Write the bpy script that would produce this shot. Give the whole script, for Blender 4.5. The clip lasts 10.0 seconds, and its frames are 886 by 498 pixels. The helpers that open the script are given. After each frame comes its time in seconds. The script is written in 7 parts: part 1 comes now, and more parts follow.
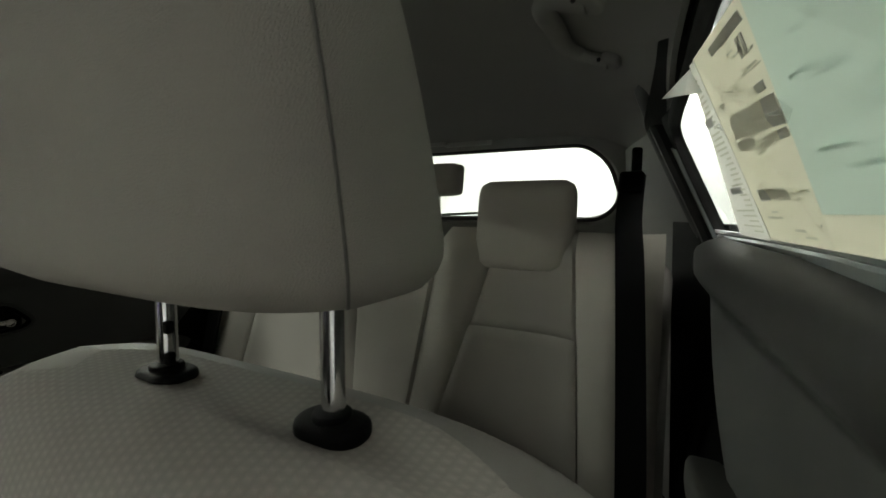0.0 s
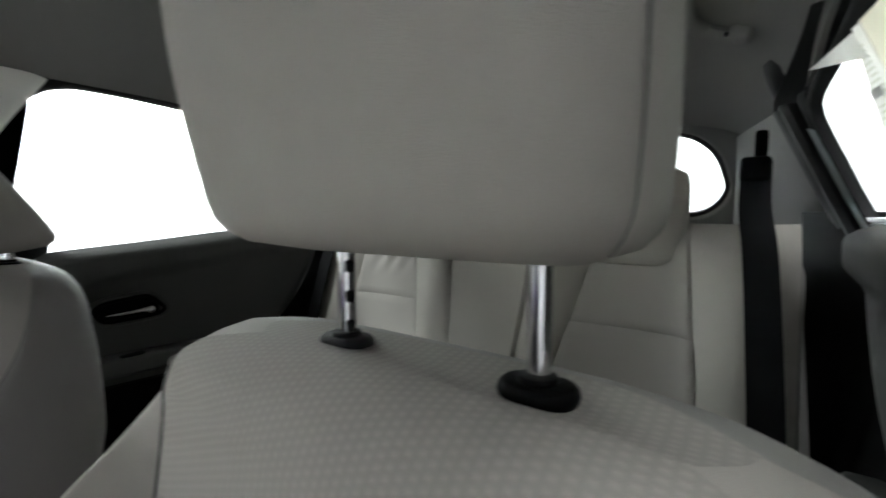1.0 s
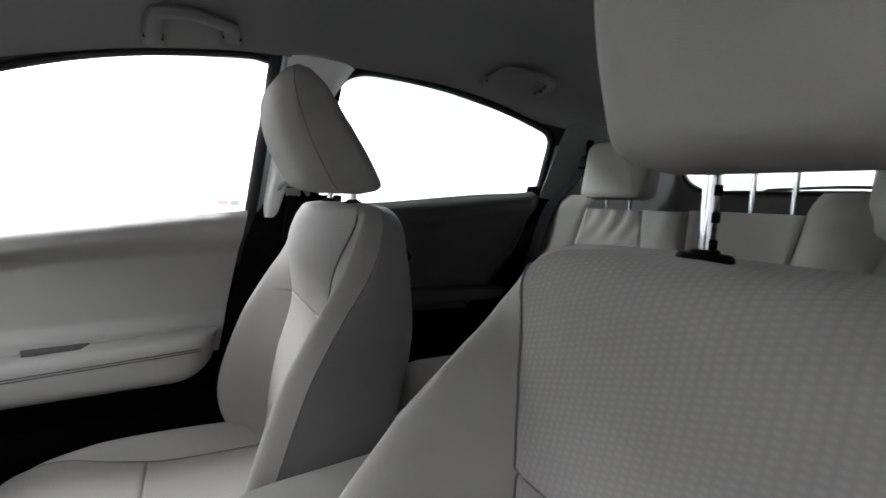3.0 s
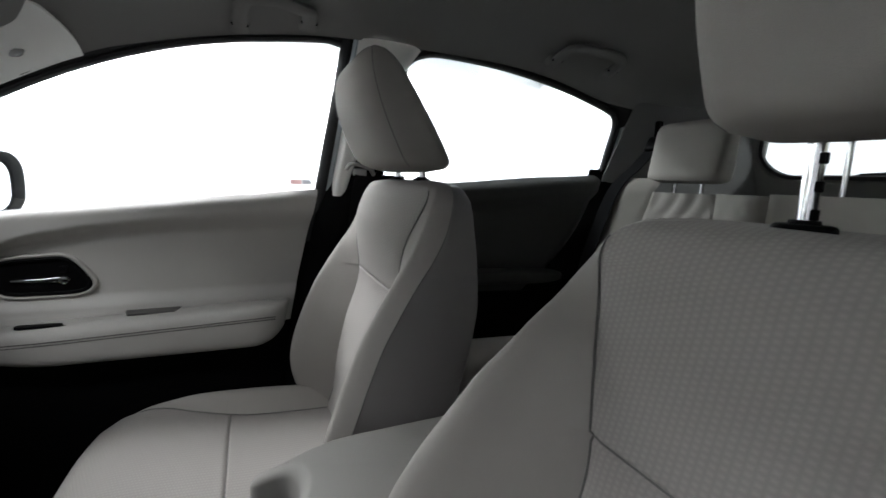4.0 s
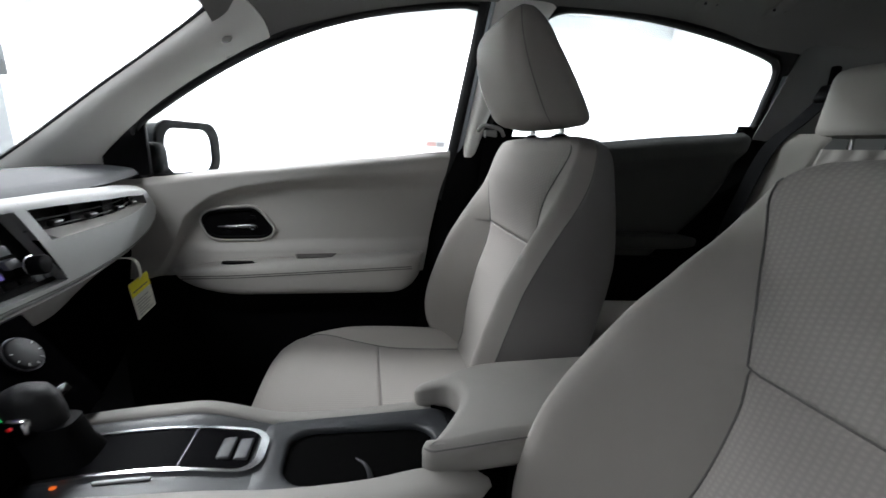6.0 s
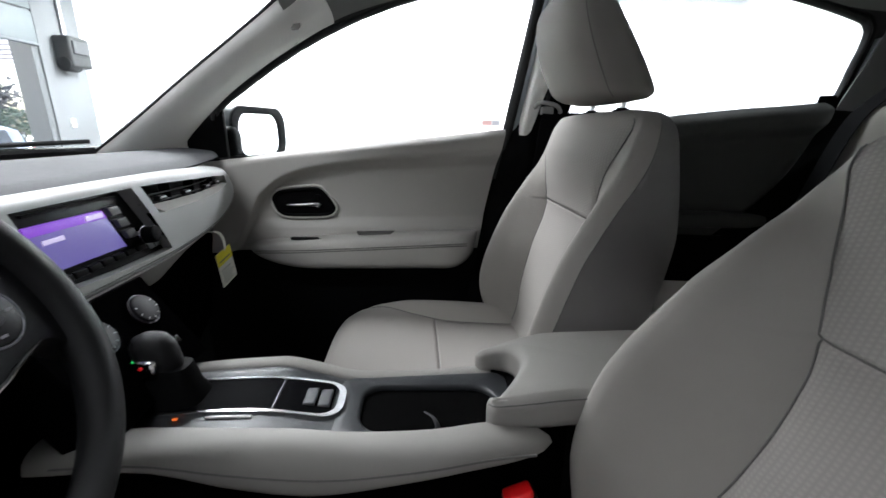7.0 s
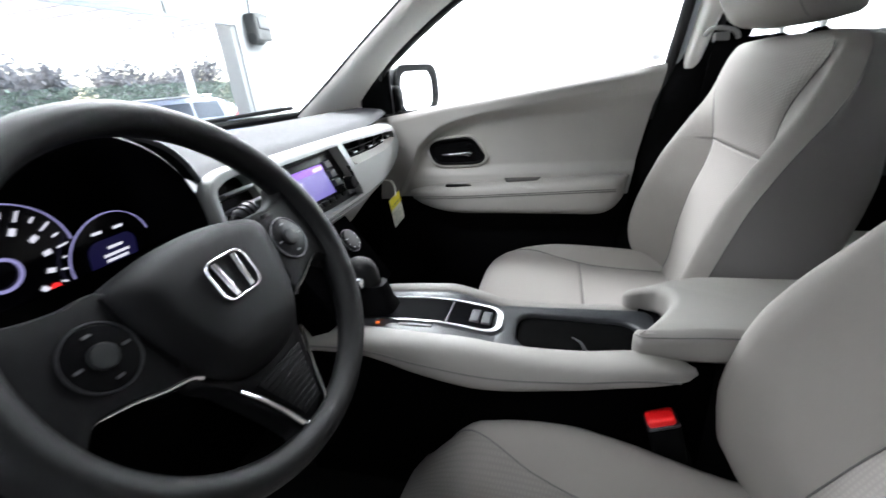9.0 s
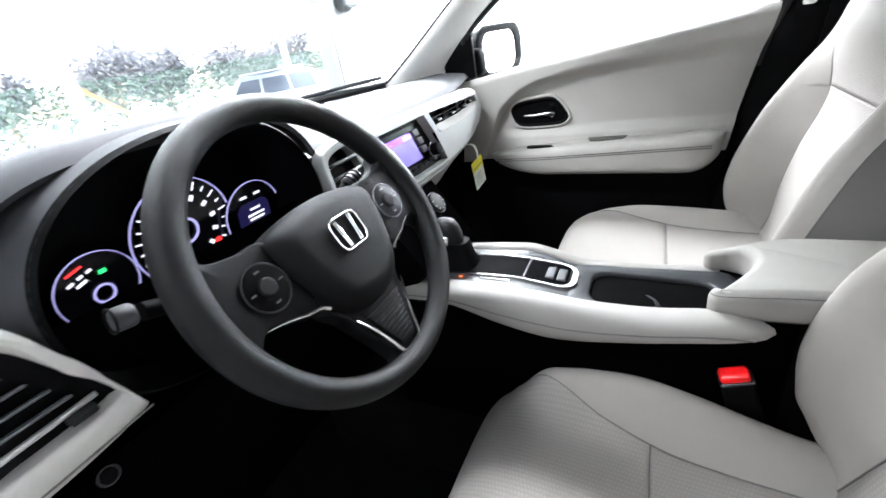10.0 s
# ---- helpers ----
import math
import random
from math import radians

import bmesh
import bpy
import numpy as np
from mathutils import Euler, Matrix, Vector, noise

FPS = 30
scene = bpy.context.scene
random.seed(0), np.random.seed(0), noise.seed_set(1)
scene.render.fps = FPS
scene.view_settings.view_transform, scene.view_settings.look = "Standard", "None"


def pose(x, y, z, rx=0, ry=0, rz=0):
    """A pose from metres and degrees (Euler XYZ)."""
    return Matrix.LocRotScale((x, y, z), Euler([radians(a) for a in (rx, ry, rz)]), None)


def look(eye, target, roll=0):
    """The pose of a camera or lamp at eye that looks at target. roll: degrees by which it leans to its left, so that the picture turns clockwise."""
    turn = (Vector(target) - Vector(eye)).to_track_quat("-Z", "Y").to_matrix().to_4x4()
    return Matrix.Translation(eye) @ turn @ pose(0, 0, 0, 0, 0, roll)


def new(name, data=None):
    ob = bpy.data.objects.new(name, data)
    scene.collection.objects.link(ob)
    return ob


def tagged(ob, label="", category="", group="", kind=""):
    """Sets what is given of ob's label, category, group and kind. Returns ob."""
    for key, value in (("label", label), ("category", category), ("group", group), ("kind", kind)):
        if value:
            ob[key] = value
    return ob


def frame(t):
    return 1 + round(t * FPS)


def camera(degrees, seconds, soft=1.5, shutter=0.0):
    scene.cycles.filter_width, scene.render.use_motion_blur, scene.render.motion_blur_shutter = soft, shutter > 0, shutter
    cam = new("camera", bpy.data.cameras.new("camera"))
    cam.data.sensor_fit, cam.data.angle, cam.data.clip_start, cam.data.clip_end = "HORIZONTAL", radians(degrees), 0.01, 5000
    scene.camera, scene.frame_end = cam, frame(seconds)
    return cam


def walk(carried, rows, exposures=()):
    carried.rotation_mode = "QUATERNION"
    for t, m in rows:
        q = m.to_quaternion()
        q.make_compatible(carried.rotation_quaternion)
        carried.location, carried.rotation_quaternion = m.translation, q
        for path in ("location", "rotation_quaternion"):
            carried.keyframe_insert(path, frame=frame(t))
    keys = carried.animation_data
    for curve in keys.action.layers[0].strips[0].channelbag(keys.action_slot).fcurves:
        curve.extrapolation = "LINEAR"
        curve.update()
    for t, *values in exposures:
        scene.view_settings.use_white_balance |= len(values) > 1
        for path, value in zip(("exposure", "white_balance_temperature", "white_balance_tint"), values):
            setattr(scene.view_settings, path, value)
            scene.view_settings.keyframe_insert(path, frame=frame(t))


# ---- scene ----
EXPOSURE = 3.69
TONE = [(0, -0.80, 7300, 0), (0.5, -0.30, 6750, 3), (1.0, 0.13, 6450, 7), (1.5, 0.32, 6080, 6), (2.0, 0.15, 6080, 6), (2.5, -0.06, 6150, 10), (4, -0.68, 6300, 10), (5, -0.64, 6300, 10), (6.5, -0.60, 6250, 10), (7, -0.52, 6250, 10),
        (8, -0.18, 6250, 10), (8.5, 0.0, 6150, 10), (9, 0.22, 6200, 10), (9.5, 0.56, 6200, 10), (10, 1.04, 6150, 10)]
cam = camera(92.8, 10.0, shutter=0.5)
PATH = [
    (0, (0.558, -0.152, 1.258), (-0.363, 1.615, 1.083), 0.4),
    (0.5, (0.535, -0.156, 1.245), (-0.452, 1.575, 1.076), -0.1),
    (1, (0.5, -0.188, 1.238), (-0.682, 1.417, 1.079), -0.3),
    (1.5, (0.475, -0.232, 1.233), (-0.884, 1.228, 1.083), 0.6),
    (2, (0.459, -0.284, 1.221), (-1.06, 1.007, 1.059), 1.2),
    (2.5, (0.449, -0.314, 1.206), (-1.179, 0.83, 1.001), 1.4),
    (4, (0.452, -0.369, 1.178), (-1.342, 0.456, 0.864), 2.3),
    (4.5, (0.457, -0.389, 1.17), (-1.382, 0.313, 0.816), 2.1),
    (5, (0.467, -0.407, 1.163), (-1.4, 0.184, 0.758), 2.0),
    (6.5, (0.507, -0.457, 1.151), (-1.414, -0.217, 0.65), 0.9),
    (7, (0.522, -0.468, 1.147), (-1.396, -0.337, 0.598), 0.2),
    (7.5, (0.534, -0.479, 1.145), (-1.377, -0.488, 0.553), -0.5),
    (8, (0.552, -0.484, 1.148), (-1.339, -0.635, 0.513), -1.8),
    (8.5, (0.573, -0.485, 1.158), (-1.28, -0.77, 0.462), -3.3),
    (9, (0.6, -0.488, 1.164), (-1.181, -0.995, 0.409), -5.3),
    (9.5, (0.626, -0.479, 1.175), (-1.053, -1.192, 0.353), -8.3),
    (10, (0.653, -0.465, 1.185), (-0.927, -1.329, 0.315), -10.2),
]
walk(cam, [(t, look(eye, target, roll)) for t, eye, target, roll in PATH], [(t, EXPOSURE + e, k, g) for t, e, k, g in TONE])

# ---- light: open bay door with an overcast sky, unseen fill lamps under the bay's ceiling ----
world = bpy.data.worlds.new("sky")
scene.world = world
world.use_nodes = True
_n = world.node_tree.nodes
_sky = _n.new("ShaderNodeTexSky")
_sky.sky_type = "NISHITA"
_sky.sun_disc = False
_sky.sun_elevation, _sky.sun_rotation = radians(48), radians(160)
_sky.air_density, _sky.dust_density = 1.0, 4.0
world.node_tree.links.new(_sky.outputs[0], _n["Background"].inputs[0])
_n["Background"].inputs[1].default_value = 0.15

sun_data = bpy.data.lights.new("sun", "SUN")
sun_data.energy, sun_data.angle, sun_data.color = 5.0, radians(12), (1.0, 0.96, 0.9)
sun = new("sun", sun_data)
sun.matrix_world = look((3, -8, 12), (0, -14, 0))


def fill_lamp(x, y, z, sx, sy, watts):
    d = bpy.data.lights.new("fill_lamp", "AREA")
    d.shape, d.size, d.size_y, d.energy, d.color = "RECTANGLE", sx, sy, watts, (0.975, 0.985, 1.0)
    o = new("fill_lamp", d)
    o.matrix_world = pose(x, y, z)
    return o


# unseen lamps added to whiten the walls and light the seats and dash
for lx, ly, sx, sy, watts in ((-8.7, -3.4, 0.5, 3.0, 100), (-8.7, 0.6, 0.5, 3.0, 125), (-8.7, 4.4, 0.5, 3.0, 105), (-3.0, -2.2, 1.6, 1.6, 60), (-2.4, -4.2, 3.0, 1.4, 44),
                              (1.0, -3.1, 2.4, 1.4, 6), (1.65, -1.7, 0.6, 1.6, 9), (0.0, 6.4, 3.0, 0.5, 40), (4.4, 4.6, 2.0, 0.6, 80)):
    fill_lamp(lx, ly, 3.85, sx, sy, watts)

# ---- materials ----
def mat(name, color, rough=0.6, metal=0.0, var=0.08, scale=6.0, bump=0.0, bscale=400.0, detail=3.0, coat=0.0, spec=0.5, uv=False):
    """Base colour varied by slow and fast noise, with fine relief."""
    m = bpy.data.materials.new(name)
    m.use_nodes = True
    nt = m.node_tree
    n, l = nt.nodes, nt.links
    b = n["Principled BSDF"]
    b.inputs["Roughness"].default_value = rough
    b.inputs["Metallic"].default_value = metal
    b.inputs["Specular IOR Level"].default_value = spec
    b.inputs["Coat Weight"].default_value = coat
    tc = n.new("ShaderNodeTexCoord")
    src = tc.outputs["Object"]
    n1 = n.new("ShaderNodeTexNoise")
    n1.inputs["Scale"].default_value, n1.inputs["Detail"].default_value = scale, detail
    n2 = n.new("ShaderNodeTexNoise")
    n2.inputs["Scale"].default_value, n2.inputs["Detail"].default_value = bscale, 2.0
    l.new(src, n1.inputs["Vector"]), l.new(src, n2.inputs["Vector"])
    add = n.new("ShaderNodeMath")
    add.operation = "ADD"
    l.new(n1.outputs["Fac"], add.inputs[0]), l.new(n2.outputs["Fac"], add.inputs[1])
    mr = n.new("ShaderNodeMapRange")
    mr.inputs["From Min"].default_value, mr.inputs["From Max"].default_value = 0.6, 1.4
    mr.inputs["To Min"].default_value, mr.inputs["To Max"].default_value = 1 - var, 1 + var
    l.new(add.outputs[0], mr.inputs["Value"])
    mix = n.new("ShaderNodeVectorMath")
    mix.operation = "SCALE"
    mix.inputs[0].default_value = color
    l.new(mr.outputs[0], mix.inputs["Scale"])
    l.new(mix.outputs[0], b.inputs["Base Color"])
    rr = n.new("ShaderNodeMapRange")
    rr.inputs["To Min"].default_value, rr.inputs["To Max"].default_value = max(rough - 0.08, 0.02), min(rough + 0.08, 1.0)
    l.new(n1.outputs["Fac"], rr.inputs["Value"])
    l.new(rr.outputs[0], b.inputs["Roughness"])
    if bump:
        bp = n.new("ShaderNodeBump")
        bp.inputs["Strength"].default_value, bp.inputs["Distance"].default_value = bump, 0.001
        l.new(n2.outputs["Fac"], bp.inputs["Height"])
        l.new(bp.outputs[0], b.inputs["Normal"])
    return m


def woven(name, color, dark, pitch=0.0075, run=0.011, depth=0.6):
    """Knitted seat cloth: staggered columns of short raised stitches, laid out in metres by the UV map."""
    m = mat(name, color, 0.9, var=0.06, scale=5.0, spec=0.2)
    nt = m.node_tree
    n, l = nt.nodes, nt.links
    b = n["Principled BSDF"]
    uvn = n.new("ShaderNodeUVMap")
    mp = n.new("ShaderNodeMapping")
    mp.inputs["Rotation"].default_value = (0, 0, radians(90))
    l.new(uvn.outputs[0], mp.inputs["Vector"])
    br = n.new("ShaderNodeTexBrick")
    br.inputs["Scale"].default_value = 1.0
    br.inputs["Brick Width"].default_value, br.inputs["Row Height"].default_value = run, pitch
    br.inputs["Mortar Size"].default_value, br.inputs["Mortar Smooth"].default_value = 0.0030, 1.0
    br.inputs["Color1"].default_value = (*color, 1)
    br.inputs["Color2"].default_value = (*[c * 0.93 for c in color], 1)
    br.inputs["Mortar"].default_value = (*dark, 1)
    l.new(mp.outputs[0], br.inputs["Vector"])
    tn = n.new("ShaderNodeTexNoise")
    tn.inputs["Scale"].default_value = 900.0
    l.new(uvn.outputs[0], tn.inputs["Vector"])
    wv = n.new("ShaderNodeTexWave")
    wv.bands_direction = "X"
    wv.inputs["Scale"].default_value = 2 * math.pi / (20 * pitch)
    l.new(uvn.outputs[0], wv.inputs["Vector"])
    rib = n.new("ShaderNodeMath")
    rib.operation = "MULTIPLY_ADD"
    rib.inputs[1].default_value, rib.inputs[2].default_value = -0.8, 0.8
    l.new(br.outputs["Fac"], rib.inputs[0])
    both = n.new("ShaderNodeMath")
    both.operation = "MULTIPLY_ADD"
    both.inputs[1].default_value = 0.22
    l.new(wv.outputs["Fac"], both.inputs[0]), l.new(rib.outputs[0], both.inputs[2])
    mixc = n.new("ShaderNodeMix")
    mixc.data_type = "RGBA"
    mixc.inputs["A"].default_value, mixc.inputs["B"].default_value = (*dark, 1), (*color, 1)
    half = n.new("ShaderNodeMath")
    half.operation, half.inputs[1].default_value = "MULTIPLY", 0.98
    l.new(both.outputs[0], half.inputs[0]), l.new(half.outputs[0], mixc.inputs["Factor"])
    l.new(mixc.outputs["Result"], b.inputs["Base Color"])
    inv = n.new("ShaderNodeMath")
    inv.operation = "MULTIPLY_ADD"
    inv.inputs[1].default_value = 0.35
    l.new(tn.outputs["Fac"], inv.inputs[0]), l.new(both.outputs[0], inv.inputs[2])
    bp = n.new("ShaderNodeBump")
    bp.inputs["Strength"].default_value, bp.inputs["Distance"].default_value = depth, 0.0012
    l.new(inv.outputs[0], bp.inputs["Height"])
    l.new(bp.outputs[0], b.inputs["Normal"])
    return m


def glow(name, color, strength):
    m = bpy.data.materials.new(name)
    m.use_nodes = True
    b = m.node_tree.nodes["Principled BSDF"]
    b.inputs["Base Color"].default_value = (0.02, 0.02, 0.02, 1)
    b.inputs["Emission Color"].default_value = (*color, 1)
    b.inputs["Emission Strength"].default_value = strength
    return m


def glass(name, tint=(1, 1, 1), rough=0.0):
    """Thin pane: mostly clear, with a mirror's share by Fresnel."""
    m = bpy.data.materials.new(name)
    m.use_nodes = True
    n, l = m.node_tree.nodes, m.node_tree.links
    n.remove(n["Principled BSDF"])
    tr, gl, mx, fr, pw, ma = n.new("ShaderNodeBsdfTransparent"), n.new("ShaderNodeBsdfGlossy"), n.new("ShaderNodeMixShader"), n.new("ShaderNodeLayerWeight"), n.new("ShaderNodeMath"), n.new("ShaderNodeMath")
    tr.inputs["Color"].default_value = (*tint, 1)
    gl.inputs["Roughness"].default_value = rough
    fr.inputs["Blend"].default_value = 0.5
    pw.operation, pw.inputs[1].default_value = "POWER", 5.0
    ma.operation, ma.inputs[1].default_value, ma.inputs[2].default_value = "MULTIPLY_ADD", 0.55, 0.03
    l.new(fr.outputs["Facing"], pw.inputs[0]), l.new(pw.outputs[0], ma.inputs[0])
    l.new(ma.outputs[0], mx.inputs[0]), l.new(tr.outputs[0], mx.inputs[1]), l.new(gl.outputs[0], mx.inputs[2])
    l.new(mx.outputs[0], n["Material Output"].inputs[0])
    return m


CLOTH = (0.247, 0.2298, 0.213)
M_CLOTH = mat("seat_cloth", CLOTH, 0.9, var=0.05, scale=4, bump=0.5, bscale=1500, spec=0.25)
M_WEAVE = woven("seat_weave", (0.248, 0.2306, 0.2144), (0.206, 0.192, 0.179), 0.0066, 0.0050, 0.24)
M_SEATBACK = mat("seat_rear_vinyl", (0.150, 0.141, 0.134), 0.7, var=0.05, bump=0.3, bscale=900)
M_SEAM = mat("seam_shadow", (0.096, 0.09152, 0.08704), 0.9, bump=0.3)
M_TRIM = mat("grey_trim", (0.2614, 0.2584, 0.2493), 0.62, var=0.04, scale=3, bump=0.35, bscale=1800, spec=0.4)
M_TRIM_LIGHT = mat("fascia_grey", (0.250, 0.254, 0.250), 0.55, var=0.04, scale=4, bump=0.3, bscale=1500, spec=0.4)
# darker copy of grey_trim, with the rear cabin's shade put into its colour
M_CARGO_SHADED = mat("cargo_trim_shaded", (0.165, 0.163, 0.157), 0.65, var=0.05, scale=3, bump=0.35, bscale=1800, spec=0.25)
M_PAD = mat("grey_pad", (0.345, 0.332, 0.308), 0.6, var=0.04, scale=4, bump=0.35, bscale=1400, spec=0.4)
# darker rear door trim, its grey lowered further to hold the shade there
M_REARPAD_SHADED = mat("rear_door_pad_shaded", (0.058, 0.058, 0.056), 0.65, var=0.05, scale=4, bump=0.35, bscale=1400, spec=0.3)
M_LINER = mat("headliner_cloth", (0.2016, 0.1969, 0.1882), 0.95, var=0.05, scale=3, bump=0.5, bscale=2200, spec=0.15)
M_BLACK = mat("black_plastic", (0.002048, 0.002048, 0.002304), 0.6, var=0.15, scale=8, bump=0.25, bscale=1500, spec=0.05)
M_DARK = mat("dark_dash", (0.0153, 0.01615, 0.017), 0.6, var=0.1, scale=6, bump=0.5, bscale=1300, spec=0.15)
M_DASHTOP = mat("dash_top_skin", (0.038, 0.039, 0.043), 0.70, var=0.08, scale=5, bump=0.5, bscale=1200, spec=0.14)
M_PIANO = mat("gloss_black", (0.006, 0.006, 0.007), 0.12, var=0.2, scale=5, coat=0.6)
# black plastic taken near zero, so its colour holds the deep shade around it
M_SHADEBLACK = mat("shade_black_plastic", (0.0011, 0.0011, 0.0012), 0.85, var=0.2, scale=9, bump=0.3, bscale=900, spec=0.0)
M_RADIO = mat("radio_black", (0.003, 0.003, 0.0035), 0.35, var=0.15, spec=0.08)
M_ARM = mat("armrest_vinyl", (0.188, 0.179, 0.165), 0.62, var=0.05, scale=4, bump=0.35, bscale=1400, spec=0.35)
M_DULL = mat("dull_ring", (0.07, 0.07, 0.075), 0.4, 0.8)
M_RUBBER = mat("rubber_seal", (0.009, 0.009, 0.010), 0.65, var=0.15, scale=9, bump=0.3, bscale=700)
M_CHROME = mat("chrome", (0.72, 0.72, 0.73), 0.13, 1.0, var=0.03)
M_SATIN = mat("satin_metal", (0.55, 0.55, 0.56), 0.3, 1.0, var=0.04)
M_CONSOLE = mat("console_top", (0.0192, 0.0208, 0.0232), 0.40, var=0.08, scale=6, bump=0.25, bscale=1600, spec=0.35)
M_LEATHER = mat("wheel_rim_skin", (0.0048, 0.0048, 0.0053), 0.5, var=0.12, scale=7, bump=0.5, bscale=1400, spec=0.20)
M_HUB = mat("wheel_hub", (0.0054, 0.0054, 0.0060), 0.55, var=0.1, scale=7, bump=0.4, bscale=1700, spec=0.10)
M_WEB = mat("belt_webbing", (0.006, 0.006, 0.0065), 0.95, bump=0.4, bscale=900, spec=0.04)
M_CARPET = mat("black_carpet", (0.0025, 0.0025, 0.0025), 1.0, var=0.3, scale=60, bump=0.8, bscale=900, spec=0.03)
M_PAINT = mat("silver_paint", (0.42, 0.46, 0.48), 0.3, 0.5, var=0.03, coat=0.7)
M_RED = mat("red_button", (0.93, 0.012, 0.014), 0.32, var=0.05)
M_GLASS = glass("window_glass", (0.97, 0.99, 0.98))
# tint added to hold back light through the rear panes, not a real tint
M_DIMGLASS = glass("dimmed_glass", (0.79, 0.81, 0.80))
M_MIRROR = mat("mirror_glass", (0.85, 0.87, 0.88), 0.03, 1.0, var=0.01)
M_PAPER = mat("paper", (0.72, 0.73, 0.66), 0.85, var=0.05, scale=12)
M_YELLOW = mat("yellow_card", (0.75, 0.68, 0.03), 0.7, var=0.05)
M_INK = mat("ink", (0.10, 0.10, 0.12), 0.8)
M_INKPALE = mat("pale_ink", (0.34, 0.35, 0.34), 0.8)
M_WALL = mat("white_wall_paint", (0.82, 0.83, 0.84), 0.7, var=0.06, scale=1.5, bump=0.2, bscale=60)
M_CEIL = mat("ceiling_paint", (0.75, 0.75, 0.75), 0.8, var=0.05, scale=1)
M_FLOOR = mat("concrete_floor", (0.055, 0.055, 0.055), 0.6, var=0.15, scale=2, bump=0.2, bscale=80)

# ---- mesh tools ----
def link(name, verts, faces, material, parent=None, label="", smooth=True, uvs=None):
    me = bpy.data.meshes.new(name)
    me.from_pydata([tuple(v) for v in verts], [], faces)
    if uvs is not None:
        layer = me.uv_layers.new(name="UVMap")
        for loop in me.loops:
            layer.data[loop.index].uv = uvs[loop.vertex_index]
    me.materials.append(material)
    if smooth:
        me.polygons.foreach_set("use_smooth", [True] * len(me.polygons))
    me.update()
    ob = new(name, me)
    if parent is not None:
        ob.parent = parent
    if label:
        ob["label"] = label
    return ob


def part(name, bm, material, parent=None, label="", smooth=True):
    me = bpy.data.meshes.new(name)
    bmesh.ops.recalc_face_normals(bm, faces=bm.faces)
    bm.to_mesh(me)
    bm.free()
    me.materials.append(material)
    if smooth:
        me.polygons.foreach_set("use_smooth", [True] * len(me.polygons))
        me.set_sharp_from_angle(angle=radians(38))
    ob = new(name, me)
    if parent is not None:
        ob.parent = parent
    if label:
        ob["label"] = label
    return ob


def empty(name, m=Matrix(), **tags):
    ob = new(name)
    ob.matrix_world = m
    return tagged(ob, **tags)


def box(sx, sy, sz, at=(0, 0, 0), r=0.0, seg=3, rot=(0, 0, 0)):
    bm = bmesh.new()
    bmesh.ops.create_cube(bm, size=1, matrix=Matrix.Diagonal((sx, sy, sz, 1)))
    if r:
        bmesh.ops.bevel(bm, geom=bm.edges[:], offset=min(r, 0.49 * min(sx, sy, sz)), segments=seg, profile=0.5, affect="EDGES")
    bmesh.ops.transform(bm, matrix=pose(*at, *rot), verts=bm.verts)
    return bm


def cyl(r, h, at=(0, 0, 0), rot=(0, 0, 0), r2=None, seg=32, bevel=0.0):
    bm = bmesh.new()
    bmesh.ops.create_cone(bm, cap_ends=True, segments=seg, radius1=r, radius2=r if r2 is None else r2, depth=h)
    if bevel:
        es = [e for e in bm.edges if abs(e.verts[0].co.z - e.verts[1].co.z) < 1e-6]
        bmesh.ops.bevel(bm, geom=es, offset=bevel, segments=3, profile=0.5, affect="EDGES")
    bmesh.ops.transform(bm, matrix=pose(*at, *rot), verts=bm.verts)
    return bm


def merge(*bms):
    out = bms[0]
    for b in bms[1:]:
        me = bpy.data.meshes.new("tmp")
        b.to_mesh(me)
        b.free()
        out.from_mesh(me)
        bpy.data.meshes.remove(me)
    return out


def moved(bm, m):
    bmesh.ops.transform(bm, matrix=m, verts=bm.verts)
    return bm


def smooth_line(pts, n=8, closed=False):
    """Catmull-Rom through the points."""
    p = [Vector(q) for q in pts]
    k = len(p)
    out = []
    for i in range(k if closed else k - 1):
        a, b, c, d = (p[(i - 1) % k], p[i], p[(i + 1) % k], p[(i + 2) % k]) if closed else (p[max(i - 1, 0)], p[i], p[i + 1], p[min(i + 2, k - 1)])
        for j in range(n):
            t = j / n
            out.append(0.5 * (2 * b + (c - a) * t + (2 * a - 5 * b + 4 * c - d) * t * t + (3 * b - a - 3 * c + d) * t ** 3))
    if not closed:
        out.append(p[-1])
    return out


def tube(pts, r, seg=8, closed=False, flat=1.0, up=(0, 0, 1)):
    """A rod along points; r one radius or one a point; flat squeezes it along its second axis."""
    p = [Vector(q) for q in pts]
    k = len(p)
    rs = [r] * k if isinstance(r, (int, float)) else r
    bm = bmesh.new()
    rings = []
    for i in range(k):
        d = (p[(i + 1) % k] - p[i - 1]) if closed else (p[min(i + 1, k - 1)] - p[max(i - 1, 0)])
        d.normalize()
        a = d.cross(Vector(up))
        a = a.normalized() if a.length > 1e-4 else d.orthogonal().normalized()
        b = a.cross(d)
        rings.append([bm.verts.new(p[i] + (a * math.cos(w) + b * flat * math.sin(w)) * rs[i]) for w in (2 * math.pi * j / seg for j in range(seg))])
    for i in range(k if closed else k - 1):
        q, s = rings[i], rings[(i + 1) % k]
        for j in range(seg):
            bm.faces.new((q[j], q[(j + 1) % seg], s[(j + 1) % seg], s[j]))
    if not closed:
        bm.faces.new(rings[0]), bm.faces.new(rings[-1])
    return bm


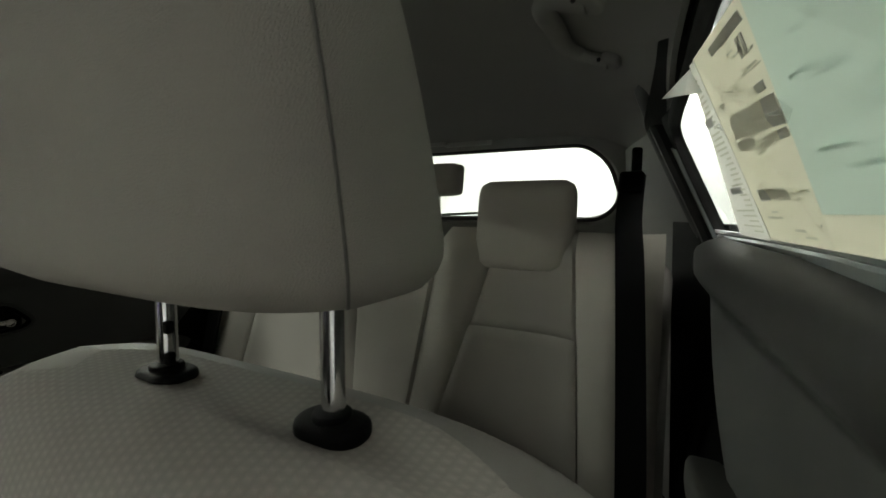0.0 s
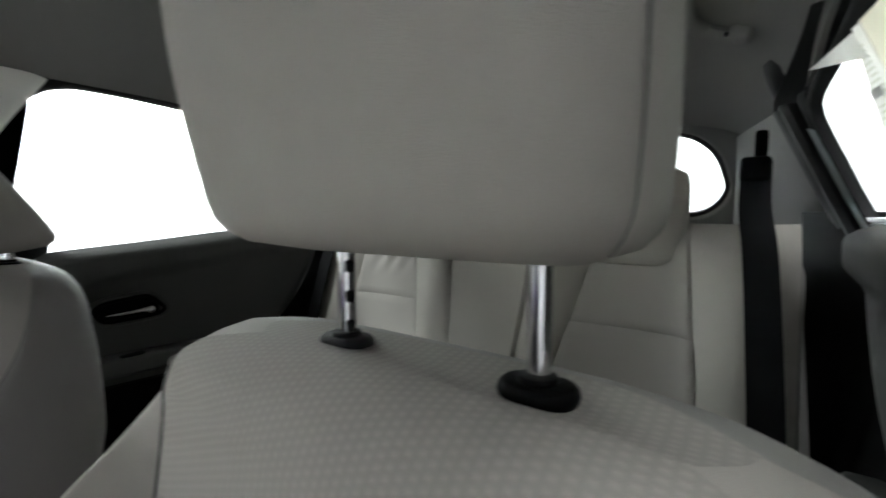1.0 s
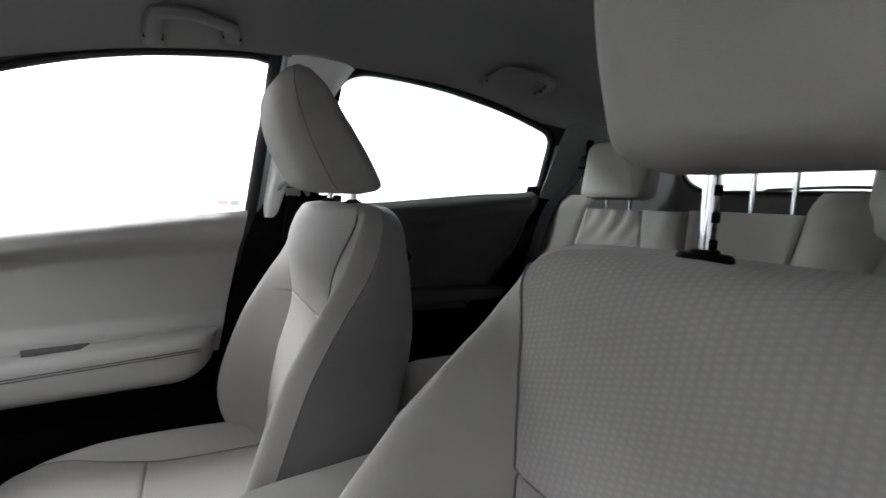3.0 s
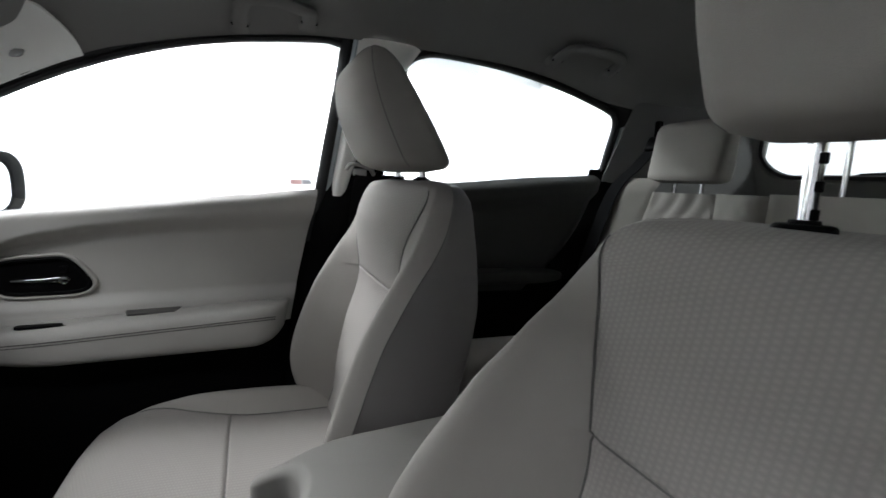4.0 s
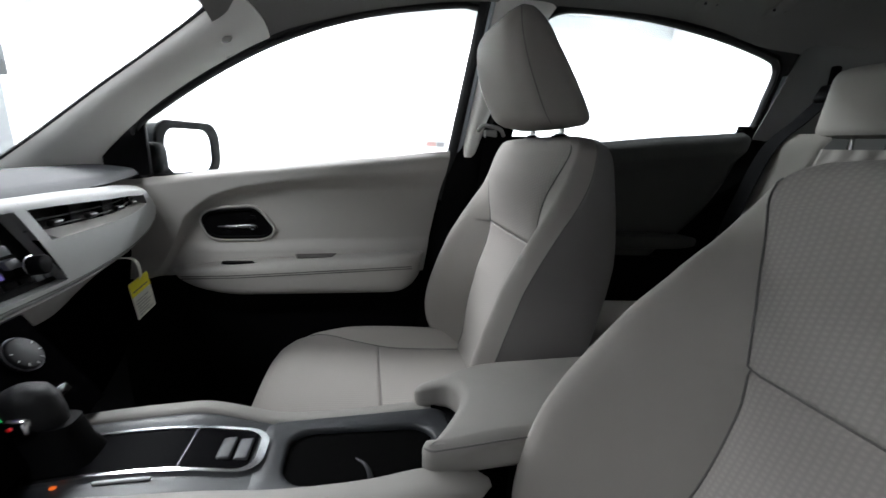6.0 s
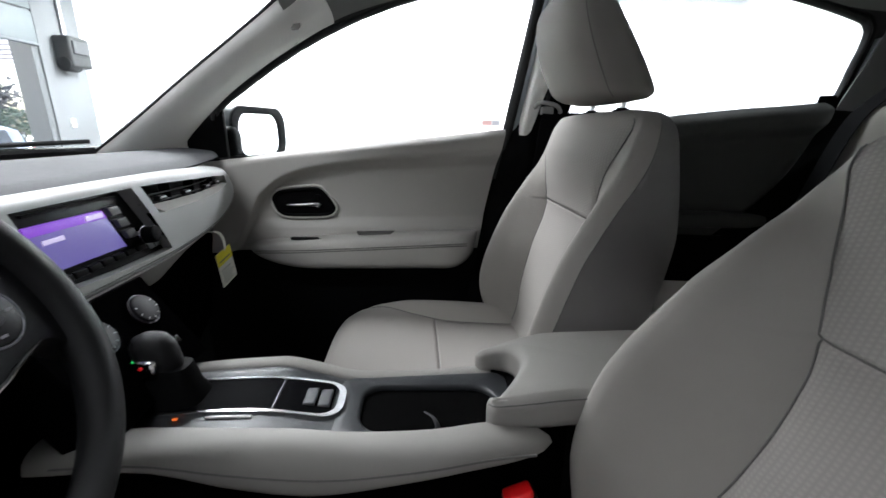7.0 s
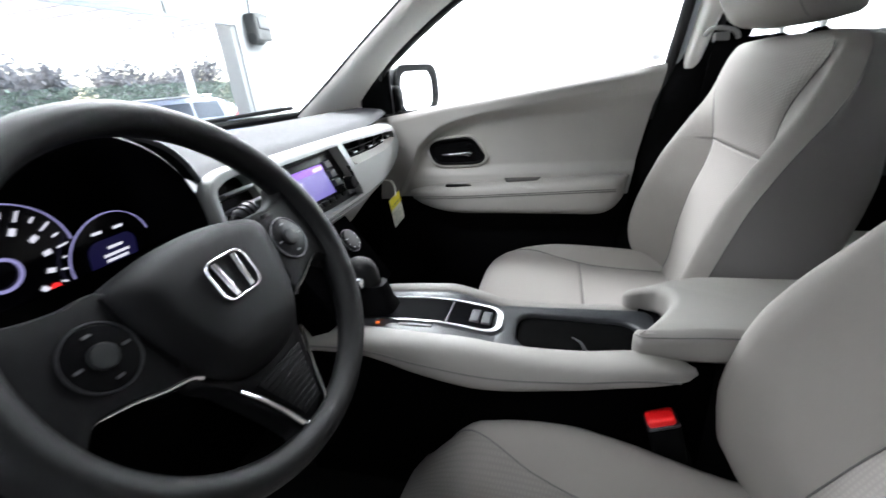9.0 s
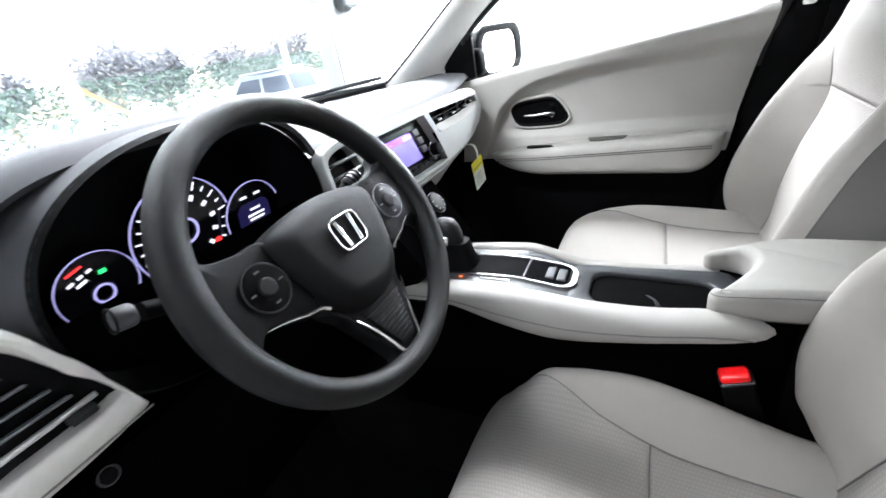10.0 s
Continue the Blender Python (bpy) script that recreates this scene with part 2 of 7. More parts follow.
def loft(rings, cap=True):
    """A skin over closed rings of equal counts."""
    bm = bmesh.new()
    vs = [[bm.verts.new(q) for q in ring] for ring in rings]
    k = len(vs[0])
    for a, b in zip(vs, vs[1:]):
        for j in range(k):
            bm.faces.new((a[j], a[(j + 1) % k], b[(j + 1) % k], b[j]))
    if cap:
        bm.faces.new(vs[0]), bm.faces.new(vs[-1])
    return bm


def sheet(fn, nu, nv, thick=0.0):
    """A grid over fn(u, v), u and v from 0 to 1; with thickness along its normals if asked."""
    bm = bmesh.new()
    g = [[bm.verts.new(fn(i / nu, j / nv)) for j in range(nv + 1)] for i in range(nu + 1)]
    for i in range(nu):
        for j in range(nv):
            bm.faces.new((g[i][j], g[i + 1][j], g[i + 1][j + 1], g[i][j + 1]))
    if thick:
        bmesh.ops.recalc_face_normals(bm, faces=bm.faces)
        bmesh.ops.solidify(bm, geom=bm.faces[:], thickness=thick)
    return bm


def prism(outline, depth, r=0.0, seg=3, m=Matrix()):
    """A flat outline (x, y) raised by depth along z, with rounded rims."""
    bm = bmesh.new()
    f = bm.faces.new([bm.verts.new((x, y, 0)) for x, y in outline])
    top = bmesh.ops.extrude_face_region(bm, geom=[f])
    bmesh.ops.translate(bm, vec=(0, 0, depth), verts=[v for v in top["geom"] if isinstance(v, bmesh.types.BMVert)])
    bm.normal_update()
    if r:
        es = [e for e in bm.edges if abs(e.verts[0].co.z - e.verts[1].co.z) < 1e-7]
        bmesh.ops.bevel(bm, geom=es, offset=r, segments=seg, profile=0.5, affect="EDGES", clamp_overlap=True)
    bmesh.ops.transform(bm, matrix=m, verts=bm.verts)
    return bm


def ring_plate(outer, inner, depth, m=Matrix(), r=0.0):
    """A frame between two closed outlines of equal counts, with depth and softened rims."""
    k = len(outer)
    bm = bmesh.new()
    if r:
        oc, ic = outer, inner
        def mid(a, b, f):
            return a[0] + (b[0] - a[0]) * f, a[1] + (b[1] - a[1]) * f
        rows = [[(x, y, 0) for x, y in oc], [(x, y, depth - r) for x, y in oc]]
        for s in (0.3, 0.7, 1.0):
            rows.append([(*mid(a, b, r * (1 - math.cos(s * math.pi / 2)) / max(math.dist(a, b), 1e-6)), depth - r + r * math.sin(s * math.pi / 2)) for a, b in zip(oc, ic)])
        for s in (1.0, 0.7, 0.3):
            rows.append([(*mid(b, a, r * (1 - math.cos(s * math.pi / 2)) / max(math.dist(a, b), 1e-6)), depth - r + r * math.sin(s * math.pi / 2)) for a, b in zip(oc, ic)])
        rows += [[(x, y, depth - r) for x, y in ic], [(x, y, 0) for x, y in ic]]
    else:
        rows = [[(x, y, 0) for x, y in outer], [(x, y, depth) for x, y in outer], [(x, y, depth) for x, y in inner], [(x, y, 0) for x, y in inner]]
    vs = [[bm.verts.new(q) for q in row] for row in rows]
    for a, b in zip(vs, vs[1:] + vs[:1]):
        for j in range(k):
            bm.faces.new((a[j], a[(j + 1) % k], b[(j + 1) % k], b[j]))
    bmesh.ops.transform(bm, matrix=m, verts=bm.verts)
    return bm


def rounded(w, h, r, n=6, cx=0.0, cy=0.0):
    """A rectangle's outline with rounded corners."""
    r = min(r, w / 2 - 1e-4, h / 2 - 1e-4)
    out = []
    for sx, sy, a0 in ((1, 1, 0), (-1, 1, 90), (-1, -1, 180), (1, -1, 270)):
        for i in range(n + 1):
            a = radians(a0 + 90 * i / n)
            out.append((cx + sx * (w / 2 - r) + r * math.cos(a), cy + sy * (h / 2 - r) + r * math.sin(a)))
    return out


def spow(v, p):
    return math.copysign(abs(v) ** p, v)


def curve1(table, x):
    """Piecewise smooth value at x from pairs."""
    xs, ys = zip(*table)
    if x <= xs[0]:
        return ys[0]
    if x >= xs[-1]:
        return ys[-1]
    i = max(k for k in range(len(xs) - 1) if xs[k] <= x)
    t = (x - xs[i]) / (xs[i + 1] - xs[i])
    a = ys[max(i - 1, 0)], ys[i], ys[i + 1], ys[min(i + 2, len(ys) - 1)]
    return 0.5 * (2 * a[1] + (a[2] - a[0]) * t + (2 * a[0] - 5 * a[1] + 4 * a[2] - a[3]) * t * t + (3 * a[1] - a[0] - 3 * a[2] + a[3]) * t ** 3)


def step(a, b, x):
    t = min(max((x - a) / (b - a), 0.0), 1.0)
    return t * t * (3 - 2 * t)

# ---- the car's shell: side frames, headliner, pillars, glass ----
FRONT_WIN = [(-0.99, 1.072), (-0.995, 1.13), (-0.99, 1.187), (-0.93, 1.232), (-0.824, 1.297), (-0.717, 1.354), (-0.608, 1.401), (-0.497, 1.438),
             (-0.38, 1.465), (-0.229, 1.487), (-0.175, 1.488), (-0.157, 1.466), (-0.178, 1.317), (-0.202, 1.146), (-0.389, 1.126), (-0.648, 1.101), (-0.824, 1.084)]
REAR_WIN = [(-0.03, 1.16), (-0.02, 1.30), (0.004, 1.44), (0.019, 1.472), (0.05, 1.491), (0.106, 1.499), (0.265, 1.490), (0.44, 1.462), (0.645, 1.414),
            (0.685, 1.397), (0.700, 1.375), (0.710, 1.32), (0.715, 1.222), (0.60, 1.213), (0.46, 1.203), (0.265, 1.183), (0.10, 1.167)]


def gx(y, z):
    """Half width at the glass; the cabin draws in towards the rear."""
    return 0.735 - 0.307 * (z - 1.146) - step(0.0, 0.72, y) * (0.035 + 0.16 * max(z - 1.2, 0.0))


def dense(outline, n=5):
    return [(p.x, p.y) for p in smooth_line([(a, b, 0) for a, b in outline], n, True)]


def offset(outline, d):
    k = len(outline)
    area = sum(outline[i][0] * outline[(i + 1) % k][1] - outline[(i + 1) % k][0] * outline[i][1] for i in range(k))
    sg = 1 if area > 0 else -1
    out = []
    for i in range(k):
        (ax, ay), (bx, by) = outline[i - 1], outline[(i + 1) % k]
        tx, ty = bx - ax, by - ay
        ln = math.hypot(tx, ty) or 1
        out.append((outline[i][0] + sg * ty / ln * d, outline[i][1] - sg * tx / ln * d))
    return out


def side_point(s, y, z, inward=0.0):
    if s > 0:  # the driver side glass draws in a little more towards its rear corner
        inward += 0.024 * step(0.48, 0.74, y)
    return Vector((s * (gx(y, z) - inward), y, z))


def side_band(s, outline, rows):
    """A closed band round a side window; rows of (offset outwards, depth inwards)."""
    base = dense(outline)
    rings = [[side_point(s, y, z, d) for y, z in offset(base, o)] for o, d in rows]
    return loft(rings + rings[:1], cap=False)


EDGE_Z = [(-0.80, 1.33), (-0.717, 1.374), (-0.608, 1.421), (-0.497, 1.458), (-0.38, 1.484), (-0.229, 1.506), (-0.10, 1.514), (0.05, 1.516), (0.265, 1.508), (0.44, 1.481),
          (0.65, 1.434), (0.85, 1.42), (1.0, 1.415), (1.26, 1.41)]


def car_window(name, s, outline, label, painted=False):
    w = empty(name, kind="structure", label=label, category="car window")
    base = dense(outline)
    cy, cz = sum(p[0] for p in base) / len(base), sum(p[1] for p in base) / len(base)
    pane = bmesh.new()
    rim = offset(base, 0.006)
    lo, hi = [[pane.verts.new(side_point(s, y, z, d)) for y, z in rim] for d in (-0.006, -0.002)]
    pane.faces.new(lo), pane.faces.new(hi)
    for j in range(len(rim)):
        k = (j + 1) % len(rim)
        pane.faces.new((lo[j], lo[k], hi[k], hi[j]))
    p = part("pane", pane, M_DIMGLASS if painted else M_GLASS, w, smooth=False)
    p.visible_shadow = painted and s < 0
    part("rubber_seal", side_band(s, outline, [(0.0, -0.008), (0.0, 0.004), (0.002, 0.008), (0.006, 0.009), (0.010, 0.006), (0.02, -0.008)]), M_RUBBER, w)
    if painted:
        part("frame_cover", side_band(s, outline, [(0.02, -0.012), (0.019, 0.004), (0.026, 0.010), (0.05, 0.008), (0.056, -0.012)]), M_RUBBER, w, "black door frame cover")
        rear_edge = [[side_point(s, y, z, d) for o, d in ((0.021, 0.0), (0.024, 0.013), (0.045, 0.013), (0.050, 0.0)) for y, z in [offset(base, o)[i]]] for i in range(len(base)) if base[i][0] > 0.69 and 1.20 < base[i][1] < 1.375]
        # broad seal of the door opening, round the rear corner
        wide = [[side_point(s, y, min(z, curve1(EDGE_Z, y) - 0.004), d) for o, d in ((0.080, 0.012), (0.086, 0.030), (0.096, 0.036), (0.110, 0.038), (0.118, 0.026), (0.120, 0.0)) for y, z in [offset(base, o)[i]]] for i in range(len(base)) if base[i][0] > 0.42 and base[i][1] > 1.21]
        if s > 0:
            part("opening_seal", loft(wide), M_RUBBER, w, "broad black door opening seal")
        if s > 0:
            part("belt_moulding", loft([[side_point(s, y, z + 0.002 * (y > 0.3), d) for z, d in ((1.196, 0.008), (1.199, 0.012), (1.218, 0.012), (1.2215, 0.009), (1.224, 0.012), (1.229, 0.011), (1.230, 0.007))] for y in [-0.02 + 0.036 * i for i in range(21)]]), M_PAINT, w, "silver painted belt moulding")
        part("painted_frame", loft(rear_edge), M_PAINT, w, "silver painted metal frame")
        part("door_seal", side_band(s, outline, [(0.056, -0.012), (0.053, 0.020), (0.060, 0.030), (0.074, 0.032), (0.084, 0.022), (0.088, -0.012)] if s > 0 else [(0.056, -0.012), (0.055, 0.016), (0.060, 0.022), (0.067, 0.022), (0.072, 0.012), (0.074, -0.012)]), M_RUBBER, w, "soft black rubber door seal")
    else:
        part("door_seal", side_band(s, outline, [(0.010, -0.012), (0.010, 0.006), (0.013, 0.012), (0.020, 0.012), (0.040, -0.012)]), M_RUBBER, w)
    return w


car_window("window_1", -1, FRONT_WIN, "clear front passenger door window with black seal")
car_window("window_2", -1, REAR_WIN, "clear rear passenger side window with black seals", True)
car_window("window_3", 1, REAR_WIN, "clear rear driver side window with black seals", True)

MID_Z = [(-0.80, 1.44), (-0.6, 1.51), (-0.3, 1.55), (0.1, 1.562), (0.6, 1.55), (1.0, 1.515), (1.26, 1.475)]
EDGE_X = [(-0.80, 0.0), (0.75, 0.0), (0.9, 0.015), (1.1, 0.05), (1.26, 0.085)]


def headliner_point(u, v):
    y = -0.76 + 1.99 * v
    ez, mz = curve1(EDGE_Z, y) - 0.008 * step(-0.66, -0.5, y) * step(0.72, 0.55, y), curve1(MID_Z, y)
    xe = gx(y, ez) - 0.016 - curve1(EDGE_X, y)
    f = 2 * u - 1
    x = xe * spow(math.sin(f * math.pi / 2), 0.9)
    q = abs(x / xe)
    z = ez + (mz - ez) * (1 - q ** 4.5) ** 0.75
    return Vector((x, y, z))


tagged(part("ceiling", sheet(headliner_point, 72, 80, 0.008), M_LINER), "light grey woven cloth headliner, softly curved", "headliner", kind="structure")
roof = sheet(lambda u, v: headliner_point(u, v) + Vector((0, 0, 0.05)), 72, 80, 0.004)
tagged(part("car_roof", roof, M_PAINT), "silver painted outer roof skin", "car roof", kind="structure")


# front posts (A), with trim that widens to the header
# light pillar plastic, raised further to stand in for daylight falling on it
M_POST = mat("lifted_pillar_plastic", (0.78, 0.765, 0.725), 0.5, var=0.04, scale=3, bump=0.3, bscale=1600)
WS_EDGE = [(-0.63, -1.27, 1.085), (-0.62, -1.15, 1.165), (-0.605, -0.993, 1.275), (-0.585, -0.87, 1.355), (-0.555, -0.76, 1.425), (-0.50, -0.71, 1.455)]


def front_post(s):
    outer = smooth_line([(y, z, 0) for y, z in [(-1.12, 1.07), (-1.07, 1.14), (-1.0, 1.20), (-0.93, 1.252), (-0.824, 1.317), (-0.717, 1.374), (-0.66, 1.40)]], 6)
    inner = smooth_line(WS_EDGE, 8)
    inner = [inner[round(i * (len(inner) - 1) / (len(outer) - 1))] for i in range(len(outer))]

    def f(u, v):
        i = min(int(v * (len(outer) - 1) + 0.5), len(outer) - 1)
        o = Vector((-(gx(outer[i].x, outer[i].y) - 0.015), outer[i].x, outer[i].y))
        q = o.lerp(inner[i], u)
        out = Vector((0.55, 0.45, 0.1)) * (0.040 * (1 - abs(2 * u - 1) ** 2.4))
        q += out
        q.x *= -s
        return q
    return sheet(f, 18, len(outer) - 1, 0.006)


for s in (-1, 1):
    tagged(part("pillar_trim", front_post(s), M_POST), "smooth light grey windscreen pillar trim", "pillar trim", kind="structure")
clip = prism(rounded(0.026, 0.018, 0.007), 0.002, 0.0008, m=Matrix.Translation((-0.578, -0.735, 1.372)) @ Euler((radians(60), 0, radians(62))).to_matrix().to_4x4())
tagged(part("trim_cap", clip, M_LINER), "small grey plastic cap on the windscreen pillar", "trim cap")


def windscreen_point(u, v):
    i = v * 1.0
    top, bot = Vector((0.50, -0.715, 1.46)), Vector((0.64, -1.275, 1.082))
    e = bot.lerp(top, i)
    f = 2 * u - 1
    bow = 1 - f * f
    return Vector((e.x * f, e.y - (0.17 - 0.10 * i) * bow, e.z + 0.045 * i * bow + 0.004))


ws = part("windscreen", sheet(windscreen_point, 32, 16, 0.004), M_GLASS)
ws.visible_shadow = False
tagged(ws, "large clear raked windscreen", "windscreen", kind="structure")
frit = empty("windscreen_seal", label="narrow black edge band round the windscreen", category="seal", kind="structure")
for s in (-1, 1):
    part("side_band", tube([Vector((-s * p.x, p.y - 0.008, p.z - 0.002)) for p in smooth_line(WS_EDGE, 8)], 0.009, 8, flat=0.5), M_RUBBER, frit)
part("lower_band", tube([windscreen_point(i / 30, 0.01) for i in range(31)], 0.012, 8), M_RUBBER, frit)
part("upper_band", tube([windscreen_point(i / 30, 1.0) for i in range(31)], 0.012, 8), M_RUBBER, frit)

# wiper that lies along the foot of the windscreen
wip = empty("windscreen_wiper", label="black wiper arm lying at the foot of the windscreen", category="wiper")
part("arm", tube([windscreen_point(u, 0.0) + Vector((0, -0.014, 0.012)) for u in (0.16, 0.2, 0.26, 0.34)], [0.006, 0.008, 0.008, 0.006], 8), M_BLACK, wip)
part("blade", tube([windscreen_point(0.015 + 0.27 * i / 10, 0.040 - 0.003 * i) + Vector((0, -0.01, 0.012)) for i in range(11)], 0.006, 6), M_RUBBER, wip)


# B posts
def b_post(s, low=True):
    o = empty("pillar_b", kind="structure", label="light grey upper trim over black lower door post", category="door pillar")

    def upper(u, v):
        z = 1.13 + 0.375 * v
        y0, y1 = -0.170 + 0.048 * v, -0.130 + 0.163 * v ** 1.6
        f = 2 * u - 1
        return side_point(s, y0 + (y1 - y0) * u, z, 0.012 + 0.03 * (1 - f ** 4))

    def lower(u, v):
        z = 0.35 + 0.84 * v
        f = 2 * u - 1
        y = -0.37 + 0.19 * v + (0.28 - 0.06 * v) * u
        return Vector((s * (0.745 - 0.008 - 0.045 * (1 - f ** 4)), y, z))
    part("upper_trim", sheet(upper, 14, 16, 0.004), M_POST, o, "light grey plastic trim")

    # added black sheet that stands in for the shade behind the belt
    def behind_belt(u, v):
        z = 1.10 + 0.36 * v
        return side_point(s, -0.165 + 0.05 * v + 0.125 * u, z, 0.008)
    part("belt_shade_sheet", sheet(behind_belt, 6, 10, 0.003), M_SHADEBLACK, o, "black sheet added for the dark behind the belt")

    def strip(u, v):
        z = 1.02 + 0.49 * v
        return side_point(s, -0.184 + 0.13 * (z - 1.146) + 0.017 * u, z, 0.006 + 0.010 * math.sin(math.pi * u))

    def shut_seal(u, v):
        z = 1.00 + 0.55 * v
        return side_point(s, -0.208 + 0.14 * (z - 1.146) + 0.027 * u, z, 0.006 + 0.012 * math.sin(math.pi * u))
    part("shut_seal", sheet(shut_seal, 6, 16, 0.004), M_RUBBER, o, "black rubber shut seal")
    part("painted_strip", sheet(strip, 6, 16, 0.004), M_PAINT, o, "silver painted door shut strip")
    part("lower_trim", sheet(lower, 14, 16, 0.004), M_BLACK, o, "black plastic trim")
    return o


b_post(-1)
b_post(1)


# rear quarter trim, hatch with its window
def quarter_point(s, u, v):
    start = 0.84 if s > 0 else 0.728
    y = start + (1.25 - start) * u
    top = curve1(EDGE_Z, y) + 0.022
    z = 0.55 + (top - 0.55) * v
    x = (gx(y, max(z, 1.15)) - 0.02) * (1 - u) ** 1.3 + (0.50 - 0.06 * v) * (1 - (1 - u) ** 1.3)
    return Vector((s * x, y, z))


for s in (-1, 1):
    tagged(part("quarter_trim", sheet(lambda u, v: quarter_point(s, u, v), 20, 16, 0.005), M_CARGO_SHADED), "light grey trim beside the cargo space, colour darkened for shade", "side trim", kind="structure")

HATCH = Matrix.Translation((0, 1.22, 1.30)) @ Euler((radians(90 + 21.8), 0, 0)).to_matrix().to_4x4()
hatch = empty("tailgate", label="closed tailgate with grey trim and a wide window", category="tailgate", kind="structure")
hw_in = [(x * (1 - 0.10 * max(y - 0.02, 0) / 0.17), y) for x, y in rounded(0.89, 0.250, 0.10, 8, 0, 0.052)]
hw_out = rounded(1.12, 0.40, 0.10, 8, 0, 0.045)
part("window_trim", ring_plate(hw_out, hw_in, 0.03, HATCH @ Matrix.Translation((0, 0, -0.01)), 0.012), M_CARGO_SHADED, hatch)
part("window_seal", ring_plate(offset(hw_in, 0.0), offset(hw_in, -0.012), 0.012, HATCH @ Matrix.Translation((0, 0, -0.004))), M_RUBBER, hatch)
pn = part("pane", prism(hw_in, 0.004, m=HATCH @ Matrix.Translation((0, 0, -0.012))), M_DIMGLASS, hatch)
part("lower_trim", box(1.1, 0.05, 0.75, (0, 1.42, 0.74), 0.02, rot=(12, 0, 0)), M_TRIM, hatch)
part("latch_cover", merge(prism(rounded(0.075, 0.022, 0.009), 0.016, 0.004, m=HATCH @ Matrix.Translation((-0.13, 0.212, 0.018))),
                          prism(rounded(0.17, 0.03, 0.008), 0.006, 0.003, m=HATCH @ Matrix.Translation((-0.02, 0.208, 0.017)))), M_TRIM, hatch)
rw = empty("rear_wiper", label="black rear wiper resting across the tailgate window", category="wiper")
part("arm", tube([(-0.02, 1.31, 1.20), (0.02, 1.30, 1.232), (0.12, 1.297, 1.245)], 0.006, 8), M_BLACK, rw)
part("blade", tube(smooth_line([(-0.2, 1.285, 1.247), (0.0, 1.282, 1.256), (0.2, 1.286, 1.248)], 6), 0.005, 6), M_RUBBER, rw)

# floor pan, sills and outer skin that close the car below the windows
tagged(part("floor", box(1.40, 2.75, 0.04, (0, 0.05, 0.33), 0.01), M_CARPET), "black carpeted car floor", "car floor", kind="structure")
tagged(part("tunnel", box(0.26, 1.9, 0.2, (0.02, -0.2, 0.43), 0.05), M_CARPET), "black carpeted centre tunnel", "car floor", kind="structure")
tagged(part("firewall", box(1.44, 0.05, 0.62, (0, -1.33, 0.66), 0.01, rot=(-12, 0, 0)), M_CARPET), "black carpeted bulkhead under the dashboard", "bulkhead", kind="structure")
tagged(part("sill", box(0.10, 1.2, 0.12, (0.70, -0.62, 0.36), 0.03), M_BLACK), "black plastic door sill", "sill", kind="structure")


for s in (-1, 1):
    y0, y1 = (-1.30, 1.35) if s < 0 else (-0.16, 1.35)
    tagged(part("body_side", box(0.02, y1 - y0, 0.78, (s * 0.80, (y0 + y1) / 2, 0.66), 0.008), M_PAINT), "silver painted outer body side", "car body", kind="structure")
    tagged(part("body_lining", box(0.01, y1 - y0, 0.74, (s * 0.775, (y0 + y1) / 2, 0.70), 0.003), M_BLACK), "black inner body lining", "car body", kind="structure")

tagged(part("door_edge_seal", box(0.012, 0.30, 0.085, (-0.762, -0.15, 1.083), 0.004), M_BLACK), "black rubber filler between the door and the post", "seal", kind="structure")
# ---- doors ----
def door_skin(fn, s, nu, nv):
    def f(u, v):
        y, z, d = fn(u, v)
        return Vector((s * d, y, z))
    return f


CREASE = [(-1.06, 0.76), (-0.98, 0.82), (-0.937, 0.895), (-0.908, 0.958), (-0.844, 1.008), (-0.782, 1.031), (-0.691, 1.047), (-0.522, 1.061), (-0.35, 1.069), (-0.18, 1.075)]


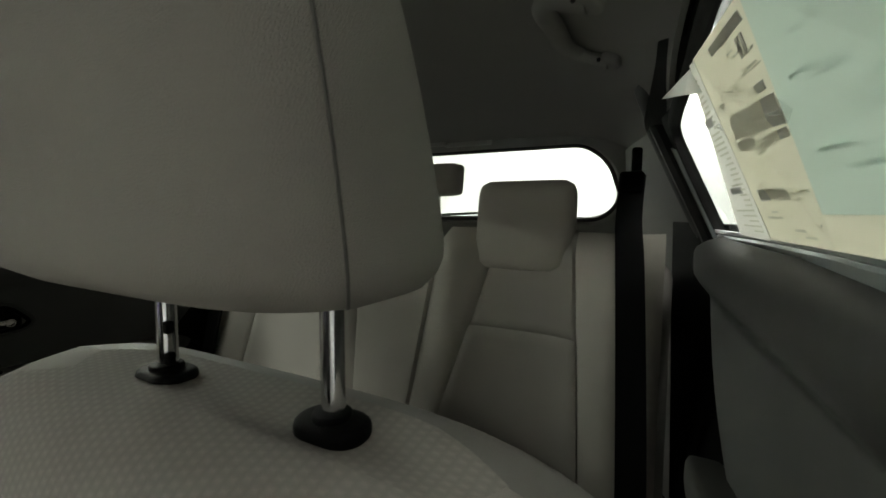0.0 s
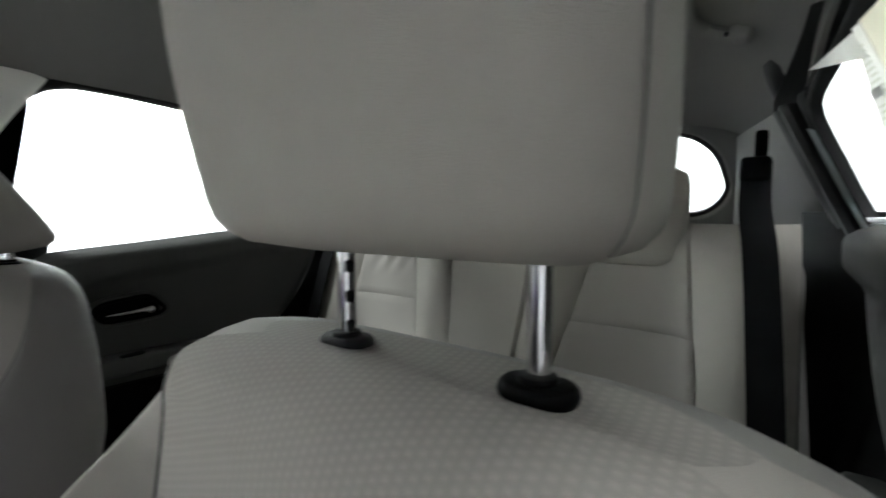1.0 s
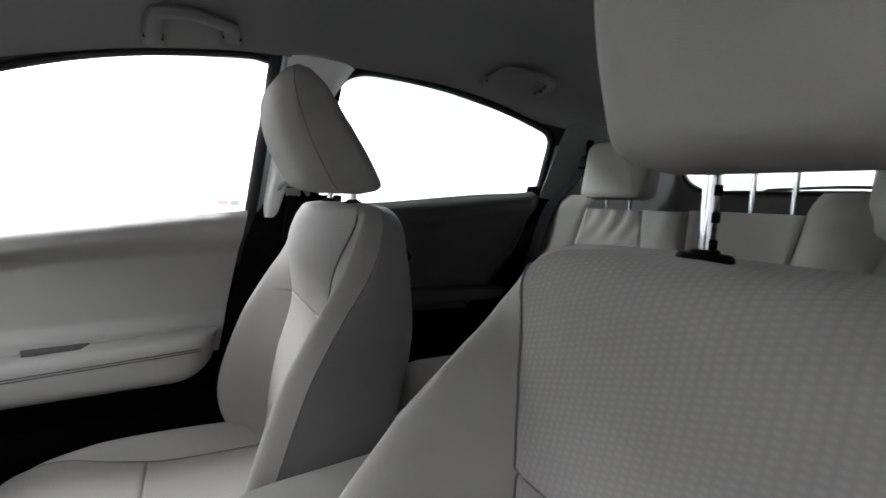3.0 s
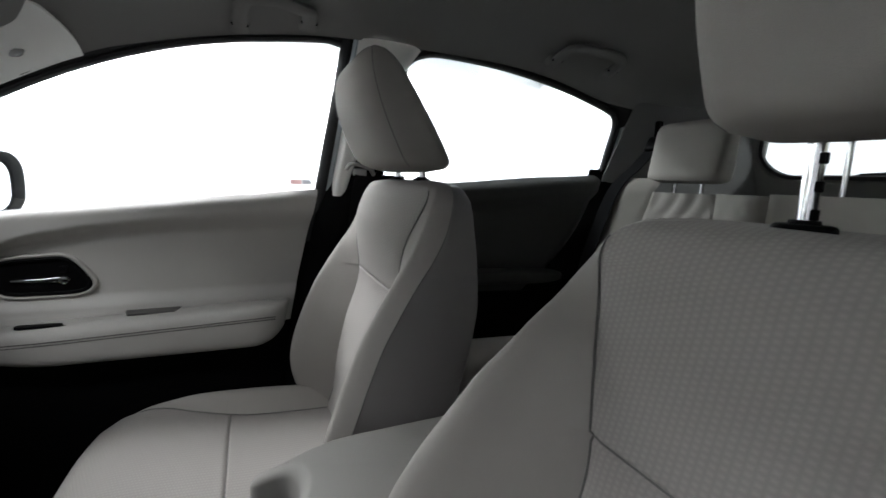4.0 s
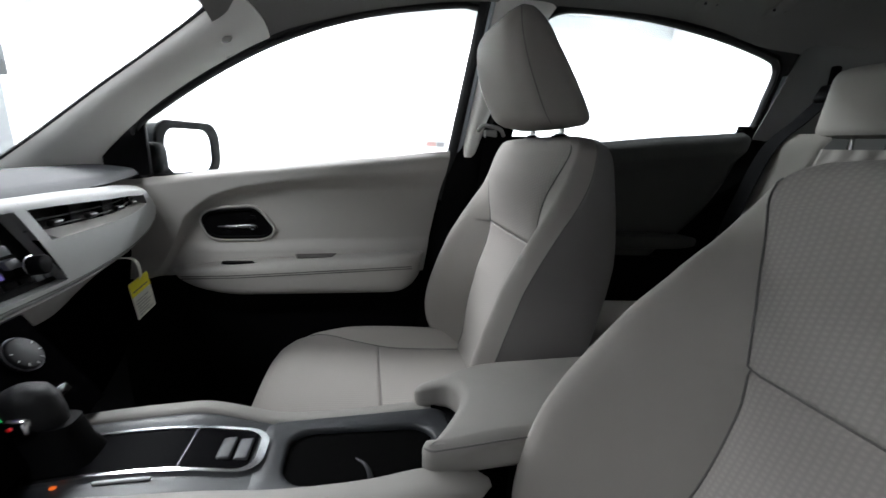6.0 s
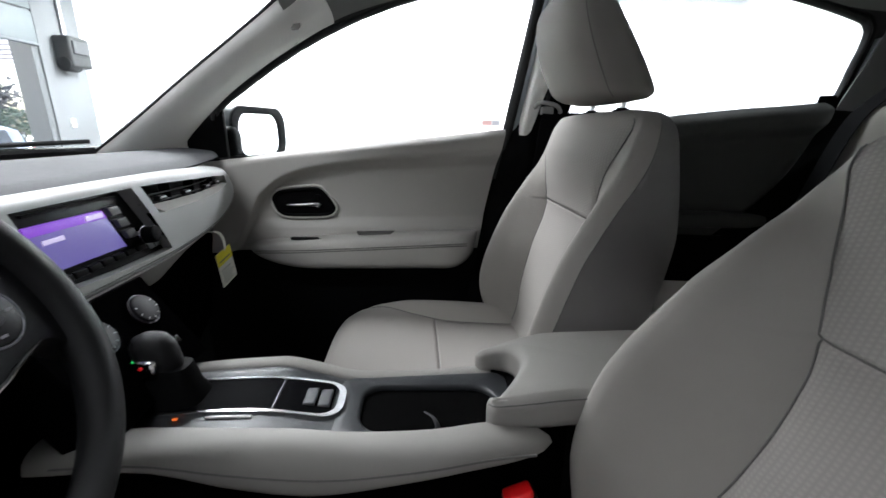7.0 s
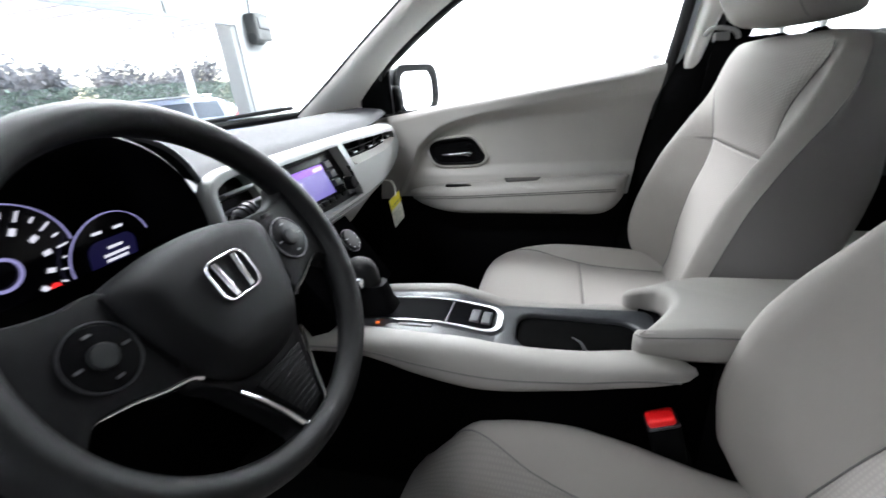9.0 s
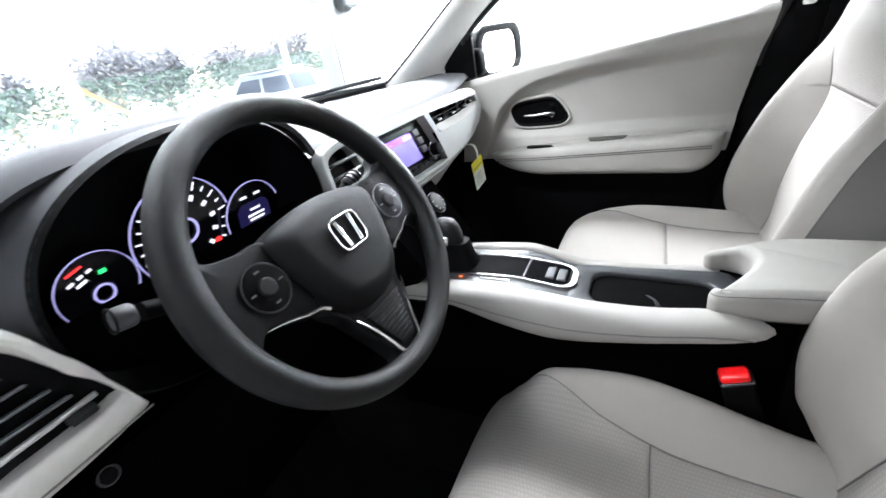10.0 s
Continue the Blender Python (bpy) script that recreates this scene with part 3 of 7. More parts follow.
def handle_pod(parent, s, y, z, x, w=0.172, h=0.072, tilt=0.0):
    """Oval dish with a gloss rim, a chrome pull and a lock knob. Outline axes: along the car and up."""
    m = Matrix.Translation((s * x, y, z)) @ Matrix(((0, 0, -s, 0), (1, 0, 0, 0), (0, 1, 0, 0), (0, 0, 0, 1))) @ Matrix.Rotation(radians(tilt), 4, "Z")
    leaf = [(-1.0, 0.26), (-0.84, 0.68), (-0.52, 0.87), (0.0, 0.95), (0.42, 0.97), (0.66, 0.70), (0.90, 0.02), (1.0, -0.42), (0.90, -0.80), (0.62, -0.98), (0.0, -1.0), (-0.56, -0.96), (-0.82, -0.72), (-0.95, -0.25)]
    o = [(p.x, p.y) for p in smooth_line([(a * w / 2, b * h / 2, 0) for a, b in leaf], 5, True)]
    i = offset(o, -0.008)
    d = part("handle_dish", ring_plate(o, i, 0.014, m, 0.004), M_BLACK, parent, "black leaf-shaped handle surround")
    part("dish_floor", prism(i, 0.007, m=m), M_BLACK, d)
    part("dish_rim", ring_plate(offset(o, 0.008), offset(o, -0.001), 0.0125, m, 0.005), M_PAD if s < 0 and y < 0 else M_REARPAD_SHADED, d, "soft grey moulded rim")
    lever = [(-0.050, -0.011), (-0.02, -0.013), (0.020, -0.013), (0.040, -0.016), (0.052, -0.010), (0.048, -0.003), (0.030, -0.002), (0.0, -0.005), (-0.050, -0.006)]
    pull = part("pull_lever", prism(lever, 0.009, 0.003, m=m @ Matrix.Translation((0.0, 0.0, 0.006))), M_CHROME, parent, "bright chrome door pull")
    part("finger_ring", moved(tube([(0.040 + 0.008 * math.cos(2 * math.pi * k / 20), -0.010 + 0.008 * math.sin(2 * math.pi * k / 20), 0.015) for k in range(20)], 0.0016, 6, True), m), M_CHROME, pull)
    part("lock_knob", prism(rounded(0.016, 0.014, 0.004, 4, 0.040, 0.014), 0.009, 0.002, m=m @ Matrix.Translation((0, 0, 0.003))), M_BLACK, parent)


def front_door():
    s = -1
    d = empty("door_1", kind="structure", label="closed front passenger door with light grey panel", category="car door")
    rear = lambda z: -0.205 - 0.225 * max(1.14 - z, 0.0)

    def upper(u, v):
        z0 = 0.80
        belt = lambda y: curve1([(-1.06, 1.055), (-0.99, 1.062), (-0.824, 1.084), (-0.648, 1.101), (-0.389, 1.126), (-0.2, 1.146)], y)
        y = -1.08 + u * (rear(0.8 + 0.34 * v) + 1.08)
        z = z0 + (belt(y) - z0) * v
        c = curve1(CREASE, y)
        soft = 0.016 + 0.022 * step(-0.80, -0.35, y)
        lift = step(c - soft, c + 0.6 * soft, z)
        roll = max(0.0, (z - (belt(y) - 0.022)) / 0.022)
        x = 0.726 - 0.028 * lift + 0.026 * roll ** 2.4
        # the bowl round the handle hollows out and turns in again over the armrest
        low = (z - 0.85) / max(c - 0.85, 0.02)
        if -0.3 < low < 1:
            x += 0.010 * math.sin(math.pi * min(max(low, 0), 1)) * step(-0.97, -0.88, y)
        x -= 0.016 * step(0.895, 0.862, z) * step(-0.95, -0.84, y) + 0.012 * step(0.86, 0.80, z)
        return y, z, x
    part("panel", sheet(door_skin(upper, s, 0, 0), 190, 100, 0.004), M_PAD, d, "padded light grey door panel")

    def low(u, v):
        z = 0.36 + 0.45 * v
        y = -1.10 + u * (rear(z) + 0.01 + 1.10)
        return y, z, 0.715 + 0.01 * math.sin(9 * z)
    part("lower_panel", sheet(door_skin(low, s, 0, 0), 10, 10, 0.004), M_BLACK, d, "black moulded lower door panel")
    handle_pod(d, s, -0.790, 0.940, 0.735, 0.180, 0.087, tilt=0)
    # armrest
    rings = []
    n = 40
    for i in range(n + 1):
        t = i / n
        y = -0.950 + 0.668 * t
        tail = max(1 - max((t - 0.84) / 0.16, 0) ** 2.4, 0) ** 0.5
        nose = (1 - (1 - min(t / 0.30, 1)) ** 2) ** 0.6 * tail
        nose = max(nose, 0.03)
        wid, full = 0.075 * (0.35 + 0.65 * nose), 0.098 * (0.80 + 0.36 * t)
        hgt = full * nose
        ztop = 0.838 + 0.022 * t
        zc = ztop - 0.5 * full + 0.5 * full * (1 - nose) * (0.55 if t < 0.5 else 0.92)
        ring = []
        for k in range(28):
            a = 2 * math.pi * k / 28
            ring.append((s * (0.722 - wid * 0.5 + wid * 0.62 * spow(math.cos(a), 0.5)), y, zc + hgt * 0.5 * spow(math.sin(a), 0.55)))
        rings.append(ring)
    arm = part("armrest", loft(rings), M_PAD, d, "padded grey armrest with stitched seam")
    for dz in (0.0, -0.006):
        part("stitch_seam", tube([(s * (0.722 - 0.0375 - 0.0465 * (1 - max(0, 1 - (y + 0.93) / 0.15) * 0.4)), y, 0.812 + 0.028 * (y + 0.93) + dz) for y in [-0.92 + 0.60 * i / 20 for i in range(21)]], 0.0012, 6), M_SEAM, arm)
    part("switch_slot", prism(rounded(0.094, 0.024, 0.011), 0.005, 0.0015, m=Matrix.Translation((s * 0.670, -0.775, 0.8405)) @ Matrix.Rotation(radians(90), 4, "Z") @ Matrix.Rotation(radians(-1.9 * s), 4, "Y")), M_BLACK, arm)
    # flat plate for the pull cup; the notch's shade is in its dark colour
    part("pull_cup", prism([(-0.056, -0.022), (0.056, -0.022), (0.046, 0.014), (-0.046, 0.014)], 0.005, 0.001, m=Matrix.Translation((s * 0.690, -0.585, 0.849)) @ Matrix.Rotation(radians(-90), 4, "Z")), mat("cup_shade", (0.07, 0.067, 0.062), 0.7), arm, "grey pull cup drawn as a flat shade-dark plate")
    part("sail_cover", prism([(-1.09, 1.06), (-0.985, 1.068), (-0.985, 1.195), (-1.0, 1.20), (-1.09, 1.125)], 0.018, 0.004, m=Matrix(((0, 0, 1, -0.735), (1, 0, 0, 0), (0, 1, 0, 0), (0, 0, 0, 1)))), M_BLACK, d, "black plastic mirror corner cover")
    return d


front_door()


def rear_door(name, s, label):
    d = empty(name, kind="structure", label=label, category="car door")
    belt = lambda y: curve1([(-0.1, 1.15), (0.10, 1.168), (0.27, 1.183), (0.474, 1.203), (0.72, 1.222)] if s < 0 else [(-0.1, 1.203), (0.10, 1.206), (0.27, 1.211), (0.474, 1.217), (0.72, 1.224)], y)
    rear = lambda z: curve1([(0.78, 0.40), (0.85, 0.46), (0.92, 0.535), (1.0, 0.605), (1.08, 0.655), (1.16, 0.69), (1.23, 0.705)], z)
    crease = [(-0.1, 0.86), (0.0, 0.90), (0.05, 1.03), (0.10, 1.075), (0.20, 1.10), (0.45, 1.13), (0.7, 1.15)]

    def upper(u, v):
        z0 = 0.84
        zz = z0 + 0.38 * v
        y = -0.12 + u * (rear(zz) + 0.12)
        z = z0 + (belt(y) - z0) * v
        c = curve1(crease, y)
        lift = step(c - 0.02, c + 0.02, z)
        roll = max(0.0, (z - (belt(y) - 0.025)) / 0.025)
        edge = max(0.0, (u - 0.93) / 0.07)
        return y, z, 0.712 - 0.085 * step(0.05, 0.68, y) - 0.024 * lift + 0.040 * roll ** 2 + 0.03 * edge ** 2
    part("panel", sheet(door_skin(upper, s, 0, 0), 60, 44, 0.004), M_REARPAD_SHADED, d, "padded dark grey door panel, darkened further for shade")

    def low(u, v):
        z = 0.36 + 0.48 * v
        y = -0.12 + u * (rear(max(z, 0.79)) + 0.12)
        return y, z, 0.70 - 0.07 * step(0.05, 0.68, y)
    part("lower_panel", sheet(door_skin(low, s, 0, 0), 10, 10, 0.004), M_BLACK, d, "black moulded lower door panel")
    handle_pod(d, s, 0.170, 1.02, 0.702, 0.15, 0.060, tilt=2)
    rings = []
    for i in range(31):
        t = i / 30
        y = 0.03 + 0.53 * t
        nose = max((1 - (2 * t - 1) ** 6) ** 0.5, 0.05)
        ring = []
        for k in range(24):
            a = 2 * math.pi * k / 24
            ring.append((s * (0.70 - 0.012 - 0.07 * step(0.05, 0.68, y) + 0.036 * nose * spow(math.cos(a), 0.4)), y, 0.892 + 0.022 * nose * spow(math.sin(a), 0.4)))
        rings.append(ring)
    part("armrest", loft(rings), M_REARPAD_SHADED, d, "padded grey armrest")
    part("switch_slot", prism(rounded(0.05, 0.02, 0.009), 0.004, 0.001, m=Matrix.Translation((s * 0.665, 0.16, 0.913)) @ Matrix.Rotation(radians(90), 4, "Z")), M_BLACK, d)
    return d


rear_door("door_2", -1, "closed rear passenger door with grey panel")
rear_door("door_3", 1, "closed rear driver side door with grey panel")

# black body gap between the rear door and the bench
for s in (-1, 1):
    tagged(part("wheel_arch_trim", sheet(lambda u, v: Vector((s * (0.70 - 0.02 * v - 0.10 * u), curve1([(0.35, 0.30), (0.78, 0.36), (0.92, 0.49), (1.08, 0.62), (1.23, 0.69)], 0.35 + 0.89 * v) + 0.22 * u, 0.35 + 0.89 * v)), 8, 20, 0.004), M_BLACK),
           "black door opening trim beside the rear seat", "body trim", kind="structure")

# ---- seats ----
def skin(parent, rows, cols_front, regions):
    """Cuts a ring-wise grid of points into the named parts by its cells. regions: list of (name, material, label, test(row, col))."""
    nr, nc = len(rows), len(rows[0])
    arc = [0.0]
    mid = cols_front // 2
    for a, b in zip(rows, rows[1:]):
        arc.append(arc[-1] + (b[mid] - a[mid]).length)
    made = []
    for name, material, label, test in regions:
        used, verts, faces, uvs = {}, [], [], []

        def vert(i, j):
            j %= nc
            if (i, j) not in used:
                used[i, j] = len(verts)
                verts.append(rows[i][j])
                uvs.append((rows[i][j].x, arc[i] + (rows[i][j].y - rows[i][mid].y if i > nr - 12 else 0.0)))
            return used[i, j]
        for i in range(nr - 1):
            for j in range(nc):
                if test(i, j):
                    faces.append((vert(i, j), vert(i, j + 1), vert(i + 1, j + 1), vert(i + 1, j)))
        if name.endswith("+cap"):
            faces.append([vert(nr - 1, j) for j in range(nc)])
            name = name[:-4]
        if faces:
            made.append(link(name, verts, faces, material, parent, label, uvs=uvs))
    return made


def ring_front(p, sf):
    """Position across the width, -1 to 1, for the column parameter p; the seams lie at p = -0.5 and 0.5."""
    a = abs(p)
    if a <= 0.5:
        f = a / 0.5 * sf
    else:
        q = (a - 0.5) / 0.5
        f = sf + (1 - sf) * (1 - (1 - q) ** 1.8)
    return math.copysign(f, p)


NF, NB = 48, 40


def seat_ring(W, T, yf, B, seam, groove, bpos=0.85, bwid=0.145, n=3.4):
    """One level of a seat's back: (across, fore-aft) pairs. Negative fore-aft is forward."""
    out = []
    sf = min(seam / W, 0.97)
    mid = yf + T / 2
    for k in range(NF + 1):
        p = -1 + 2 * k / NF
        f = ring_front(p, sf)
        y = mid - T / 2 * max(1 - abs(f) ** n, 0) ** (1 / 2.2)
        y -= B * math.exp(-((abs(f) - bpos) / bwid) ** 2)
        if groove and k in (NF // 4, 3 * NF // 4):
            y += groove
        out.append((W * f, y))
    for k in range(1, NB):
        p = 1 - 2 * k / NB
        f = math.sin(p * math.pi / 2)
        out.append((W * f, mid + T / 2 * max(1 - abs(f) ** 3, 0) ** 0.5))
    return out


def back_ring(W, T, yf, yr, seam, groove, dish):
    """One level of a seat's back: a dished panel, bolsters that rise to a ridge, flat flanks and a rounded rear."""
    mid, d = yf + T / 2, W - seam
    ys = yf - dish
    soft = min(0.030, 0.22 * T)
    front = [(seam * k / 12, yf - dish * (k / 12) ** 2) for k in range(12)]
    bol = smooth_line([(seam, ys + groove, 0), (seam + 0.40 * d, ys + 0.50 * (yr - ys), 0), (W - 0.24 * d, yr, 0), (W, yr + soft, 0)], 4)
    side = smooth_line([(W, yr + soft, 0), (W + 0.002, yr + soft + 0.45 * (mid - yr - soft), 0), (W - 0.006, mid + 0.25 * T / 2, 0), (W - 0.030, mid + 0.70 * T / 2, 0), (0.62 * W, mid + 0.94 * T / 2, 0), (0, mid + T / 2, 0)], 4)
    half = front + [(p.x, p.y) for p in bol]
    rear = [(p.x, p.y) for p in side[1:]]
    left = [(-x, y) for x, y in reversed(half[1:])]
    return left + half + rear + [(-x, y) for x, y in reversed(rear[:-1])]


BACK = [  # height, half width, front, thickness, seam
    (-0.575, 0.17, -0.150, 0.10, 0.13), (-0.545, 0.225, -0.140, 0.12, 0.158), (-0.48, 0.246, -0.122, 0.115, 0.156), (-0.40, 0.252, -0.114, 0.128, 0.149),
    (-0.30, 0.250, -0.096, 0.140, 0.138), (-0.22, 0.242, -0.071, 0.136, 0.136), (-0.18, 0.237, -0.068, 0.138, 0.140), (-0.12, 0.230, -0.080, 0.150, 0.156), (-0.09, 0.226, -0.085, 0.153, 0.170),
    (-0.068, 0.223, -0.085, 0.150, 0.182), (-0.042, 0.217, -0.077, 0.140, 0.190), (-0.024, 0.211, -0.067, 0.124, 0.190), (-0.009, 0.196, -0.053, 0.102, 0.178), (0.0, 0.172, -0.036, 0.074, 0.156), (0.004, 0.12, -0.014, 0.036, 0.105)]
# the driver's seat stands more upright and has squarer shoulders
BACK_DRIVER = [
    (-0.575, 0.17, -0.185, 0.11, 0.13), (-0.545, 0.225, -0.19, 0.14, 0.16), (-0.48, 0.252, -0.18, 0.165, 0.158), (-0.40, 0.260, -0.160, 0.18, 0.150), (-0.30, 0.258, -0.128, 0.180, 0.138), (-0.22, 0.251, -0.104, 0.176, 0.139),
    (-0.18, 0.246, -0.096, 0.174, 0.146), (-0.12, 0.238, -0.088, 0.165, 0.165), (-0.09, 0.235, -0.084, 0.157, 0.176), (-0.06, 0.235, -0.080, 0.150, 0.186), (-0.03, 0.238, -0.075, 0.142, 0.196), (-0.012, 0.235, -0.067, 0.130, 0.198),
    (0.002, 0.219, -0.056, 0.112, 0.188), (0.011, 0.196, -0.042, 0.086, 0.170), (0.016, 0.15, -0.02, 0.045, 0.13)]
# how far forward the side bolsters reach, by height
REACH_DRIVER = [(-0.58, -0.20), (-0.463, -0.267), (-0.408, -0.283), (-0.356, -0.286), (-0.29, -0.274), (-0.225, -0.246), (-0.139, -0.180), (-0.088, -0.122), (-0.056, -0.078), (0.0, -0.045)]
REACH_PASSENGER = [(-0.58, -0.14), (-0.50, -0.192), (-0.434, -0.208), (-0.368, -0.199), (-0.295, -0.175), (-0.242, -0.153), (-0.206, -0.132), (-0.15, -0.097), (-0.10, -0.062), (-0.055, -0.042), (0.0, -0.036)]


def seat_back(parent, lean, reach, yoke, back, round_off, slope=0.0):
    zs = sorted(set([round(-0.575 + 0.012 * i, 4) for i in range(45) if -0.575 + 0.012 * i < -0.045] + [yoke, yoke - 0.004, yoke + 0.004] + [-0.03, -0.024, -0.018, -0.012, -0.008, -0.004, -0.001, 0.002] + ([0.003, 0.004] if back[-1][0] < 0.01 else [0.007, 0.011, 0.0135, 0.015])))
    tab = [[(b[0], b[i]) for b in back] for i in range(1, 5)]
    rows = []
    for z in zs:
        W, yf, T, seam = (curve1(t, z) for t in tab)
        sh = lean * min(z + 0.05, 0.0)
        k = step(-0.06, 0.0, z)
        yr = (1 - k) * (curve1(reach, z) - sh) + k * (yf + 0.32 * T)
        ring = back_ring(W, T, yf, yr, seam, (0.005 if z < yoke else 0.0025) if z < -0.01 else 0.0, round_off * curve1([(-0.21, 0.0), (-0.15, -0.006), (-0.10, -0.018), (-0.06, -0.028), (-0.02, -0.026), (0.016, 0.0)], z))
        g = 0.005 if z == yoke else 0.0
        drop = slope * step(-0.16, -0.02, z)  # the shoulder by the door falls away
        rows.append([Vector((x, y + sh + (g if (k <= NF and abs(x) < seam) else 0), z - drop * max(0.0, (x - 0.06) / 0.18) ** 2)) for k, (x, y) in enumerate(ring)])
    yk = zs.index(yoke)
    a, b = NF // 4, 3 * NF // 4
    skin(parent, rows, NF, [
        ("upper_panel+cap", M_WEAVE, "woven light grey upper panel", lambda i, j: i >= yk and (a <= j < b)),
        ("lower_panel", M_WEAVE, "woven light grey lower panel", lambda i, j: i < yk and (a <= j < b)),
        ("bolster", M_CLOTH, "", lambda i, j: j < a),
        ("bolster", M_CLOTH, "", lambda i, j: b <= j < NF),
        ("rear_cover", M_SEATBACK, "grey rear cover", lambda i, j: j >= NF)])
    for col in (a, b):
        line = [r[col] for r in rows[3:-6]]
        part("piping_seam", tube([p + Vector((0, -0.001, 0)) for p in line], 0.0011, 6), M_SEAM, parent)
    for col in (0, NF):
        part("edge_seam", tube([r[col] for r in rows[6:-8]], 0.0008, 6), M_SEAM, parent)
    part("yoke_seam", tube([p + Vector((0, -0.001, 0)) for p in rows[yk][a:b + 1]], 0.0011, 6), M_SEAM, parent)


CUSH = [  # distance forward, half width, top, bolster, seam
    (0.08, 0.235, -0.535, 0.02, 0.14), (0.16, 0.248, -0.532, 0.034, 0.142), (0.28, 0.255, -0.528, 0.044, 0.146), (0.40, 0.258, -0.520, 0.046, 0.152), (0.50, 0.258, -0.508, 0.038, 0.172),
    (0.58, 0.255, -0.502, 0.022, 0.202), (0.63, 0.250, -0.505, 0.010, 0.226), (0.665, 0.242, -0.518, 0.003, 0.224), (0.685, 0.232, -0.540, 0.0, 0.215), (0.695, 0.222, -0.572, 0.0, 0.205), (0.69, 0.212, -0.61, 0.0, 0.2)]
CROSS = 0.43


def seat_cushion(parent, dy, dz, rise):
    ds = [round(0.08 + 0.6 * i / 50, 4) for i in range(49)] + [CROSS - 0.004, CROSS, CROSS + 0.004, 0.665, 0.675, 0.682, 0.688, 0.692]
    ds = sorted(set(ds))
    tab = [[(b[0], b[i]) for b in CUSH[:9]] + [(0.695, CUSH[9][i])] for i in range(1, 5)]
    rows = []
    for d in ds:
        W, top, B, seam = (curve1(t, d) for t in tab)
        B += rise * step(0.22, 0.46, d) * step(0.665, 0.57, d)
        ring = seat_ring(W, 0.13, 0, B, seam, 0.005, 0.84, 0.17, 3.0)
        g = 0.005 if d == CROSS else 0.0
        rows.append([Vector((x, dy - d, dz + top - (y + (g if (k <= NF and abs(x) < seam) else 0)))) for k, (x, y) in enumerate(ring)])
    ck = ds.index(CROSS)
    a, b = NF // 4, 3 * NF // 4
    skin(parent, rows, NF, [
        ("cushion_front+cap", M_WEAVE, "woven light grey front of the cushion", lambda i, j: i >= ck and a <= j < b),
        ("cushion_rear", M_WEAVE, "woven light grey rear of the cushion", lambda i, j: i < ck and a <= j < b),
        ("cushion_bolster", M_CLOTH, "", lambda i, j: j < a),
        ("cushion_bolster", M_CLOTH, "", lambda i, j: b <= j < NF),
        ("cushion_underside", M_BLACK, "", lambda i, j: j >= NF)])
    for col in (a, b):
        part("piping_seam", tube([r[col] + Vector((0, 0, 0.001)) for r in rows[2:-2]], 0.0011, 6), M_SEAM, parent)
    part("cross_seam", tube([p + Vector((0, 0, 0.001)) for p in rows[ck][a:b + 1]], 0.0011, 6), M_SEAM, parent)


def head_restraint(parent, zb, half=0.130, height=0.200, front=-0.078, seamed=True, name="head_restraint", post=0.069, y0=0.0, deep=0.138, zpost=-0.03, post_y=0.0, bulge=0.052):
    """Padded wedge, thick below and thin above, on two chrome rods."""
    n = 30
    rows = []
    for i in range(n + 1):
        t = i / n
        z = zb + height * t
        endw = (1 - max((0.14 - t) / 0.14, 0) ** 2.4) ** 0.5 * (1 - max((t - 0.80) / 0.20, 0) ** 2.4) ** 0.5
        f = front - bulge * math.sin(math.pi * t / 1.5)
        k = front + deep - 0.128 * t ** 1.15
        mid, th = (f + k) / 2, (k - f) / 2
        W = half * (0.93 + 0.07 * math.sin(math.pi * t)) * (0.78 + 0.22 * endw)
        th *= 0.25 + 0.75 * endw
        ring = []
        for q in range(56):
            a = 2 * math.pi * q / 56
            ring.append(Vector((W * spow(math.cos(a), 0.48), y0 + mid + th * spow(math.sin(a), 0.62), z)))
        rows.append(ring)
    h = part(name, loft(rows), M_CLOTH, parent, "padded grey cloth head restraint")
    if seamed:
        for sgn in (1, -1):
            cols = [min(range(28, 56), key=lambda q: abs(r[q].x - sgn * 0.975 * max(abs(p.x) for p in r))) for r in rows[2:-3]]
            cc = cols[len(cols) // 2]
            part("piping_seam", tube([r[cc] * 1.0 for r in rows[1:-1]], 0.0007, 6), M_SEAM, h)
    for sgn in (1, -1):
        x = sgn * post
        bm = cyl(0.006, zb + 0.04 - zpost, (x, y0 + post_y, (zb + 0.04 + zpost) / 2), seg=20)
        p = part("post", bm, M_CHROME, parent, "polished chrome rod")
        if sgn < 0 and zb > 0.04:
            for k in range(3):
                part("notch", box(0.006, 0.005, 0.008, (x + 0.0052, y0 + post_y - 0.002, zb - 0.012 - 0.02 * k), 0.001), M_BLACK, p)
    return h


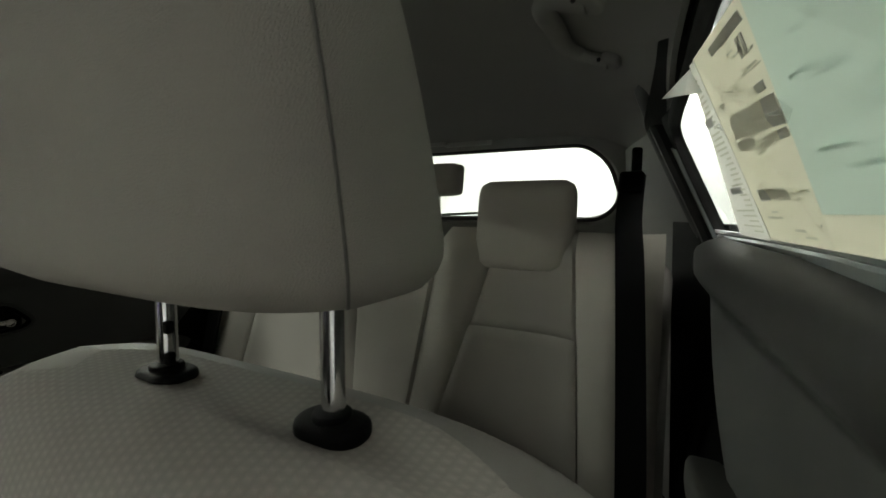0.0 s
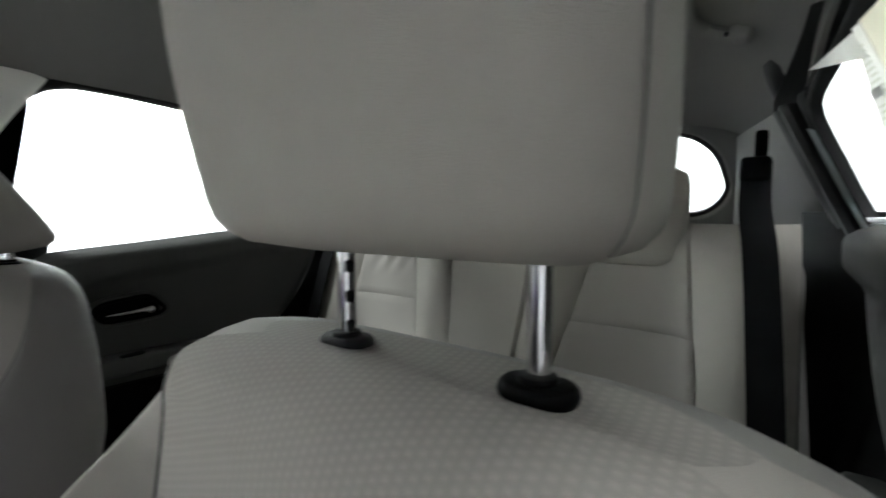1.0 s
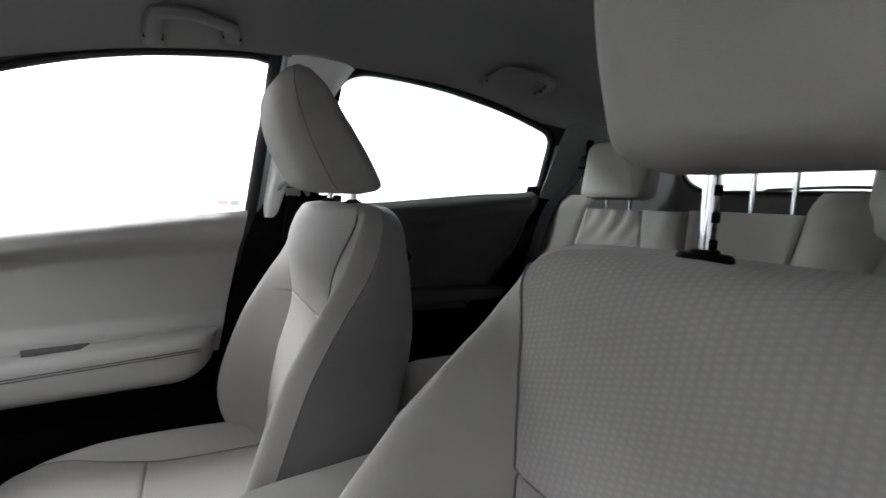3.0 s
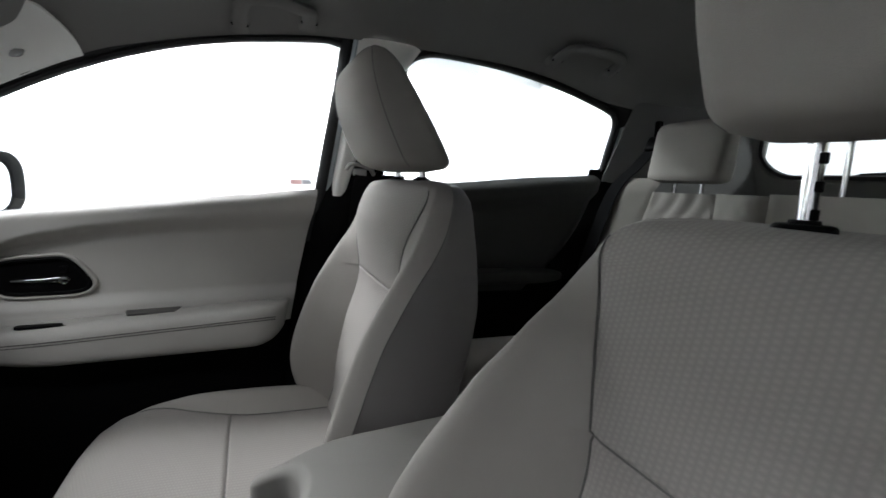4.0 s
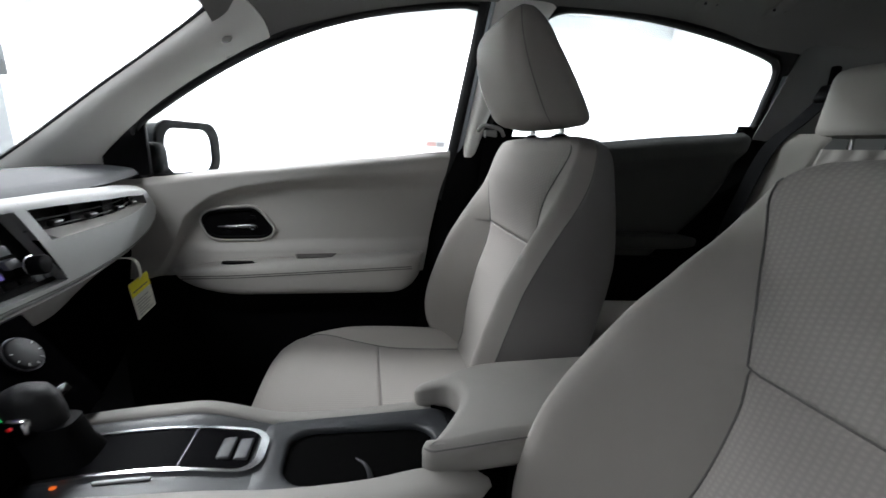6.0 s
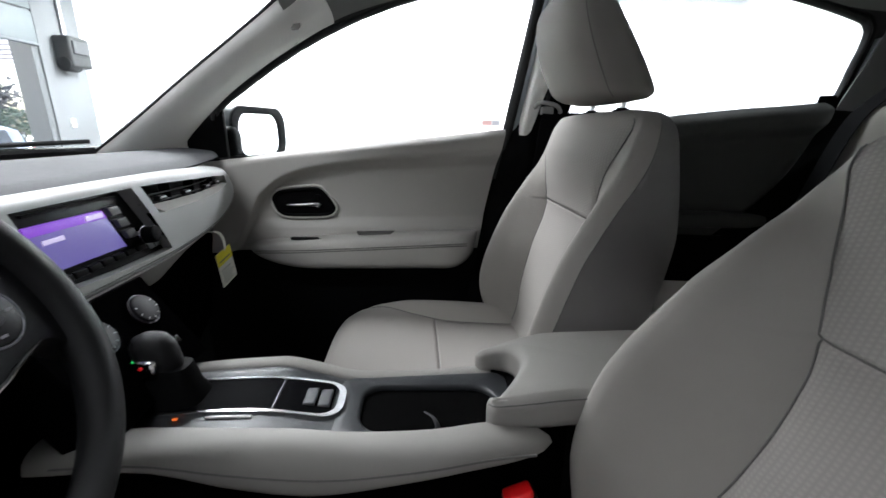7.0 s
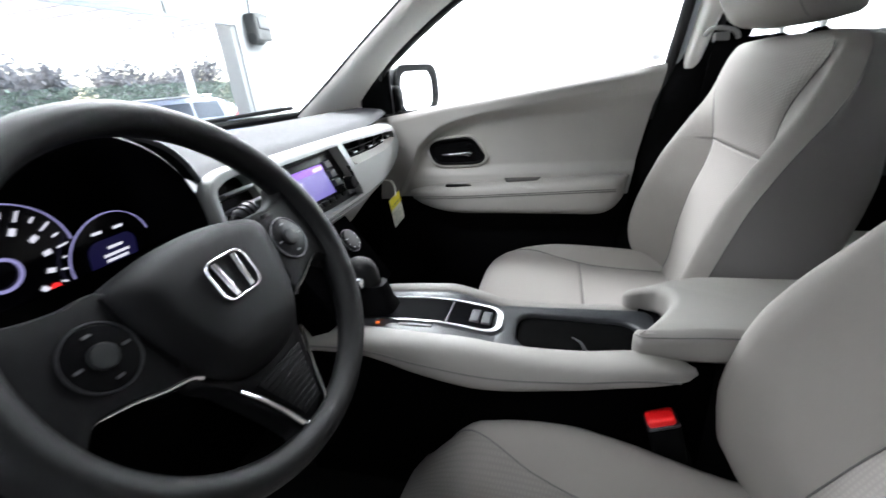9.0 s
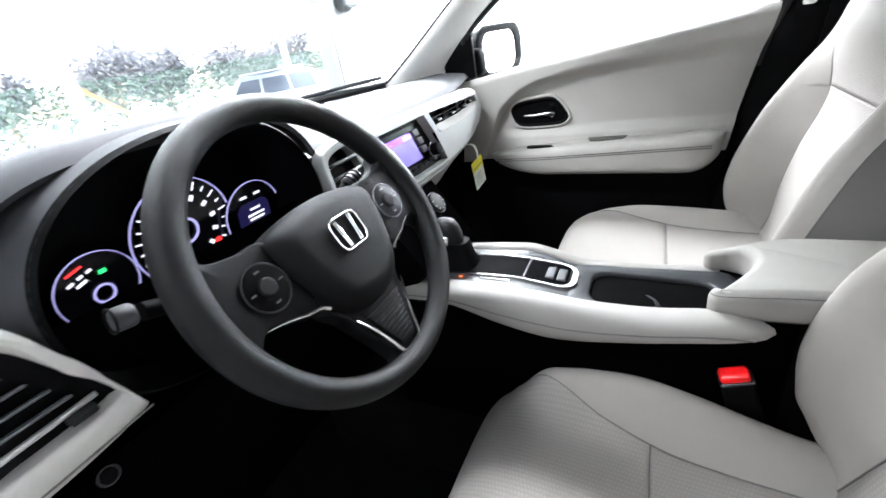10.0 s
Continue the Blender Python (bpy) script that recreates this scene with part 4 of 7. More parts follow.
def front_seat(at, lift, lean, dy, dz, rise, reach, bulge, high, yoke, back, round_off, label):
    seat = empty("car_seat", Matrix.Translation(at), label=label, category="car seat", group="front seats")
    seat_back(seat, lean, reach, yoke, back, round_off, 0.024 if at[0] > 0 else 0.0)
    seat_cushion(seat, dy, dz, rise)
    head_restraint(seat, lift, bulge=bulge, height=high)
    for sgn in (1, -1):
        o = rounded(0.040, 0.028, 0.013, 6)
        c = moved(merge(prism(o, 0.010, 0.004), cyl(0.010, 0.004, (0, 0, 0.011), seg=20, bevel=0.0015)), Matrix.Translation((sgn * 0.069, -0.001, back[-1][0] - 0.007)))
        part("post_collar", c, M_BLACK, seat, "black plastic rod collar")
    part("seat_base", box(0.40, 0.46, 0.16, (0, -0.38, -0.70), 0.03), M_BLACK, seat)
    for sgn in (1, -1):
        part("rail", box(0.05, 0.56, 0.05, (sgn * 0.19, -0.36, -0.79), 0.01), M_BLACK, seat)
        part("side_shield", box(0.035, 0.44, 0.09, (sgn * 0.235, -0.32, -0.665), 0.016), M_BLACK, seat)
    return seat


DRIVER, PASSENGER = (0.35, 0.0, 1.139), (-0.337, -0.085, 1.175)
front_seat(DRIVER, 0.078, 0.12, -0.015, 0.012, 0.044, REACH_DRIVER, 0.018, 0.200, -0.173, BACK_DRIVER, 0.2, "light grey cloth driver seat with raised head restraint")
front_seat(PASSENGER, 0.019, 0.0, 0.095, 0.012, 0.0, REACH_PASSENGER, 0.052, 0.194, -0.19, BACK, 1.0, "light grey cloth front passenger seat with lowered head restraint")

# ---- rear bench ----
bench = empty("rear_bench", Matrix.Translation((0, 0, 0)), label="light grey cloth rear bench seat with split panels", category="car seat")


def bench_y(x, z):
    """Front face of the bench's back."""
    ax = abs(x)
    y = 0.655 + 0.25 * (z - 1.016) + 0.03 * step(0.0, 0.06, 0.10 - abs(ax - 0.02)) * 0
    y -= 0.055 * math.exp(-((ax - 0.50) / 0.075) ** 2)
    y -= 0.022 * math.exp(-((ax - 0.15) / 0.05) ** 2)
    y += 0.05 * step(0.54, 0.60, ax)
    top = max((z - 1.165) / 0.06, 0.0)
    if x < 0:  # the empty place sags into folds under its head restraint
        y += 0.0055 * math.sin(x * 118 + 2.4 * math.sin(z * 31)) * math.exp(-((ax - 0.31) / 0.085) ** 2) * step(1.06, 1.13, z) * step(1.225, 1.19, z)
    return y + 0.05 * top ** 2.4


def bench_panel(name, x0, x1, z0, z1, material, label="", over=False):
    def seam(x, z):
        """The seams draw together towards the cushion."""
        ax = abs(x)
        ax = 0.203 + 0.235 * (z - 1.02) if ax == 0.195 else 0.095 + 0.10 * (z - 1.02) if ax == 0.115 else 0.424 - 0.09 * (z - 1.02) if ax == 0.425 else ax
        return math.copysign(ax, x)

    def f(u, v):
        z = z0 + (z1 - z0) * v
        x = seam(x0, z) + (seam(x1, z) - seam(x0, z)) * u
        lip = 0.010
        e = max(0.0, 1 - min(u, 1 - u) * abs(x1 - x0) / lip) ** 2 + (max(0.0, 1 - min(v, 1 - v if not over else 1) * (z1 - z0) / lip) ** 2)
        y = bench_y(x, z) + 0.006 * min(e, 1)
        return Vector((x, y, z))
    return part(name, sheet(f, max(8, int(abs(x1 - x0) / 0.008)), max(8, int((z1 - z0) / 0.010)), 0.004), material, bench, label)


for sg in (1, -1):
    top = 1.222 if sg > 0 else 1.172
    bench_panel("outer_bolster", sg * 0.425, sg * 0.564, 0.62, 1.220 if sg > 0 else 1.212, M_CLOTH, over=True)
    bench_panel("upper_panel", sg * 0.195, sg * 0.425, 1.018, top, M_WEAVE, "woven grey panel", over=True)
    bench_panel("lower_panel", sg * 0.195, sg * 0.425, 0.62, 1.018, M_WEAVE, "woven grey panel")
    bench_panel("inner_bolster", sg * 0.115, sg * 0.195, 0.62, top + 0.002, M_CLOTH, over=True)
bench_panel("centre_panel", -0.115, 0.115, 0.62, 1.178, M_CLOTH, over=True)
part("back_shell", box(1.16, 0.08, 0.52, (0, 0.775, 0.90), 0.03, rot=(-14, 0, 0)), M_SEATBACK, bench)


def bench_cushion():
    def ring(y):
        t = (y - 0.12) / 0.53
        front = (1 - max(0.0, 0.18 - t) ** 2 / 0.0324) ** 0.5
        W, top, bot = 0.605 - 0.03 * (1 - front), 0.713 + 0.055 * front - 0.03 * t, 0.50
        out = []
        for k in range(72):
            a = 2 * math.pi * k / 72
            x = W * spow(math.cos(a), 0.35)
            z = (top + bot) / 2 + (top - bot) / 2 * spow(math.sin(a), 0.45)
            out.append((x, y, z))
        return out
    return loft([ring(0.12 + 0.53 * i / 30) for i in range(31)])


part("cushion", bench_cushion(), M_CLOTH, bench, "padded grey seat cushion")
for cx, zb, hh, ww, y0 in ((0.295, 1.134, 0.191, 0.105, 0.722), (-0.352, 1.200, 0.170, 0.112, 0.735), (0.016, 1.297, 0.080, 0.102, 0.775)):
    hr = empty("head_restraint", Matrix.Translation((cx, 0, 0)))
    hr.parent = bench
    part("pad", loft([[Vector((ww * (0.80 + 0.20 * e) * spow(math.cos(2 * math.pi * q / 48), 0.45), y0 + 0.02 * t + 0.048 * (0.45 + 0.55 * e) * (1 - 0.3 * t) * spow(math.sin(2 * math.pi * q / 48), 0.6), zb + hh * t)) for q in range(48)]
                       for t in [i / 24 for i in range(25)] for e in [(1 - max((0.16 - t) / 0.16, 0) ** 2.4) ** 0.5 * (1 - max((t - 0.80) / 0.20, 0) ** 2.4) ** 0.5]]), M_CLOTH, hr, "padded grey cloth head restraint")
    for sgn in (1, -1):
        part("post", cyl(0.006, zb + 0.05 - 1.15, (sgn * 0.040, y0 + 0.01, (zb + 0.05 + 1.15) / 2), seg=16), M_CHROME, hr, "polished chrome rod")

# ---- belts ----
def ribbon(pts, w, wide=(1, 0, 0), th=0.0025):
    p = [Vector(q) for q in pts]
    ax = Vector(wide)
    rings = []
    for i, q in enumerate(p):
        d = (p[min(i + 1, len(p) - 1)] - p[max(i - 1, 0)]).normalized()
        a = (ax - d * ax.dot(d)).normalized()
        nrm = a.cross(d)
        rings.append([q + a * w / 2 + nrm * th / 2, q - a * w / 2 + nrm * th / 2, q - a * w / 2 - nrm * th / 2, q + a * w / 2 - nrm * th / 2])
    return loft(rings)


for sg in (1, -1):
    belt = empty("rear_seat_belt", label="black rear seat belt hanging over the bench", category="seat belt", group="rear seat belts")
    line = smooth_line([(sg * 0.500, 0.80, 1.335), (sg * 0.500, 0.71, 1.25), (sg * 0.510, 0.632, 1.17), (sg * 0.522, 0.575, 1.0), (sg * 0.530, 0.545, 0.85), (sg * 0.535, 0.535, 0.68)], 6)
    part("webbing", ribbon(line, 0.046), M_WEB, belt, "black woven webbing")
    part("guide", merge(box(0.048, 0.022, 0.05, (sg * 0.498, 0.768, 1.318), 0.009, rot=(-30, 0, 0)), box(0.020, 0.02, 0.07, (sg * 0.505, 0.79, 1.355), 0.006)), M_BLACK, belt, "black plastic belt guide")

fb = empty("front_seat_belt", label="black front seat belt running down the door post", category="seat belt")
part("webbing", ribbon(smooth_line([(-0.650, -0.098, 1.185), (-0.660, -0.105, 1.12), (-0.672, -0.12, 0.95), (-0.68, -0.15, 0.6)], 6), 0.046, (0, 1, 0)), M_WEB, fb, "black woven webbing")
part("guide", merge(tube(smooth_line([(-0.660, -0.140, 1.202), (-0.637, -0.130, 1.214), (-0.632, -0.090, 1.206), (-0.650, -0.072, 1.190)], 6), 0.0055, 10), box(0.018, 0.036, 0.022, (-0.664, -0.105, 1.194), 0.006)), M_TRIM, fb, "light grey belt guide loop")
part("tongue", box(0.012, 0.05, 0.04, (-0.655, -0.13, 1.0), 0.004), M_BLACK, fb, "black belt tongue")

bk = empty("seat_belt_buckle", Matrix.Translation((0.117, -0.345, 0.713)) @ Euler((radians(17), radians(8), radians(8))).to_matrix().to_4x4(), label="black seat belt buckle with red release button", category="buckle")
part("body", box(0.024, 0.042, 0.085, (0, 0, -0.042), 0.006), M_BLACK, bk)
part("bezel", box(0.025, 0.041, 0.006, (0, 0, 0.001), 0.0025), M_DULL, bk, "dull metal edge")
part("button", box(0.021, 0.036, 0.016, (0.001, -0.001, 0.010), 0.005), M_RED, bk, "bright red release button")
part("stalk", box(0.018, 0.03, 0.12, (0, 0.01, -0.13), 0.006), M_BLACK, bk)

# ---- grab handles ----
def grab_handle(s, y0, y1, xf, zf, xb, zb, xr=0.0, zr=0.0):
    """Folded-up handle: feet by the door edge, grip lying inboard along the headliner."""
    h = empty("grab_handle", label="light grey folding grab handle under the roof edge", category="grab handle", group="grab handles")
    mid = (y0 + y1) / 2
    xm, zm = xf + 0.55 * (xb - xf), zf + 0.55 * (zb - zf)
    xe, ze = xf - xr, zf + zr
    line = smooth_line([(s * xf, y0, zf), (s * xm, y0 + 0.002, zm), (s * (xb + 0.012), y0 + 0.014, zb - 0.002), (s * xb, y0 + 0.045, zb), (s * xb, mid, zb + 0.002),
                        (s * xb, y1 - 0.045, zb), (s * (xb + 0.012), y1 - 0.014, zb - 0.002), (s * (xm - xr * 0.7), y1 - 0.002, zm + zr * 0.7), (s * xe, y1, ze)], 6)
    part("grip", tube(line, 0.0155, 12, flat=0.7), M_LINER, h)
    for y, fx, fz in ((y0, xf, zf), (y1, xe, ze)):
        part("foot", box(0.030, 0.040, 0.024, (s * (fx + 0.004), y, fz + 0.004), 0.009, rot=(0, s * 20, 0)), M_LINER, h)
        part("hinge_pin", box(0.006, 0.034, 0.006, (s * (fx - 0.014), y, fz + 0.001), 0.002), M_DARK, h)
    return h


grab_handle(-1, -0.378, -0.245, 0.586, 1.480, 0.492, 1.510, 0.034, 0.016)
grab_handle(-1, 0.36, 0.55, 0.490, 1.496, 0.425, 1.517)
grab_handle(1, 0.37, 0.58, 0.470, 1.496, 0.408, 1.517)

# ---- outside mirror, passenger side ----
om = empty("door_mirror", label="dark door mirror with silver glass outside the window", category="mirror")
MO = Matrix.Translation((-0.912, -0.965, 1.130)) @ Euler((0, 0, radians(-14))).to_matrix().to_4x4() @ Matrix(((1, 0, 0, 0), (0, 0, 1, 0), (0, 1, 0, 0), (0, 0, 0, 1)))
shape = [(x, y) for x, y in rounded(0.290, 0.158, 0.056, 8, -0.012, 0.002)]
pane_o = rounded(0.216, 0.126, 0.045, 8, -0.006, -0.004)
rg = [[MO @ Vector((x * k, y * k, d)) for x, y in shape] for k, d in ((1.0, 0.0), (1.03, -0.03), (0.98, -0.07), (0.80, -0.105), (0.5, -0.12))]
part("housing", loft(rg), mat("mirror_shell", (0.012, 0.014, 0.017), 0.4, spec=0.25), om, "dark gloss shell")
part("glass", prism(pane_o, 0.003, m=MO @ Matrix.Translation((0, 0, 0.001))), M_MIRROR, om, "silver mirror glass")
part("rim", ring_plate(shape, pane_o, 0.008, MO, 0.003), M_BLACK, om)
part("foot", box(0.07, 0.07, 0.085, (-0.772, -1.005, 1.108), 0.022), M_BLACK, om)

# ---- dashboard ----
FACE_Y = [(-0.70, -0.995), (-0.62, -0.972), (-0.52, -0.945), (-0.40, -0.917), (-0.28, -0.898), (-0.15, -0.886), (0.10, -0.883), (0.75, -0.883)]


def face(x, z, out=0.0):
    """A point on the dashboard's upright face."""
    return Vector((x, curve1(FACE_Y, x) + 0.15 * (1.0 - z) + out, z))


dash = empty("dashboard", label="dark dashboard with light grey band and centre screen", category="dashboard")


def dash_top(u, v):
    x = -0.70 + 1.40 * u
    hood = step(0.10, 0.20, x) * step(0.62, 0.56, x)
    y0 = curve1(FACE_Y, x) - 0.008
    y1 = -1.28 - 0.16 * (1 - (x / 0.7) ** 2)
    y = y0 + (y1 - y0) * v
    z = 1.084 + 0.014 * math.sin(math.pi * min(v * 1.2, 1)) - 0.01 * v
    z -= 0.012 * max(0.0, 1 - v / 0.06) ** 2
    arch = max(0.0, 1 - ((x - 0.385) / 0.19) ** 4)
    z += 0.074 * arch ** 0.6 * step(0.75, 0.05, v)
    return Vector((x, y, z))


part("top", sheet(dash_top, 110, 40, 0.006), M_DASHTOP, dash, "soft dark grey top skin")
part("lower_body", sheet(lambda u, v: face(-0.69 + 1.38 * u, 0.62 + 0.40 * v, -0.03 - 0.12 * (1 - v)), 60, 14, 0.006), M_SHADEBLACK, dash, "black lower dashboard")


def face_prism(outline, depth, r, sub=6):
    """An outline (across, up) laid on the face, raised by depth; outline points are joined smoothly if sub > 1."""
    pts = [(p.x, p.y) for p in smooth_line([(a, b, 0) for a, b in outline], sub, True)] if sub > 1 else outline
    bm = prism(pts, depth, r)
    for v in bm.verts:
        q = face(v.co.x, v.co.y, v.co.z)
        v.co = q
    return bm


def face_ring(outer, inner, depth, r):
    bm = ring_plate(outer, inner, depth, Matrix(), r)
    for v in bm.verts:
        v.co = face(v.co.x, v.co.y, v.co.z)
    return bm


# light grey band: from the centre screen's surround to the passenger door, with a slot for the vents
def band_edges(x):
    top = curve1([(-0.68, 1.000), (-0.655, 1.028), (-0.61, 1.050), (-0.45, 1.066), (-0.2, 1.077), (0.10, 1.079)], x)
    low = curve1([(-0.68, 0.985), (-0.655, 0.966), (-0.61, 0.957), (-0.55, 0.951), (-0.40, 0.945), (-0.20, 0.943), (0.10, 0.946)], x)
    return top, low


def slot_edges(x):
    top = curve1([(-0.575, 1.034), (-0.45, 1.045), (-0.13, 1.063)], x)
    low = curve1([(-0.575, 1.014), (-0.45, 1.010), (-0.165, 1.018), (-0.13, 1.020)], x)
    return top, low


RADIO_TOP, RADIO_LOW = 1.064, lambda x: curve1([(-0.165, 0.961), (-0.05, 0.963), (0.07, 0.970)], x)
COLUMNS = [(0.106, 0.090), (0.084, 0.064), (-0.110, -0.166), (-0.131, -0.186), (-0.575, -0.580), (-0.682, -0.682)]  # across at the top and at the foot


def column_x(c, z):
    """Across position of a slanted column line at a height."""
    a, b = COLUMNS[c]
    return b + (a - b) * (z - 0.95) / 0.115


def fascia_point(x, z):
    top, low = band_edges(x)
    d = min(top - z, z - low, (x + 0.683) * 1.2)
    return face(x, z, 0.021 - 0.016 * max(0.0, 1 - d / 0.011) ** 2 + 0.004 * math.sin(math.pi * min(max((z - low) / max(top - low, 0.01), 0), 1)))


def fascia():
    bm = bmesh.new()

    def cell(c, lo, hi, nu, nv):
        g = []
        for i in range(nu + 1):
            row = []
            for j in range(nv + 1):
                z = 1.01
                for _ in range(3):
                    x0, x1 = column_x(c, z), column_x(c + 1, z)
                    x = x0 + (x1 - x0) * i / nu
                    z = lo(x) + (hi(x) - lo(x)) * j / nv
                row.append(bm.verts.new(fascia_point(x, z)))
            g.append(row)
        for i in range(nu):
            for j in range(nv):
                bm.faces.new((g[i][j], g[i + 1][j], g[i + 1][j + 1], g[i][j + 1]))

    def wall(pts):
        rows = [[bm.verts.new(fascia_point(x, z) + Vector((0, -d, 0))) for d in (0.0, 0.003, 0.03)] for x, z in pts]
        for a, b in zip(rows, rows[1:] + rows[:1]):
            for k in range(2):
                bm.faces.new((a[k], b[k], b[k + 1], a[k + 1]))
    low, top = (lambda x: band_edges(x)[1]), (lambda x: band_edges(x)[0])
    for c, nu in ((0, 6), (2, 6), (4, 24)):
        cell(c, low, top, nu, 28)
    cell(1, low, RADIO_LOW, 30, 8), cell(1, lambda x: RADIO_TOP, top, 30, 6)
    cell(3, low, lambda x: slot_edges(x)[1], 50, 14), cell(3, lambda x: slot_edges(x)[0], top, 50, 6)

    def loop(c, lo, hi, n):
        out = []
        for k in range(n):
            x = column_x(c, hi(0)) + (column_x(c + 1, hi(-0.5)) - column_x(c, hi(0))) * k / n
            out.append((x, hi(x)))
        xr, xl = column_x(c + 1, lo(-0.5)), column_x(c, lo(0))
        for k in range(n + 1):
            x = xr + (xl - xr) * k / n
            out.append((x, lo(x)))
        return out
    wall(loop(1, RADIO_LOW, lambda x: RADIO_TOP, 16)), wall(loop(3, lambda x: slot_edges(x)[1], lambda x: slot_edges(x)[0], 24))
    return bm


part("fascia", fascia(), M_TRIM_LIGHT, dash, "light grey moulded fascia round screen and vents")
part("band_stitch", tube([fascia_point(-0.65 + 0.73 * i / 40, band_edges(-0.65 + 0.73 * i / 40)[1] + 0.012) + Vector((0, 0.0004, 0)) for i in range(41)], 0.0010, 6), M_SEAM, dash)
part("band_underside", sheet(lambda u, v: face(-0.675 + 0.765 * u, band_edges(-0.675 + 0.765 * u)[1] - (0.020 + 0.030 * math.exp(-((u - 0.64) / 0.16) ** 2)) * v + 0.001, 0.006 - 0.05 * v), 60, 6, 0.004), M_TRIM, dash)
part("slot_lip", sheet(lambda u, v: fascia_point(-0.572 + 0.402 * u, slot_edges(-0.572 + 0.402 * u)[1] + 0.0005) + Vector((0, -0.026 * v, 0.0095 * v * (0.35 + 0.65 * u))), 24, 4, 0.001), M_PAD, dash, "light grey lower lip of the long vent")
# vent slot
vent = part("vent_duct", sheet(lambda u, v: face(-0.575 + 0.44 * u, slot_edges(-0.575 + 0.44 * u)[1] * (1 - v) + slot_edges(-0.575 + 0.44 * u)[0] * v, -0.02), 20, 4, 0.004), M_BLACK, dash, "black passenger side air vent")
for k in range(2):
    part("vane", tube([face(-0.565 + 0.42 * i / 16, slot_edges(-0.565 + 0.42 * i / 16)[1] + 0.013 + 0.012 * k, 0.002) for i in range(17)], 0.0022, 6, flat=0.6), M_DARK, vent)
for xx in (-0.52, -0.42, -0.30, -0.20):
    q = face(xx, 0.42 * slot_edges(xx)[0] + 0.58 * slot_edges(xx)[1], 0.008)
    k_ = part("vane_slider", box(0.020, 0.010, 0.009, tuple(q), 0.002), M_DARK, vent, "dark vane slider")
    part("slider_edge", box(0.016, 0.002, 0.0025, (q.x, q.y + 0.006, q.z + 0.002), 0.0008, 2), M_SATIN, k_)
for xx in (-0.48, -0.36, -0.25):
    part("divider", box(0.003, 0.020, slot_edges(xx)[0] - slot_edges(xx)[1], tuple(face(xx, sum(slot_edges(xx)) / 2, -0.006)), 0.0008, 1), M_BLACK, vent)

# surround of the centre screen
si = [(0.086, 1.067), (-0.111, 1.067), (-0.168, 0.958), (0.066, 0.966)]
radio = part("radio_panel", face_prism(si, 0.008, 0.0005, 1), M_RADIO, dash, "gloss black radio panel")
scr = [(0.068, 1.044), (-0.052, 1.042), (-0.074, 0.988), (0.054, 0.991)]
part("screen", face_prism(scr, 0.013, 0.0005, 1), glow("screen_glow", (0.36, 0.28, 1.0), 0.03526), radio, "lit violet display")
part("screen_bar", face_prism([(0.068, 1.044), (-0.052, 1.042), (-0.056, 1.032), (0.066, 1.034)], 0.0136, 0.0002, 1), glow("bar_glow", (0.40, 0.07, 1.0), 0.0608), radio, "bright violet header bar")
for x0, x1, z0, z1 in ((-0.020, -0.050, 1.034, 1.040), (0.05, 0.02, 1.022, 1.027)):
    part("screen_line", face_prism([(x0, z1), (x1, z1), (x1, z0), (x0, z0)], 0.0142, 0.0002, 1), glow("line_glow", (0.8, 0.7, 1.0), 0.08512), radio)
part("disc_slot", face_prism([(0.06, 1.0575), (-0.095, 1.0575), (-0.096, 1.0545), (0.06, 1.0545)], 0.0125, 0.0004, 1), M_BLACK, radio)
for k in range(3):
    a, b = -0.056 - 0.009 * k, 1.044 - 0.018 * k
    part("radio_button", face_prism([(a - 0.006, b), (a - 0.026, b), (a - 0.031, b - 0.012), (a - 0.011, b - 0.012)], 0.014, 0.001, 1), mat("radio_key", (0.10, 0.105, 0.11), 0.35), radio, "dark grey radio key")
kn = face(-0.116, 0.994, 0.022)
part("tuning_knob", cyl(0.0125, 0.022, tuple(kn), (-82, 0, 0), seg=28, bevel=0.002), M_BLACK, radio, "black knob")
part("knob_ring", cyl(0.0135, 0.006, tuple(face(-0.116, 0.994, 0.014)), (-82, 0, 0), seg=28, bevel=0.001), M_CHROME, radio, "chrome knob ring")
for k in range(7):
    xk = 0.048 - 0.0235 * k
    part("preset_key", face_prism([(xk, 0.982), (xk - 0.020, 0.982), (xk - 0.022, 0.974), (xk - 0.002, 0.974)], 0.0125, 0.0008, 1), M_RADIO, radio)
for k in range(2):
    part("radio_button", face_prism([(-0.116 - 0.017 * k, 0.979), (-0.130 - 0.017 * k, 0.979), (-0.133 - 0.017 * k, 0.970), (-0.119 - 0.017 * k, 0.970)], 0.0135, 0.001, 1), mat("radio_key_2", (0.06, 0.062, 0.066), 0.35), radio, "dark grey radio key")

# round-cornered vent beside the wheel
M_VANE = mat("vane_grey", (0.085, 0.087, 0.092), 0.45, var=0.1, spec=0.3)
vo = [(p.x, p.y) for p in smooth_line([(a, b, 0) for a, b in [(0.200, 1.070), (0.157, 1.082), (0.128, 1.070), (0.098, 0.998), (0.086, 0.958), (0.100, 0.945), (0.15, 0.950), (0.200, 0.985), (0.208, 1.03)]], 6, True)]
vi = offset(vo, -0.0115)
part("vent_surround", face_ring(vo, vi, 0.020, 0.0025), M_TRIM_LIGHT, dash, "light grey vent surround")
v2 = part("centre_vent", face_prism(vi, 0.004, 0.001, 1), M_BLACK, dash, "black air vent")
